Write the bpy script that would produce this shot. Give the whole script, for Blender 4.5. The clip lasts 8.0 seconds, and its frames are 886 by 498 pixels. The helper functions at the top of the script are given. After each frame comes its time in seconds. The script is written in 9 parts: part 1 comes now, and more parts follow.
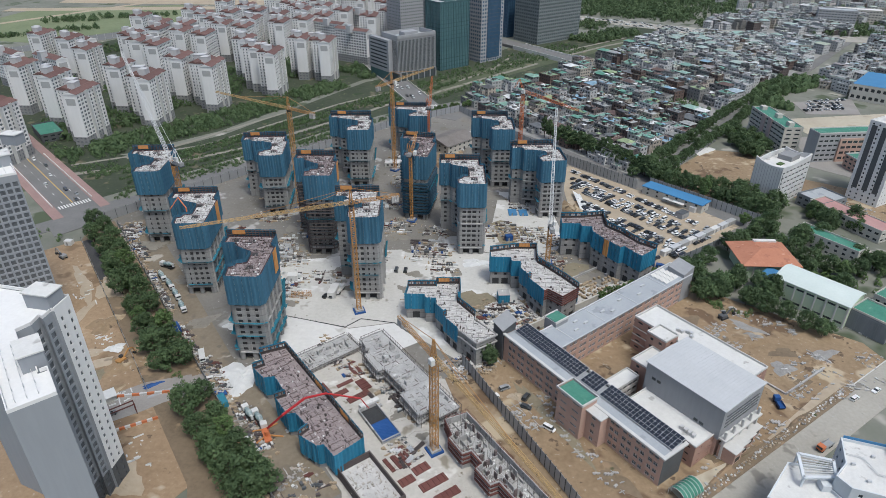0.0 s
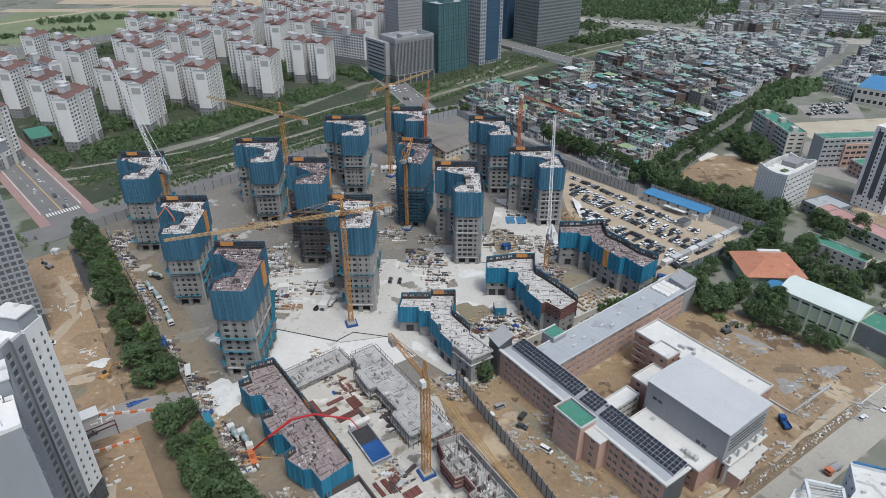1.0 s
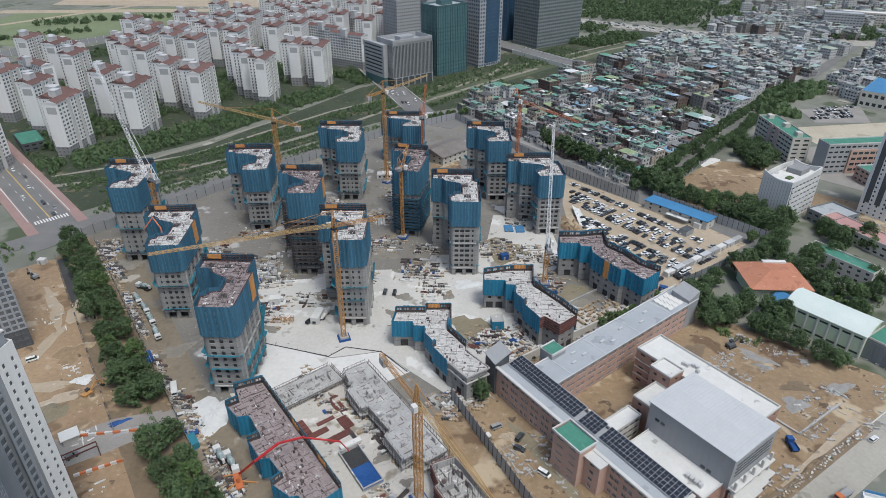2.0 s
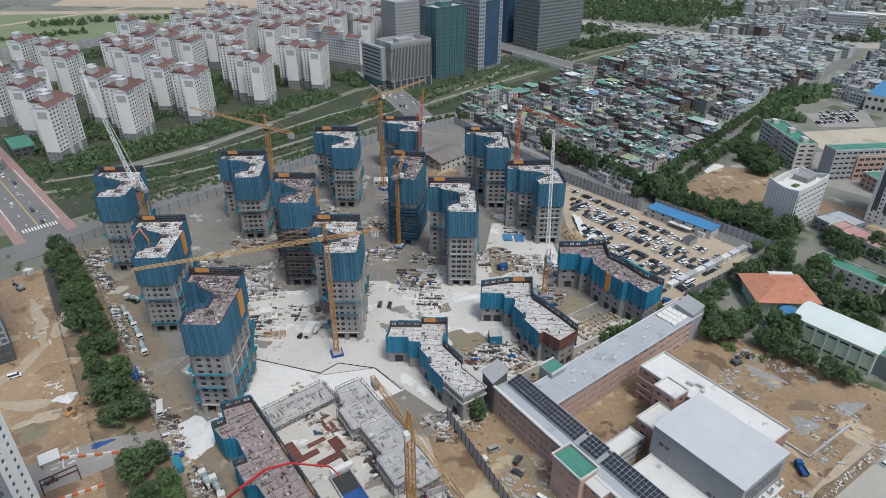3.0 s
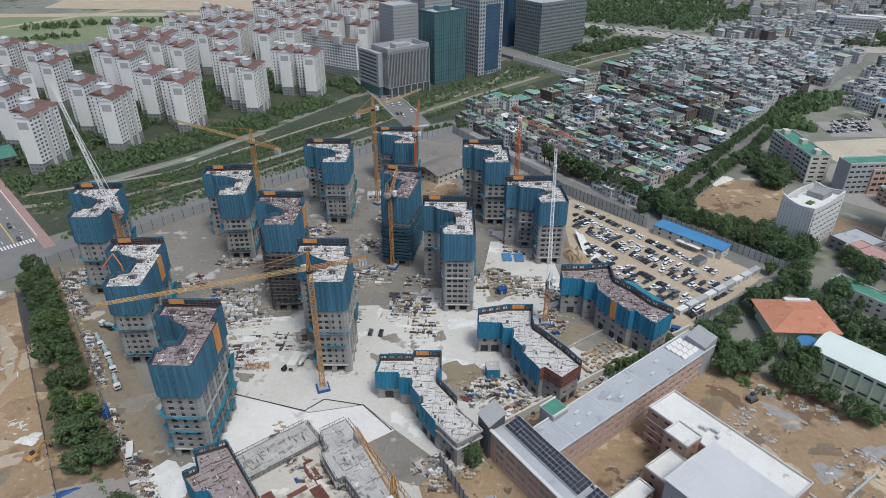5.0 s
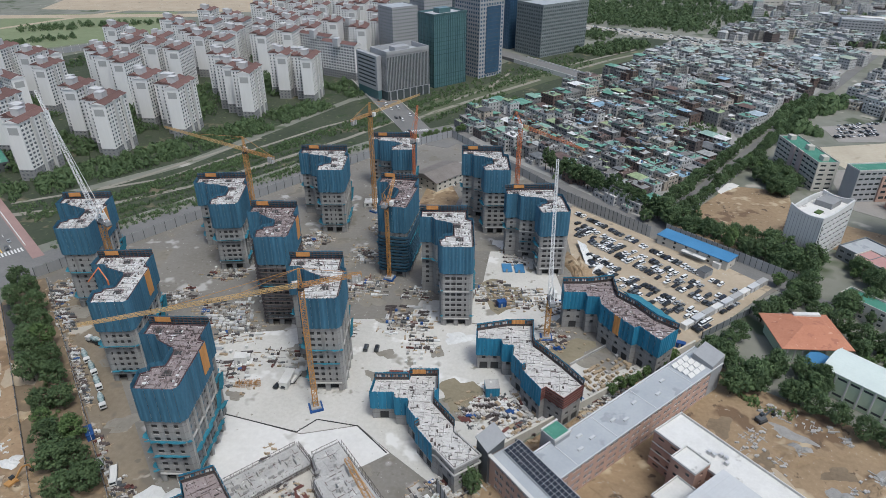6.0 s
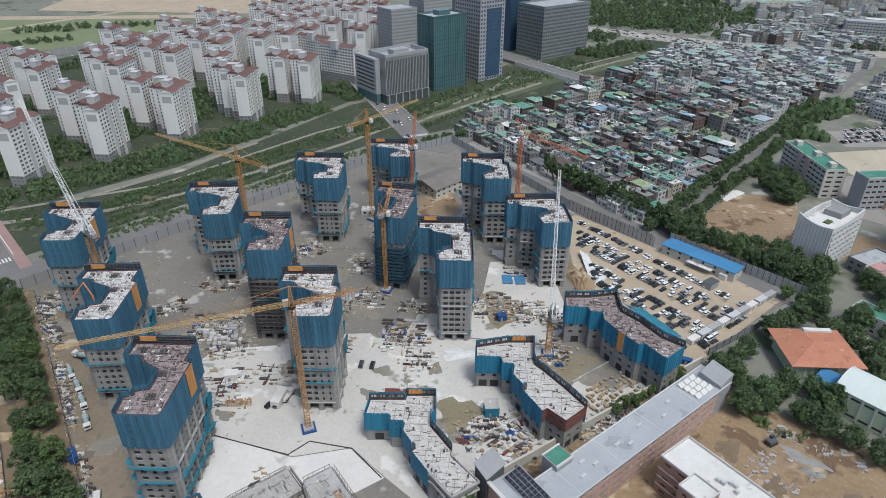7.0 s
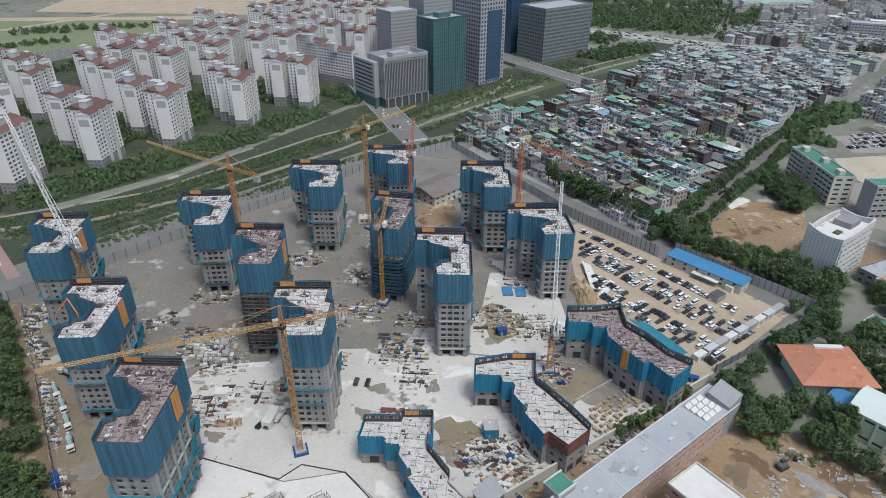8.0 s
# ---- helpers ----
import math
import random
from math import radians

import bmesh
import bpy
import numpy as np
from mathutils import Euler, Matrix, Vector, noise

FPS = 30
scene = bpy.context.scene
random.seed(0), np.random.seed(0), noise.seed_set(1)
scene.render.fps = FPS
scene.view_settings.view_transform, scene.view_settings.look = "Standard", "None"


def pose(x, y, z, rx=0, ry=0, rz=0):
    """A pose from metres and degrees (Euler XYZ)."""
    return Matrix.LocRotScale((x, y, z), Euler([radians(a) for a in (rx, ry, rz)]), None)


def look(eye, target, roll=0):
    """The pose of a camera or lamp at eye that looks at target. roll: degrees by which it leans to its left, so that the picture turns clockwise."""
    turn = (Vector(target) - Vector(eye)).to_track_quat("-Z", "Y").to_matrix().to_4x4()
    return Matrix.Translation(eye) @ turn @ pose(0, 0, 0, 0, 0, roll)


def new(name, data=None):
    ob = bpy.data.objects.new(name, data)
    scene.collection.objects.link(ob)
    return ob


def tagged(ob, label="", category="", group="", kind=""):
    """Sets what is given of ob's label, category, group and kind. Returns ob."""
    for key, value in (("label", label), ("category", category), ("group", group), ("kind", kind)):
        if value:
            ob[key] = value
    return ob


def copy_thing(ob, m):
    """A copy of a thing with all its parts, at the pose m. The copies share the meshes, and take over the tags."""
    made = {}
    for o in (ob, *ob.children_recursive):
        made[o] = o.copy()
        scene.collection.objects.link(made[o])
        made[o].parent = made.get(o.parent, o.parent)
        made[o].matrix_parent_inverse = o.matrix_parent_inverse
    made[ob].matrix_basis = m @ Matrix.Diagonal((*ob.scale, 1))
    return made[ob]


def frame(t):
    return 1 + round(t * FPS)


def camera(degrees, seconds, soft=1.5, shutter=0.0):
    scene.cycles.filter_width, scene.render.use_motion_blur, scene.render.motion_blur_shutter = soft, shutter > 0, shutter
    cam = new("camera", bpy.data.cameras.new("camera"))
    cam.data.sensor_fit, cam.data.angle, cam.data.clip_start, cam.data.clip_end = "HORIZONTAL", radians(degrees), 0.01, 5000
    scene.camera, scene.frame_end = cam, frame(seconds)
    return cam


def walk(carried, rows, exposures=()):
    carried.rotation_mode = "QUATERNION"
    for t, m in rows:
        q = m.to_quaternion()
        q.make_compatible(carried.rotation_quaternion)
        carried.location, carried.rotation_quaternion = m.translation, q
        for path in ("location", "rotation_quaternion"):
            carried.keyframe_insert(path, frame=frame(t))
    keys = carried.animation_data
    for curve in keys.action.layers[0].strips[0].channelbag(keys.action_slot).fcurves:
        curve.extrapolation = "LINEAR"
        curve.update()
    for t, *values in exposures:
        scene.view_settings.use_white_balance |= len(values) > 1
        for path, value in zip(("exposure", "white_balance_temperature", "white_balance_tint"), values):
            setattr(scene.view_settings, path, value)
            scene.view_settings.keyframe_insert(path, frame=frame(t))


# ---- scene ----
# ---- camera ----
cam = camera(70.0, 8.0, soft=0.4)
PITCH, LEAN = -29.57, 0.19
ROWS = [
    (0.0, 0.00, 0.00, 173.38, 4.345),
    (1.0, 1.97, 10.19, 173.66, 4.421),
    (2.0, 3.49, 20.61, 173.96, 4.499),
    (3.0, 4.62, 31.20, 174.27, 4.580),
    (4.0, 5.43, 41.90, 174.60, 4.663),
    (5.0, 6.00, 52.66, 174.94, 4.750),
    (6.0, 6.41, 63.44, 175.29, 4.839),
    (7.0, 6.72, 74.18, 175.67, 4.931),
    (8.0, 7.00, 84.82, 176.05, 5.026),
]
walk(cam, [(t, pose(x, y, z, 90 + PITCH, 0, yaw) @ pose(0, 0, 0, 0, 0, LEAN)) for t, x, y, z, yaw in ROWS],
     exposures=[(0.0, 0.37, 6130, 5), (8.0, 0.37, 6130, 5)])

# ---- light: thin overcast, the sun a broad soft patch high overhead ----
SUN_EL, SUN_AZ = 64.0, 142.0          # azimuth from +y towards +x
world = bpy.data.worlds.new("sky")
scene.world = world
world.use_nodes = True
wn = world.node_tree.nodes
sky = wn.new("ShaderNodeTexSky")
sky.sky_type, sky.sun_disc = "NISHITA", False
sky.sun_elevation, sky.sun_rotation = radians(SUN_EL), radians(SUN_AZ)
sky.air_density, sky.dust_density, sky.ozone_density = 1.0, 4.0, 1.0
wn["Background"].inputs[1].default_value = 0.12
world.node_tree.links.new(sky.outputs[0], wn["Background"].inputs[0])
sun = new("sun", bpy.data.lights.new("sun", "SUN"))
sun.data.energy, sun.data.angle, sun.data.color = 1.5, radians(14.0), (1.0, 0.97, 0.93)
sd = Vector((math.sin(radians(SUN_AZ)) * math.cos(radians(SUN_EL)), math.cos(radians(SUN_AZ)) * math.cos(radians(SUN_EL)), math.sin(radians(SUN_EL))))
sun.matrix_world = look(sd * 500, (0, 0, 0))

# ---- mesh tools ----


class Geo:
    """Vertices and faces of one mesh in the making."""

    def __init__(self):
        self.v, self.f = [], []

    def add(self, verts, faces):
        n = len(self.v)
        self.v += [tuple(p) for p in verts]
        self.f += [tuple(i + n for i in face) for face in faces]
        return self

    def box(self, x0, y0, z0, x1, y1, z1, rz=0.0):
        c = [(x0, y0), (x1, y0), (x1, y1), (x0, y1)]
        if rz:
            mx, my, k, s = (x0 + x1) / 2, (y0 + y1) / 2, math.cos(radians(rz)), math.sin(radians(rz))
            c = [(mx + (a - mx) * k - (b - my) * s, my + (a - mx) * s + (b - my) * k) for a, b in c]
        return self.prism(c, z0, z1)

    def prism(self, pts, z0, z1):
        n = len(pts)
        verts = [(p[0], p[1], z0) for p in pts] + [(p[0], p[1], z1) for p in pts]
        faces = [(i, (i + 1) % n, n + (i + 1) % n, n + i) for i in range(n)]
        return self.add(verts, faces + [tuple(range(n, 2 * n)), tuple(reversed(range(n)))])

    def beam(self, a, b, w, h=0.0):
        a, b = Vector(a), Vector(b)
        d = (b - a).normalized()
        side = d.cross(Vector((0, 0, 1)))
        side = (side if side.length > 1e-3 else Vector((1, 0, 0))).normalized() * w / 2
        up = side.cross(d).normalized() * (h or w) / 2
        ring = [-side - up, side - up, side + up, -side + up]
        return self.add([a + r for r in ring] + [b + r for r in ring],
                        [(0, 1, 5, 4), (1, 2, 6, 5), (2, 3, 7, 6), (3, 0, 4, 7), (3, 2, 1, 0), (4, 5, 6, 7)])

    def rod(self, a, b, r, n=8, r2=None):
        a, b, r2 = Vector(a), Vector(b), r if r2 is None else r2
        d = (b - a).normalized()
        s = d.orthogonal().normalized()
        u = d.cross(s)
        ring = [s * math.cos(2 * math.pi * i / n) + u * math.sin(2 * math.pi * i / n) for i in range(n)]
        return self.add([a + q * r for q in ring] + [b + q * r2 for q in ring],
                        [(i, (i + 1) % n, n + (i + 1) % n, n + i) for i in range(n)] + [tuple(reversed(range(n))), tuple(range(n, 2 * n))])

    def lattice(self, a, b, w, step, chord, w2=None):
        """A square truss from a to b with four chords, battens and diagonals."""
        a, b, w2 = Vector(a), Vector(b), w if w2 is None else w2
        d = (b - a).normalized()
        s = d.cross(Vector((0, 0, 1)))
        s = (s if s.length > 1e-3 else Vector((1, 0, 0))).normalized()
        u = s.cross(d).normalized()
        n = max(1, round((b - a).length / step))
        rows = []
        for i in range(n + 1):
            k, half = i / n, (w + (w2 - w) * i / n) / 2
            c = a.lerp(b, k)
            rows.append([c - s * half - u * half, c + s * half - u * half, c + s * half + u * half, c - s * half + u * half])
        for j in range(4):
            self.beam(rows[0][j], rows[-1][j], chord)
        for i in range(n + 1):
            for j in range(4):
                self.beam(rows[i][j], rows[i][(j + 1) % 4], chord * 0.6)
                if i < n:
                    k = (i + j) % 2
                    self.beam(rows[i][(j + k) % 4], rows[i + 1][(j + 1 - k) % 4], chord * 0.6)
        return self


def mesh_of(name, geo, material):
    me = bpy.data.meshes.new(name)
    me.from_pydata(geo.v, [], geo.f)
    me.materials.append(material)
    me.update()
    return me


def part(name, geo, material, parent=None, label="", m=None):
    """One mesh object under a thing or a part; geo is a Geo or a mesh that alike pieces share."""
    ob = new(name, geo if isinstance(geo, bpy.types.Mesh) else mesh_of(name, geo, material))
    ob.parent = parent
    if m is not None:
        ob.matrix_basis = m
    return tagged(ob, label)


def thing(name, x, y, rz, label, category, group="", z=0.0):
    ob = new(name)
    ob.empty_display_size = 0.5
    ob.matrix_basis = pose(x, y, z, 0, 0, rz)
    return tagged(ob, label, category, group)


def structure(name, geo, material, label, category=""):
    return tagged(part(name, geo, material), label, category or name, "", "structure")


# ---- materials ----
def mat(name, a, b=None, rough=0.8, metal=0.0, coarse=0.05, fine=1.2, bump=0.0, each=0.0, spots=None, spec=0.3, streak=False, space="Object", lift=0.0, thin=0.0):
    """Two tones mixed by noise at two scales (per metre), with relief, a change from object to object, and spots (colour, scale, share)."""
    m = bpy.data.materials.new(name)
    m.use_nodes = True
    nodes, links = m.node_tree.nodes, m.node_tree.links
    bsdf = nodes["Principled BSDF"]
    bsdf.inputs["Roughness"].default_value, bsdf.inputs["Metallic"].default_value = rough, metal
    bsdf.inputs["Specular IOR Level"].default_value = spec
    b = b or tuple(min(1.0, c * 1.25) for c in a)
    if space == "Object":
        co = nodes.new("ShaderNodeTexCoord").outputs["Object"]
    else:
        co = nodes.new("ShaderNodeNewGeometry").outputs["Position"]
    if streak:
        mp = nodes.new("ShaderNodeMapping")
        mp.inputs["Scale"].default_value = (1, 1, 0.12)
        links.new(co, mp.inputs["Vector"])
        co = mp.outputs[0]

    def noise_at(scale, detail=4.0):
        n = nodes.new("ShaderNodeTexNoise")
        n.inputs["Scale"].default_value, n.inputs["Detail"].default_value, n.inputs["Roughness"].default_value = scale, detail, 0.6
        links.new(co, n.inputs["Vector"])
        return n.outputs["Fac"]

    def math_node(op, x, y):
        n = nodes.new("ShaderNodeMath")
        n.operation = op
        for i, v in enumerate((x, y)):
            if isinstance(v, (int, float)):
                n.inputs[i].default_value = v
            else:
                links.new(v, n.inputs[i])
        return n.outputs[0]

    big, small = noise_at(coarse), noise_at(fine)
    fac = math_node("ADD", math_node("MULTIPLY", big, 0.6), math_node("MULTIPLY", small, 0.4))
    ramp = nodes.new("ShaderNodeMapRange")
    ramp.inputs[1].default_value, ramp.inputs[2].default_value = 0.32, 0.68
    links.new(fac, ramp.inputs[0])
    mix = nodes.new("ShaderNodeMix")
    mix.data_type = "RGBA"
    mix.inputs[6].default_value, mix.inputs[7].default_value = (*a, 1), (*b, 1)
    links.new(ramp.outputs[0], mix.inputs[0])
    colour = mix.outputs[2]
    for tone, scale, share in spots or ():
        r2 = nodes.new("ShaderNodeMapRange")
        r2.inputs[1].default_value, r2.inputs[2].default_value = 1 - share, 1 - share + 0.05
        links.new(noise_at(scale, 3.0), r2.inputs[0])
        mx = nodes.new("ShaderNodeMix")
        mx.data_type = "RGBA"
        links.new(r2.outputs[0], mx.inputs[0])
        links.new(colour, mx.inputs[6])
        mx.inputs[7].default_value = (*tone, 1)
        colour = mx.outputs[2]
    if lift:
        # thin dark pour joint at the head of every lift
        sep = nodes.new("ShaderNodeSeparateXYZ")
        links.new(nodes.new("ShaderNodeTexCoord").outputs["Object"], sep.inputs[0])
        line = math_node("LESS_THAN", math_node("FRACT", math_node("DIVIDE", sep.outputs[2], lift), 0.0), 0.07)
        mx = nodes.new("ShaderNodeMix")
        mx.data_type = "RGBA"
        links.new(math_node("MULTIPLY", line, 0.45), mx.inputs[0])
        links.new(colour, mx.inputs[6])
        mx.inputs[7].default_value = (a[0] * 0.4, a[1] * 0.4, a[2] * 0.4, 1)
        colour = mx.outputs[2]
    if each:
        info = nodes.new("ShaderNodeObjectInfo")
        hsv = nodes.new("ShaderNodeHueSaturation")
        val = nodes.new("ShaderNodeMapRange")
        val.inputs[3].default_value, val.inputs[4].default_value = 1 - each, 1 + each
        links.new(info.outputs["Random"], val.inputs[0])
        links.new(val.outputs[0], hsv.inputs["Value"])
        links.new(colour, hsv.inputs["Color"])
        colour = hsv.outputs[0]
    links.new(colour, bsdf.inputs["Base Color"])
    if thin:
        # a thin leaf lets part of the light through
        glow, mixer_ = nodes.new("ShaderNodeBsdfTranslucent"), nodes.new("ShaderNodeMixShader")
        mixer_.inputs[0].default_value = thin
        links.new(colour, glow.inputs["Color"])
        links.new(bsdf.outputs[0], mixer_.inputs[1])
        links.new(glow.outputs[0], mixer_.inputs[2])
        links.new(mixer_.outputs[0], nodes["Material Output"].inputs["Surface"])
    if bump:
        bp = nodes.new("ShaderNodeBump")
        bp.inputs["Strength"].default_value, bp.inputs["Distance"].default_value = 0.6, bump
        links.new(small, bp.inputs["Height"])
        links.new(bp.outputs[0], bsdf.inputs["Normal"])
    return m


def random_paint(name, tones, rough=0.35, metal=0.0, island=False, grime=0.8):
    """Paint that differs from object to object, or from island to island of one mesh, one of the tones each."""
    m = bpy.data.materials.new(name)
    m.use_nodes = True
    nodes, links = m.node_tree.nodes, m.node_tree.links
    bsdf = nodes["Principled BSDF"]
    bsdf.inputs["Roughness"].default_value, bsdf.inputs["Metallic"].default_value = rough, metal
    info, ramp = nodes.new("ShaderNodeObjectInfo"), nodes.new("ShaderNodeValToRGB")
    ramp.color_ramp.interpolation = "CONSTANT"
    while len(ramp.color_ramp.elements) < len(tones):
        ramp.color_ramp.elements.new(0.5)
    for i, tone in enumerate(tones):
        ramp.color_ramp.elements[i].position = i / len(tones)
        ramp.color_ramp.elements[i].color = (*tone, 1)
    pick = info.outputs["Random"]
    if island:
        add, fract = nodes.new("ShaderNodeMath"), nodes.new("ShaderNodeMath")
        fract.operation = "FRACT"
        links.new(nodes.new("ShaderNodeNewGeometry").outputs["Random Per Island"], add.inputs[0])
        links.new(pick, add.inputs[1])
        links.new(add.outputs[0], fract.inputs[0])
        pick = fract.outputs[0]
    links.new(pick, ramp.inputs[0])
    dirt = nodes.new("ShaderNodeTexNoise")
    dirt.inputs["Scale"].default_value = grime
    co = nodes.new("ShaderNodeTexCoord")
    links.new(co.outputs["Object"], dirt.inputs["Vector"])
    mr = nodes.new("ShaderNodeMapRange")
    mr.inputs[1].default_value, mr.inputs[2].default_value, mr.inputs[3].default_value, mr.inputs[4].default_value = 0.3, 0.7, 0.75, 1.1
    links.new(dirt.outputs["Fac"], mr.inputs[0])
    hsv = nodes.new("ShaderNodeHueSaturation")
    links.new(mr.outputs[0], hsv.inputs["Value"])
    links.new(ramp.outputs[0], hsv.inputs["Color"])
    links.new(hsv.outputs[0], bsdf.inputs["Base Color"])
    return m


M_CONC = mat("raw concrete", (0.195, 0.19, 0.184), (0.31, 0.303, 0.293), 0.9, coarse=0.12, fine=1.5, streak=True, spots=[((0.20, 0.195, 0.188), 0.2, 0.40)], lift=2.87)
M_PIER = mat("pale cast concrete", (0.30, 0.292, 0.278), (0.42, 0.41, 0.395), 0.9, coarse=0.12, fine=1.5, streak=True)
M_PANE = mat("blue-tinted window film", (0.055, 0.11, 0.145), (0.10, 0.17, 0.21), 0.3, coarse=0.3, fine=1.0, each=0.2)
# Near-black that puts the shade of unlit interiors and hollows into the colour.
M_SHADE = mat("interior shade", (0.035, 0.036, 0.038), (0.06, 0.06, 0.06), 0.9)
M_DECK = mat("fresh slab", (0.37, 0.355, 0.34), (0.56, 0.545, 0.525), 0.85, coarse=0.3, fine=2.5, spots=[((0.33, 0.30, 0.29), 0.5, 0.37), ((0.22, 0.19, 0.185), 1.3, 0.345)])
M_DECKRED = mat("formwork deck with rust-red dust", (0.20, 0.165, 0.165), (0.32, 0.275, 0.27), 0.9, coarse=0.3, fine=2.5, spots=[((0.14, 0.095, 0.095), 1.2, 0.40), ((0.46, 0.42, 0.41), 0.45, 0.37)])
M_NETDARK = mat("dark weathered net", (0.022, 0.055, 0.085), (0.036, 0.085, 0.125), 0.8, coarse=0.3, fine=2.0, streak=True, each=0.15)
M_NET = mat("blue screen net", (0.033, 0.095, 0.15), (0.065, 0.168, 0.245), 0.75, coarse=0.3, fine=2.0, streak=True, each=0.14)
M_BLUE = mat("bright blue screen", (0.02, 0.135, 0.225), (0.036, 0.20, 0.315), 0.6, coarse=0.3, fine=2.0, streak=True, each=0.12)
M_SAFE = mat("turquoise safety net", (0.025, 0.14, 0.20), (0.05, 0.215, 0.285), 0.8, coarse=0.6, fine=3.0)
M_ORANGE = mat("orange screen", (0.42, 0.19, 0.06), (0.56, 0.28, 0.10), 0.7, coarse=0.4, fine=2.0, streak=True)
M_FRAME = mat("dark scaffold frame", (0.05, 0.045, 0.045), (0.11, 0.085, 0.08), 0.7, fine=3.0)
M_RED = mat("rust-red formwork", (0.095, 0.036, 0.031), (0.165, 0.068, 0.056), 0.75, fine=2.5, each=0.2)
M_PANEL = random_paint("mixed formwork boards", [(0.5, 0.48, 0.46), (0.3, 0.27, 0.24), (0.62, 0.61, 0.6), (0.2, 0.12, 0.1), (0.42, 0.38, 0.33), (0.7, 0.69, 0.67)], 0.8)
M_WHITE = mat("white render", (0.63, 0.62, 0.605), (0.73, 0.72, 0.705), 0.85, coarse=0.08, fine=0.8, streak=True)
M_GREYBASE = mat("grey plinth render", (0.22, 0.22, 0.22), (0.30, 0.30, 0.30), 0.85)
M_PATCH = mat("grey gable patch", (0.33, 0.33, 0.32), (0.38, 0.38, 0.37), 0.85)
M_ROOFRED = mat("red-brown roof tile", (0.115, 0.064, 0.056), (0.16, 0.095, 0.084), 0.85, coarse=0.2, fine=2.0, each=0.12)
M_GLASS = mat("dark window glass", (0.03, 0.035, 0.04), (0.06, 0.07, 0.075), 0.12, spec=0.6, coarse=0.2, fine=0.6, each=0.3)
M_TEAL = mat("teal curtain wall", (0.055, 0.11, 0.12), (0.085, 0.155, 0.165), 0.08, spec=0.7, coarse=0.06, fine=0.3, each=0.25)
M_NAVY = mat("navy curtain wall", (0.035, 0.075, 0.13), (0.055, 0.11, 0.18), 0.08, spec=0.7, coarse=0.06, fine=0.3, each=0.25)
M_GREYGLASS = mat("grey curtain wall", (0.075, 0.088, 0.09), (0.11, 0.125, 0.128), 0.1, spec=0.7, coarse=0.06, fine=0.3, each=0.2)
M_STONE = mat("pale stone cladding", (0.46, 0.45, 0.43), (0.55, 0.54, 0.52), 0.7, coarse=0.1, fine=1.0)
M_BRICK = mat("salmon brick", (0.38, 0.255, 0.205), (0.47, 0.325, 0.265), 0.85, coarse=0.15, fine=2.5, spots=[((0.33, 0.215, 0.17), 0.3, 0.35)])
M_BRICKDARK = mat("red-brown brick", (0.30, 0.185, 0.145), (0.38, 0.245, 0.195), 0.85, coarse=0.15, fine=2.5)
M_METAL = mat("light metal roof", (0.43, 0.437, 0.445), (0.49, 0.497, 0.505), 0.55, 0.0, coarse=0.07, fine=0.8)
M_GREYCLAD = mat("grey metal cladding", (0.255, 0.26, 0.268), (0.30, 0.305, 0.312), 0.55, coarse=0.1, fine=0.8, streak=True)
M_DARKCLAD = mat("charcoal cladding", (0.07, 0.075, 0.08), (0.10, 0.105, 0.11), 0.6, coarse=0.1, fine=1.0)
M_ROOFWHITE = mat("pale roof membrane", (0.52, 0.51, 0.49), (0.64, 0.63, 0.605), 0.8, coarse=0.12, fine=1.2, spots=[((0.37, 0.36, 0.34), 0.15, 0.38)])
M_ROOFGREY = mat("grey roof membrane", (0.30, 0.32, 0.34), (0.37, 0.385, 0.40), 0.7, coarse=0.1, fine=1.2, spots=[((0.27, 0.285, 0.30), 0.12, 0.4)])
M_GREENROOF = mat("green urethane roof", (0.045, 0.17, 0.12), (0.085, 0.23, 0.17), 0.7, coarse=0.2, fine=1.5, spots=[((0.13, 0.26, 0.20), 0.3, 0.38), ((0.12, 0.15, 0.12), 0.5, 0.34)])
M_SOLAR = mat("solar cell", (0.018, 0.022, 0.032), (0.025, 0.03, 0.042), 0.25, spec=0.5)
M_ALU = mat("aluminium frame", (0.5, 0.5, 0.5), (0.56, 0.56, 0.56), 0.45, 0.3)
M_ASPHALT = mat("worn asphalt", (0.13, 0.128, 0.125), (0.19, 0.185, 0.178), 0.9, coarse=0.05, fine=0.9, space="World")
M_PAVE = mat("pavement", (0.22, 0.205, 0.19), (0.30, 0.28, 0.26), 0.9, coarse=0.08, fine=1.2, space="World")
M_REDPAVE = mat("red pavement", (0.25, 0.165, 0.15), (0.32, 0.215, 0.195), 0.9, coarse=0.08, fine=1.2, space="World")
M_LINE = mat("white road paint", (0.55, 0.55, 0.53), (0.68, 0.68, 0.66), 0.8, fine=1.5)
M_YELLOW = mat("yellow road paint", (0.55, 0.36, 0.08), (0.62, 0.43, 0.12), 0.8, fine=1.5)
M_DIRT = mat("ochre dirt", (0.185, 0.128, 0.076), (0.32, 0.236, 0.15), 0.95, coarse=0.04, fine=0.5, bump=0.2, space="World", spots=[((0.145, 0.096, 0.06), 0.05, 0.43), ((0.40, 0.325, 0.225), 0.045, 0.43), ((0.11, 0.078, 0.052), 0.16, 0.385), ((0.33, 0.29, 0.24), 0.5, 0.35)])
M_LOTDIRT = mat("pale sandy dirt", (0.31, 0.25, 0.18), (0.42, 0.352, 0.265), 0.95, coarse=0.04, fine=0.4, bump=0.1, space="World", spots=[((0.24, 0.20, 0.15), 0.08, 0.38), ((0.42, 0.385, 0.325), 0.15, 0.36)])
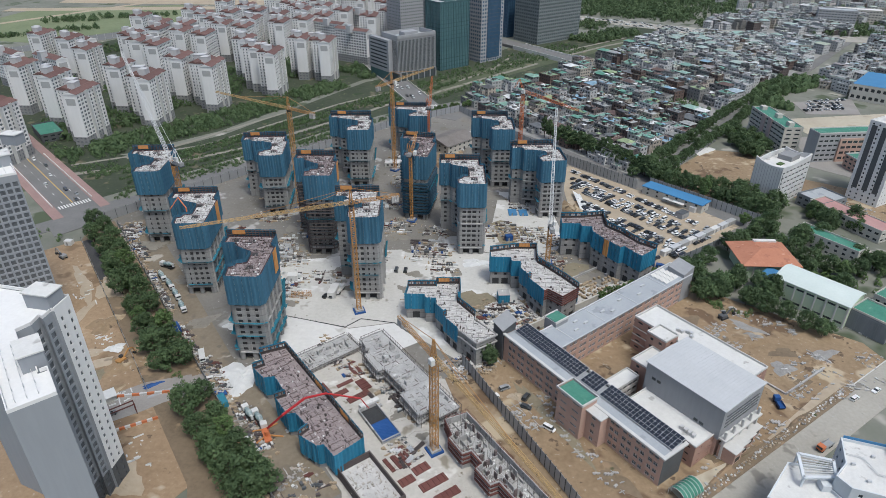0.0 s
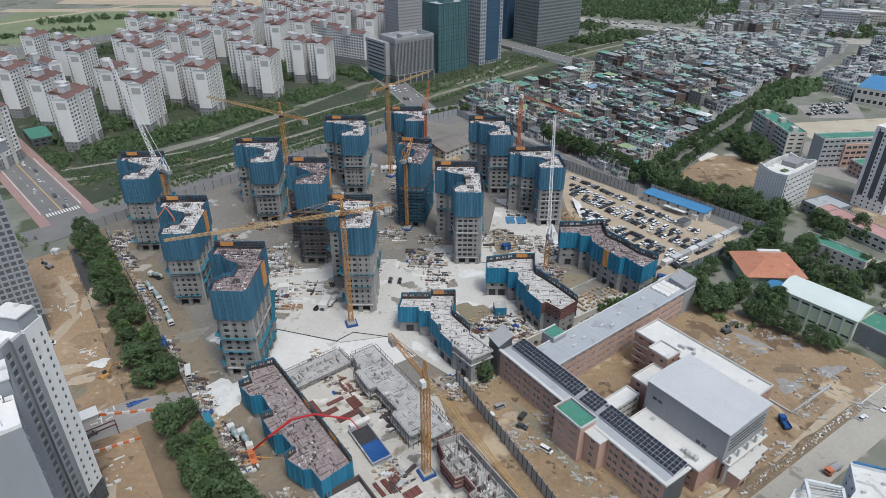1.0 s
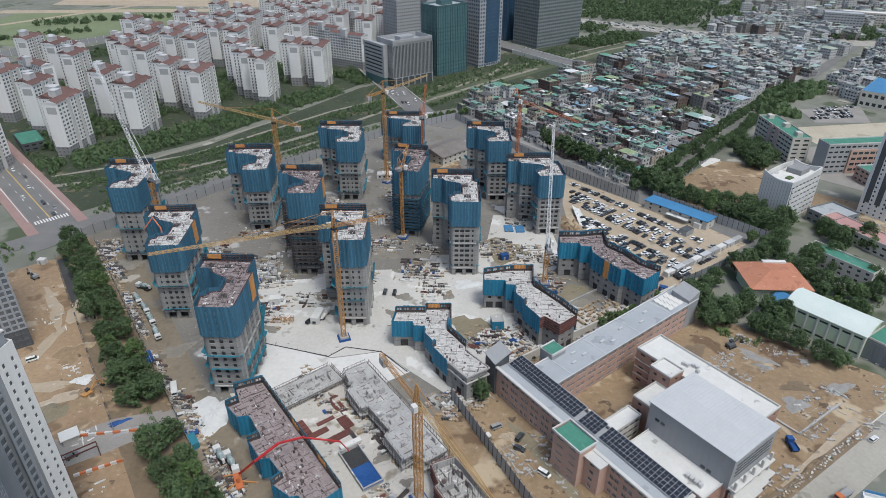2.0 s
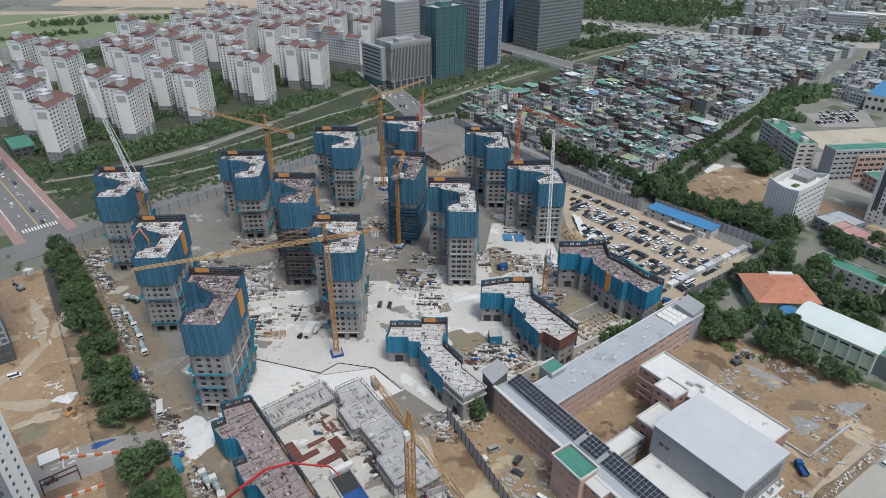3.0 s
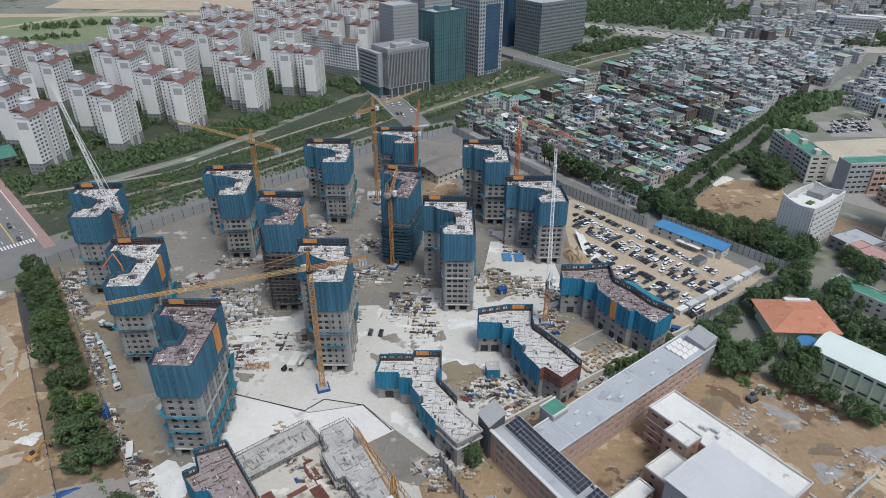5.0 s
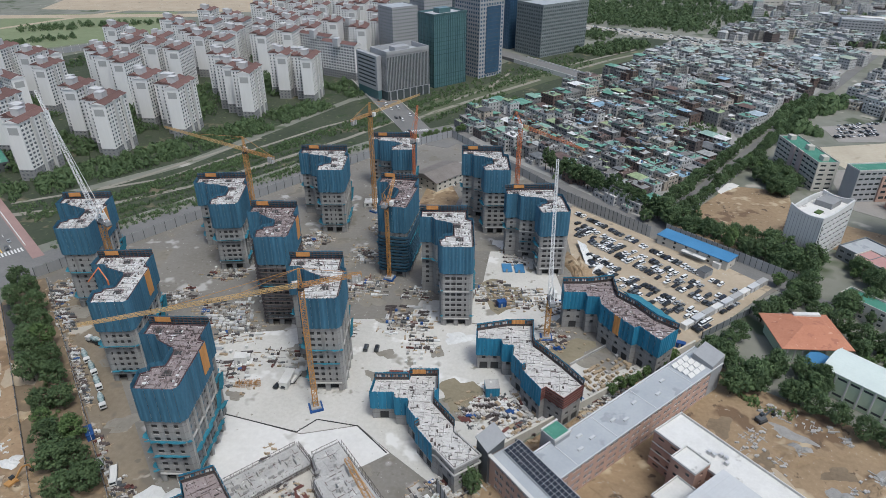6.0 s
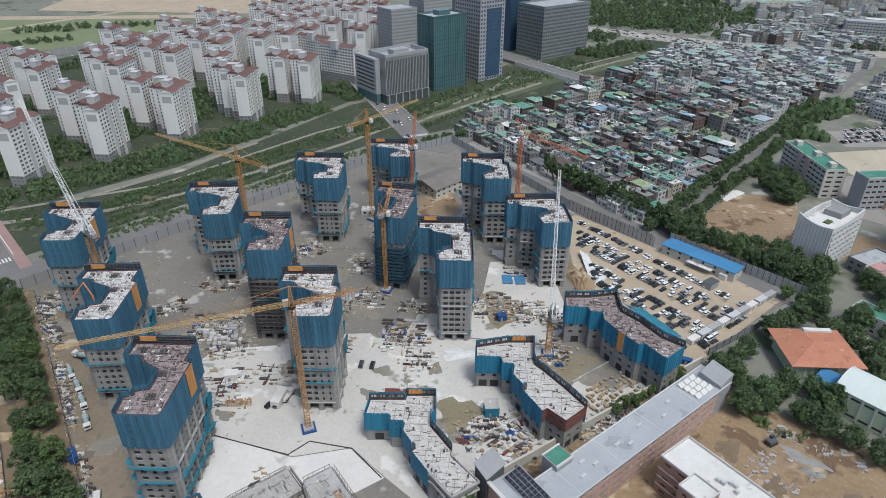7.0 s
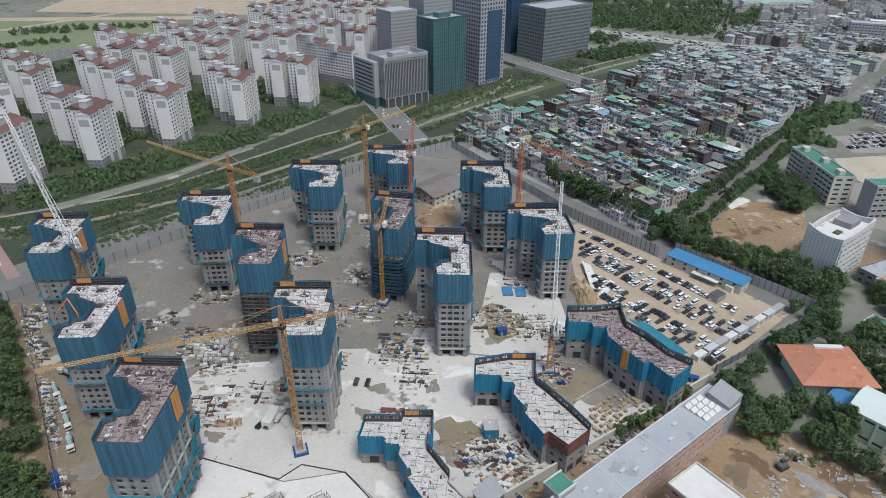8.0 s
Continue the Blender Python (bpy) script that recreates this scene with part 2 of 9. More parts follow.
M_YARD = mat("concrete yard with stains", (0.145, 0.134, 0.118), (0.218, 0.205, 0.184), 0.9, coarse=0.025, fine=0.6, bump=0.05, space="World", spots=[((0.20, 0.18, 0.148), 0.03, 0.41), ((0.155, 0.142, 0.12), 0.06, 0.385), ((0.36, 0.35, 0.332), 0.045, 0.38), ((0.13, 0.119, 0.10), 0.2, 0.345), ((0.44, 0.43, 0.41), 0.6, 0.33)])
M_YARDPALE = mat("pale concrete yard with damp patches", (0.40, 0.385, 0.355), (0.54, 0.525, 0.495), 0.9, coarse=0.025, fine=0.7, bump=0.05, space="World", spots=[((0.245, 0.23, 0.20), 0.05, 0.37), ((0.21, 0.195, 0.165), 0.09, 0.36), ((0.60, 0.59, 0.57), 0.06, 0.40), ((0.25, 0.235, 0.205), 0.35, 0.34)])
M_YARDWARM = mat("pale tan concrete floor", (0.38, 0.355, 0.315), (0.52, 0.49, 0.445), 0.9, coarse=0.03, fine=0.7, bump=0.05, space="World", spots=[((0.25, 0.222, 0.175), 0.06, 0.39), ((0.20, 0.178, 0.14), 0.15, 0.35), ((0.58, 0.56, 0.52), 0.09, 0.39)])
M_OLDCONC = mat("grey formed concrete", (0.27, 0.265, 0.255), (0.44, 0.43, 0.415), 0.9, coarse=0.15, fine=1.6, spots=[((0.19, 0.185, 0.18), 0.25, 0.37), ((0.6, 0.59, 0.57), 0.3, 0.35)])
M_MUD = mat("olive-brown damp mud", (0.17, 0.145, 0.098), (0.25, 0.218, 0.155), 0.9, coarse=0.1, fine=0.7, space="World", spots=[((0.13, 0.115, 0.08), 0.15, 0.40)])
M_WALLLINE = mat("dark brown wall forms", (0.12, 0.095, 0.09), (0.19, 0.15, 0.145), 0.85, coarse=0.3, fine=1.5)
M_SAND = mat("pale sand", (0.36, 0.315, 0.24), (0.46, 0.41, 0.325), 0.95, coarse=0.03, fine=0.3, space="World", spots=[((0.32, 0.28, 0.21), 0.04, 0.42)])
M_TRACK = mat("grey-brown haul road dirt", (0.15, 0.122, 0.088), (0.25, 0.21, 0.158), 0.95, coarse=0.03, fine=0.5, bump=0.1, space="World", spots=[((0.15, 0.13, 0.105), 0.05, 0.42), ((0.37, 0.34, 0.29), 0.07, 0.38), ((0.16, 0.14, 0.11), 0.25, 0.35)])
M_OCHRE = mat("ochre lot dirt", (0.215, 0.145, 0.088), (0.36, 0.262, 0.168), 0.95, coarse=0.03, fine=0.5, bump=0.2, space="World", spots=[((0.19, 0.13, 0.08), 0.04, 0.43), ((0.42, 0.345, 0.26), 0.06, 0.40), ((0.15, 0.105, 0.07), 0.2, 0.36), ((0.40, 0.35, 0.29), 0.5, 0.34)])
M_GRAVEL = mat("grey gravel", (0.20, 0.195, 0.185), (0.31, 0.30, 0.285), 0.95, coarse=0.4, fine=2.0, bump=0.1)
M_GOODS = mat("mixed pale and tan goods", (0.25, 0.22, 0.18), (0.52, 0.50, 0.47), 0.85, coarse=0.15, fine=0.6, spots=[((0.16, 0.14, 0.12), 0.35, 0.38)])
M_TIMBER = mat("weathered tan timber", (0.26, 0.195, 0.125), (0.40, 0.32, 0.225), 0.9, coarse=0.3, fine=1.5, spots=[((0.5, 0.46, 0.4), 0.25, 0.38)])
M_POUR = mat("clean poured slab", (0.50, 0.49, 0.475), (0.63, 0.62, 0.60), 0.85, coarse=0.04, fine=0.5, space="World", spots=[((0.42, 0.405, 0.38), 0.06, 0.37), ((0.36, 0.34, 0.31), 0.2, 0.31)])
M_PARKPATH = mat("dull sandy path", (0.19, 0.175, 0.145), (0.27, 0.25, 0.21), 0.95, coarse=0.05, fine=0.5, space="World", spots=[((0.12, 0.125, 0.085), 0.08, 0.40)])
# Village lane grey, lifted so that its colour takes in the distance haze.
M_LANE = mat("lanes paled for haze", (0.20, 0.195, 0.185), (0.31, 0.305, 0.29), 0.9, coarse=0.03, fine=0.4, space="World", spots=[((0.14, 0.138, 0.132), 0.06, 0.40)])
M_GROUND = mat("mixed ground", (0.11, 0.12, 0.09), (0.24, 0.235, 0.205), 0.95, coarse=0.01, fine=0.06, space="World", spots=[((0.075, 0.092, 0.055), 0.02, 0.42), ((0.34, 0.32, 0.28), 0.03, 0.36)])
M_GRASS = mat("rough grass", (0.034, 0.044, 0.028), (0.062, 0.072, 0.045), 0.95, coarse=0.03, fine=0.4, bump=0.2, space="World", spots=[((0.03, 0.05, 0.02), 0.08, 0.42), ((0.13, 0.115, 0.075), 0.04, 0.39), ((0.10, 0.12, 0.06), 0.2, 0.38)])
M_FIELD = mat("light meadow", (0.13, 0.16, 0.085), (0.20, 0.225, 0.13), 0.95, coarse=0.02, fine=0.2, space="World")
M_DARKPATH = mat("fresh dark asphalt", (0.045, 0.045, 0.048), (0.075, 0.074, 0.075), 0.9, coarse=0.05, fine=0.8, space="World")
M_LAWN = mat("mown river lawn", (0.06, 0.075, 0.042), (0.105, 0.118, 0.07), 0.95, coarse=0.03, fine=0.3, bump=0.1, space="World", spots=[((0.17, 0.145, 0.095), 0.06, 0.38)])
M_LEAF = mat("dark broad leaves", (0.056, 0.094, 0.042), (0.125, 0.18, 0.08), 0.7, coarse=0.4, fine=1.5, each=0.18, thin=0.3)
M_LEAF2 = mat("fresh broad leaves", (0.07, 0.12, 0.04), (0.145, 0.21, 0.08), 0.7, coarse=0.4, fine=1.5, each=0.18, thin=0.3)
M_BARK = mat("bark", (0.06, 0.045, 0.035), (0.10, 0.08, 0.06), 0.95, fine=4.0)
M_CRANE = mat("orange-yellow crane paint", (0.36, 0.185, 0.06), (0.44, 0.24, 0.09), 0.5, fine=1.5)
M_CRANEPALE = mat("faded yellow crane paint", (0.42, 0.27, 0.11), (0.52, 0.36, 0.17), 0.55, fine=1.5)
M_CRANERED = mat("red-orange crane paint", (0.45, 0.13, 0.05), (0.52, 0.18, 0.08), 0.5, fine=1.5)
M_CRANEWHITE = mat("white crane paint", (0.62, 0.62, 0.62), (0.72, 0.72, 0.72), 0.5, fine=1.5)
M_DARK = mat("black rubber and steel", (0.02, 0.02, 0.02), (0.04, 0.04, 0.04), 0.7)
M_BARRIER = mat("grey barrier panel", (0.30, 0.30, 0.295), (0.37, 0.37, 0.36), 0.7, coarse=0.15, fine=1.0, streak=True, each=0.08)
M_POST = mat("dark steel post", (0.05, 0.055, 0.055), (0.08, 0.085, 0.085), 0.6)
M_SHEET = mat("white tarpaulin", (0.5, 0.5, 0.49), (0.62, 0.62, 0.61), 0.7, coarse=0.3, fine=1.5, bump=0.2)
M_BLUETARP = mat("blue tarpaulin", (0.014, 0.055, 0.18), (0.025, 0.085, 0.25), 0.6, coarse=0.3, fine=2.0, bump=0.1)
M_BLUEROOF = mat("blue metal roof", (0.05, 0.17, 0.33), (0.075, 0.22, 0.40), 0.5, coarse=0.1, fine=1.0)
M_TERRA = mat("orange-red sheet roof", (0.36, 0.15, 0.09), (0.44, 0.20, 0.125), 0.75, coarse=0.12, fine=1.0, spots=[((0.31, 0.13, 0.085), 0.2, 0.4), ((0.48, 0.26, 0.18), 0.5, 0.35)])
M_PALEGREEN = mat("pale green render", (0.38, 0.46, 0.33), (0.45, 0.52, 0.39), 0.85)
M_MINT = mat("pale mint sheet roof", (0.50, 0.56, 0.53), (0.58, 0.63, 0.60), 0.9, coarse=0.08, fine=1.0)
M_CAR = random_paint("car paint", [(0.72, 0.72, 0.72), (0.02, 0.02, 0.022), (0.66, 0.67, 0.68), (0.05, 0.055, 0.06), (0.3, 0.31, 0.32), (0.025, 0.03, 0.05), (0.75, 0.75, 0.74), (0.12, 0.125, 0.13), (0.7, 0.7, 0.7), (0.016, 0.016, 0.018)], 0.3)
M_CONCROAD = mat("pale worn concrete road", (0.28, 0.262, 0.225), (0.37, 0.348, 0.305), 0.9, coarse=0.05, fine=0.8, space="World", spots=[((0.21, 0.195, 0.17), 0.08, 0.40), ((0.36, 0.34, 0.31), 0.3, 0.36)])
M_APTGLASS = mat("grey balcony glazing", (0.11, 0.12, 0.13), (0.21, 0.222, 0.235), 0.15, spec=0.5, coarse=0.2, fine=0.8, each=0.2)

# ---- ground and surfaces ----
def flat(name, pts, z, material, label, category=""):
    return structure(name, Geo().prism(pts, -0.8, z), material, label, category)


def strip(a, b, w, w2=None):
    """A quadrilateral along the line a to b."""
    a, b = Vector(a), Vector(b)
    d = (b - a).normalized()
    n, w2 = Vector((-d.y, d.x)), w if w2 is None else w2
    return [tuple(p) for p in (a - n * w / 2, b - n * w2 / 2, b + n * w2 / 2, a + n * w / 2)]


E1, E2 = Vector((math.cos(radians(-49.5)), math.sin(radians(-49.5)))), Vector((math.cos(radians(40.5)), math.sin(radians(40.5))))


def grid(o, a, b):
    """The point a metres along the city grid's first axis (-49.5 degrees) and b along its second from o."""
    return tuple(Vector(o) + E1 * a + E2 * b)


M_SOIL = mat("brown verge soil", (0.13, 0.098, 0.065), (0.22, 0.168, 0.115), 0.95, coarse=0.05, fine=0.6, bump=0.1, space="World", spots=[((0.06, 0.075, 0.035), 0.12, 0.33), ((0.27, 0.195, 0.125), 0.08, 0.42)])
structure("ground", Geo().box(-4500, -4500, -1.5, 4500, 4500, -0.10), M_GROUND, "mixed green and grey open ground to the horizon")
flat("site_yard", [(-228, 322), (-84, 510), (-28, 556), (58, 466), (104, 406), (160, 351), (95, 298), (8, 220), (-8, 208), (32, 142), (70, 70), (-10, 60), (-63, 133)], 0.06, M_YARD, "stained pale concrete building site yard", "yard")
flat("site_track", [(-216, 318), (-58, 127), (-44, 139), (-106, 205), (-202, 327)], 0.09, M_TRACK, "grey-brown dirt haul road inside the site", "dirt road")
flat("site_slope", [(-6, 206), (33, 143), (42, 128), (26, 122), (0, 160), (-14, 198)], 0.09, M_DIRT, "brown dirt strip along the school fence", "dirt")
flat("back_track", [(-37, 461), (-21, 459), (-15, 440), (-19, 411), (-29, 408), (-40, 430)], 0.10, M_DIRT, "brown dirt track behind the towers", "dirt road")
flat("slab_yard", [(-94, 236), (-60, 228), (-40, 234), (-26, 222), (-46, 206), (-62, 222), (-82, 200), (-104, 214)], 0.10, M_POUR, "clean pale poured slab", "slab")
flat("parking_lot", [(50, 420), (58, 434), (102, 392), (156, 352), (101, 298), (84, 286), (64, 322), (52, 352)], 0.10, M_LOTDIRT, "sandy dirt car park", "car park")
flat("school_yard", [(-7, 207), (8, 220), (98, 291), (118, 268), (168, 236), (172, 224), (148, 190), (70, 138), (33, 143)], 0.08, M_DIRT, "churned ochre dirt yard round the school", "dirt yard")
flat("west_lot", [(-243, 284), (-233, 295), (-228, 297), (-95, 138), (-128, 80), (-200, 140), (-262, 250)], 0.05, M_OCHRE, "ochre dirt building lot", "dirt lot")
flat("tree_strip", [(-232, 318), (-222, 322), (-64, 136), (-50, 100), (-80, 100), (-96, 138), (-228.5, 297.5)], 0.07, M_SOIL, "dark soil verge planted with trees", "verge")
flat("river_park", [(-420, 380), (-250, 352), (-96, 540), (-30, 590), (60, 700), (180, 850), (330, 960), (240, 1010), (60, 880), (-40, 740), (-130, 648), (-215, 478), (-262, 424), (-420, 470)], -0.02, M_GRASS, "green river park with paths", "park")
for a, b, w in (((-330, 372), (-232, 413), 5), ((-232, 413), (-189, 449), 4), ((-189, 449), (-112, 546), 4.5), ((-112, 546), (-60, 625), 4), ((-60, 625), (40, 765), 4),
                ((-300, 405), (-222, 452), 3), ((-222, 452), (-140, 570), 3), ((-140, 570), (-50, 665), 3), ((40, 765), (180, 905), 4)):
    structure("park_path", Geo().prism(strip(a, b, w), -0.6, 0.05), M_PARKPATH, "pale narrow path through the river park", "path")
flat("pale_yard", [(-30, 304), (-62, 300), (-84, 290), (-112, 284), (-120, 262), (-110, 240), (-94, 236.5), (-60, 228.5), (-40, 234.5), (-26, 222.5), (-8, 208.5), (9, 222), (94, 291), (84, 287), (58, 272), (34, 300), (0, 302), (-4, 320), (-26, 320)], 0.085, M_YARDPALE, "pale concrete floor between the low blocks", "yard")
flat("east_yard", [(0, 303), (34, 301), (46, 318), (40, 362), (26, 384), (8, 384), (4, 340), (-2, 318)], 0.088, M_YARDPALE, "pale concrete floor beside the car park", "yard")
flat("apartment_gardens", [(-480, 400), (-330, 395), (-270, 432), (-222, 486), (-138, 650), (-60, 800), (-150, 1000), (-420, 1000), (-560, 700)], -0.04, M_GRASS, "shaded green gardens between the apartment blocks", "lawn")
flat("foundation_yard", [(-97, 205), (-82, 200.5), (-62, 221.5), (-46, 205.5), (-14, 197.5), (0, 160), (26, 121), (40, 100), (20, 70), (-30, 80), (-44, 139.5)], 0.098, M_YARDWARM, "pale tan concrete floor round the foundation decks", "yard")
# roads
flat("bridge_road", strip((-475, 535), (-248, 332), 21), 0.16, M_ASPHALT, "grey four-lane road over the river", "road")
flat("ring_road", strip((-275, 292), (-48, 562), 15), 0.12, M_ASPHALT, "grey road between site fence and river", "road")
flat("north_bridge_road", strip((-150, 758), (-52, 556), 24), 0.18, M_ASPHALT, "grey bridge road over the river", "road")
flat("junction", [(-70, 545), (-38, 582), (-8, 566), (-30, 530)], 0.20, M_ASPHALT, "grey road junction", "road")
flat("village_road", strip((-34, 562), (172, 330), 11), 0.11, M_ASPHALT, "grey street along the site fence", "road")
flat("tree_street", strip((98, 400), (470, 905), 10), 0.14, M_ASPHALT, "grey street lined with trees", "road")
flat("east_bridge_road", strip((-10, 878), (116, 726), 20), 3.4, M_ASPHALT, "grey bridge road over the river", "road")
flat("south_road", strip((20, 96), (238, 268), 14), 0.13, M_CONCROAD, "pale dusty concrete street below the school", "road")
flat("yard_track", strip((66, 147), (112, 173), 6), 0.11, M_SAND, "pale sandy track round the school", "dirt road")
flat("yard_track", strip((108, 172), (148, 208), 8), 0.115, M_LOTDIRT, "pale sandy track round the school", "dirt road")
flat("west_junction", [(-262, 318), (-236, 352), (-222, 332), (-246, 300)], 0.22, M_ASPHALT, "grey road junction with crossings", "road")
for k in (-1, 1):
    a, b = Vector((-475, 535)), Vector((-248, 332))
    n = Vector((0.668, 0.744)) * 13.5 * k
    flat("pavement", strip(a + n, b + n, 6), 0.30, M_REDPAVE, "reddish pavement beside the road", "pavement")


# ---- construction towers ----
def edge_run(pts):
    """Edges of a closed outline as start, end, length, angle."""
    out = []
    for i, p in enumerate(pts):
        a, b = Vector(p), Vector(pts[(i + 1) % len(pts)])
        out.append((a, b, (b - a).length, math.degrees(math.atan2(b.y - a.y, b.x - a.x))))
    return out


def inset(pts, d):
    """The outline (counter-clockwise) moved inwards by d."""
    out = []
    n = len(pts)
    for i in range(n):
        p0, p1, p2 = Vector(pts[i - 1]), Vector(pts[i]), Vector(pts[(i + 1) % n])
        u, v = (p1 - p0).normalized(), (p2 - p1).normalized()
        a, b = Vector((-u.y, u.x)), Vector((-v.y, v.x))
        k = 1 + a.dot(b)
        q = p1 + (a + b) * (d / max(k, 0.3))
        out.append((q.x, q.y))
    return out


def in_outline(pts, x, y):
    c = False
    for i in range(len(pts)):
        (x0, y0), (x1, y1) = pts[i], pts[(i + 1) % len(pts)]
        if (y0 > y) != (y1 > y) and x < (x1 - x0) * (y - y0) / (y1 - y0) + x0:
            c = not c
    return c


def screen_panel(w, h):
    """A folded net panel: w wide along x, standing on z 0, seen from -y."""
    n = max(4, round(w / 0.4))
    front = [(w * i / n, -0.16 if (i // 2) % 2 else 0.0) for i in range(n + 1)]
    return Geo().prism(front + [(x, y + 0.08) for x, y in reversed(front)], 0.0, h)


def clutter(pts, z, n, sizes, rng):
    """Small boards, packs and props strewn inside an outline."""
    g = Geo()
    xs, ys = [p[0] for p in pts], [p[1] for p in pts]
    edges = [(Vector(pts[i]), Vector(pts[(i + 1) % len(pts)])) for i in range(len(pts))]

    def inside(x, y):
        c = False
        for a, b in edges:
            if (a.y > y) != (b.y > y) and x < (b.x - a.x) * (y - a.y) / (b.y - a.y) + a.x:
                c = not c
        return c
    k = 0
    while k < n:
        x, y = rng.uniform(min(xs), max(xs)), rng.uniform(min(ys), max(ys))
        if inside(x, y):
            w, d, h = rng.choice(sizes)
            w, d, h = w * rng.uniform(0.7, 1.3), d * rng.uniform(0.7, 1.3), h * rng.uniform(0.6, 1.4)
            g.box(x - w / 2, y - d / 2, z, x + w / 2, y + d / 2, z + h, rng.choice((0, 0, 90, rng.uniform(-40, 40))))
            k += 1
    return g


def wall_lines(pts, z, step, rng, tall=1.0):
    """Low lines of wall forms in a room grid inside an outline."""
    g = Geo()
    xs, ys = [p[0] for p in pts], [p[1] for p in pts]
    edges = [(Vector(pts[i]), Vector(pts[(i + 1) % len(pts)])) for i in range(len(pts))]

    def cuts(c, axis):
        out = []
        for a, b in edges:
            if (a[axis] > c) != (b[axis] > c):
                out.append(a[1 - axis] + (b[1 - axis] - a[1 - axis]) * (c - a[axis]) / (b[axis] - a[axis]))
        return sorted(out)
    for axis, lo, hi in ((0, min(xs), max(xs)), (1, min(ys), max(ys))):
        c = lo + step * 0.5
        while c < hi:
            line = cuts(c, axis)
            for s0, s1 in zip(line[::2], line[1::2]):
                s = s0 + rng.uniform(0, 4)
                while s < s1 - 1:
                    e = min(s1, s + rng.uniform(0.8, 3.2))
                    w, h = rng.choice((0.06, 0.09, 0.12)), tall * rng.uniform(0.1, 0.4)
                    if axis:
                        g.box(s, c - w, z, e, c + w, z + h)
                    else:
                        g.box(c - w, s, z, c + w, e, z + h)
                    s = e + rng.uniform(0.8, 5.0)
            c += step * rng.uniform(0.35, 1.5)
    return g


BOARDS = [(1.8, 0.2, 0.12), (1.2, 0.6, 0.2), (0.6, 0.5, 0.35), (2.4, 0.14, 0.1), (0.22, 0.22, 0.9), (0.8, 0.5, 0.2)]
STOREY = 2.87


def tower_outline(w, d):
    return [(w - 15, 0.8), (w - 13.6, 0.0), (w - 1.4, 0.0), (w, 1.4), (w, d - 9.5), (w - 2.4, d - 8.5), (w - 2.4, d), (0.0, d), (0.0, d - 8.2), (5.6, d - 8.2), (7.0, d - 10.6), (w - 14, d - 12.6),
            (w - 9.6, d - 15.0), (w - 9.6, 12.6), (w - 13.6, 11.6), (w - 13.6, 9.6), (w - 16, 8.4)]


def wall_grid(a, b, z0, z1, cols, rows, depth=0.4):
    """One wall from a to b with real openings: cols are (start, end) along it, rows (sill, head); the reveals go depth inwards."""
    a, b = Vector(a), Vector(b)
    u = (b - a).normalized()
    back = Vector((-u.y, u.x)) * depth
    ss = [0.0] + [v for c in cols for v in c] + [(b - a).length]
    zz = [z0] + [v for r in rows for v in r] + [z1]
    g = Geo()
    nz = len(zz)
    for s in ss:
        p = a + u * s
        g.v += [(p.x, p.y, z) for z in zz]
    for i in range(len(ss) - 1):
        for j in range(nz - 1):
            q = (i * nz + j, (i + 1) * nz + j, (i + 1) * nz + j + 1, i * nz + j + 1)
            if i % 2 and j % 2:
                n = len(g.v)
                g.v += [(g.v[k][0] + back.x, g.v[k][1] + back.y, g.v[k][2]) for k in q]
                g.f += [(q[k], q[(k + 1) % 4], n + (k + 1) % 4, n + k) for k in range(4)]
            else:
                g.f.append(q)
    return g


def bays(length, bay, opening, margin=0.0):
    """Openings of the given width, evenly spaced along a wall."""
    n = int((length - 2 * margin) // bay)
    if n < 1:
        return []
    step = (length - 2 * margin) / n
    return [(margin + (j + 0.5) * step - opening / 2, margin + (j + 0.5) * step + opening / 2) for j in range(n)]


def storeys(z0, z1, storey, sill, head):
    n = max(1, round((z1 - z0) / storey))
    h = (z1 - z0) / n
    return [(z0 + i * h + sill, z0 + i * h + min(head, h - 0.15)) for i in range(n)]


def net_shelf(th, pts, z, edges, rng, out=1.9):
    """Sagging catch nets that lean out from the walls."""
    for i in edges:
        a, b, length, ang = edge_run(pts)[i % len(pts)]
        u = (b - a).normalized()
        nrm = Vector((u.y, -u.x))
        n = max(1, round(length / 1.5))
        g = Geo()
        for j in range(n + 1):
            p, o, up = a + u * length * j / n, out * rng.uniform(0.75, 1.15), rng.uniform(0.5, 1.1)
            g.v += [(p.x, p.y, z), (*(p + nrm * o * 0.5), z + up * 0.5 - rng.uniform(0.1, 0.4)), (*(p + nrm * o), z + up)]
        for j in range(n):
            k = 3 * j
            g.f += [(k, k + 3, k + 4, k + 1), (k + 1, k + 4, k + 5, k + 2)]
        part("safety_net", g, M_SAFE, th, "turquoise catch net on brackets")


M_RIM = mat("plum-brown rim form", (0.055, 0.032, 0.038), (0.10, 0.065, 0.07), 0.8, coarse=0.3, fine=1.5)


def rim_band(pts, thick, z, high):
    """A low continuous band along an outline."""
    g, n = Geo(), len(pts)
    o, q = pts, inset(pts, thick)
    g.v = [(*p, zz) for ring in (o, q) for zz in (z, z + high) for p in ring]
    for i in range(n):
        j = (i + 1) % n
        g.f += [(i, j, n + j, n + i), (n + i, n + j, 3 * n + j, 3 * n + i), (3 * n + i, 3 * n + j, 2 * n + j, 2 * n + i)]
    return g


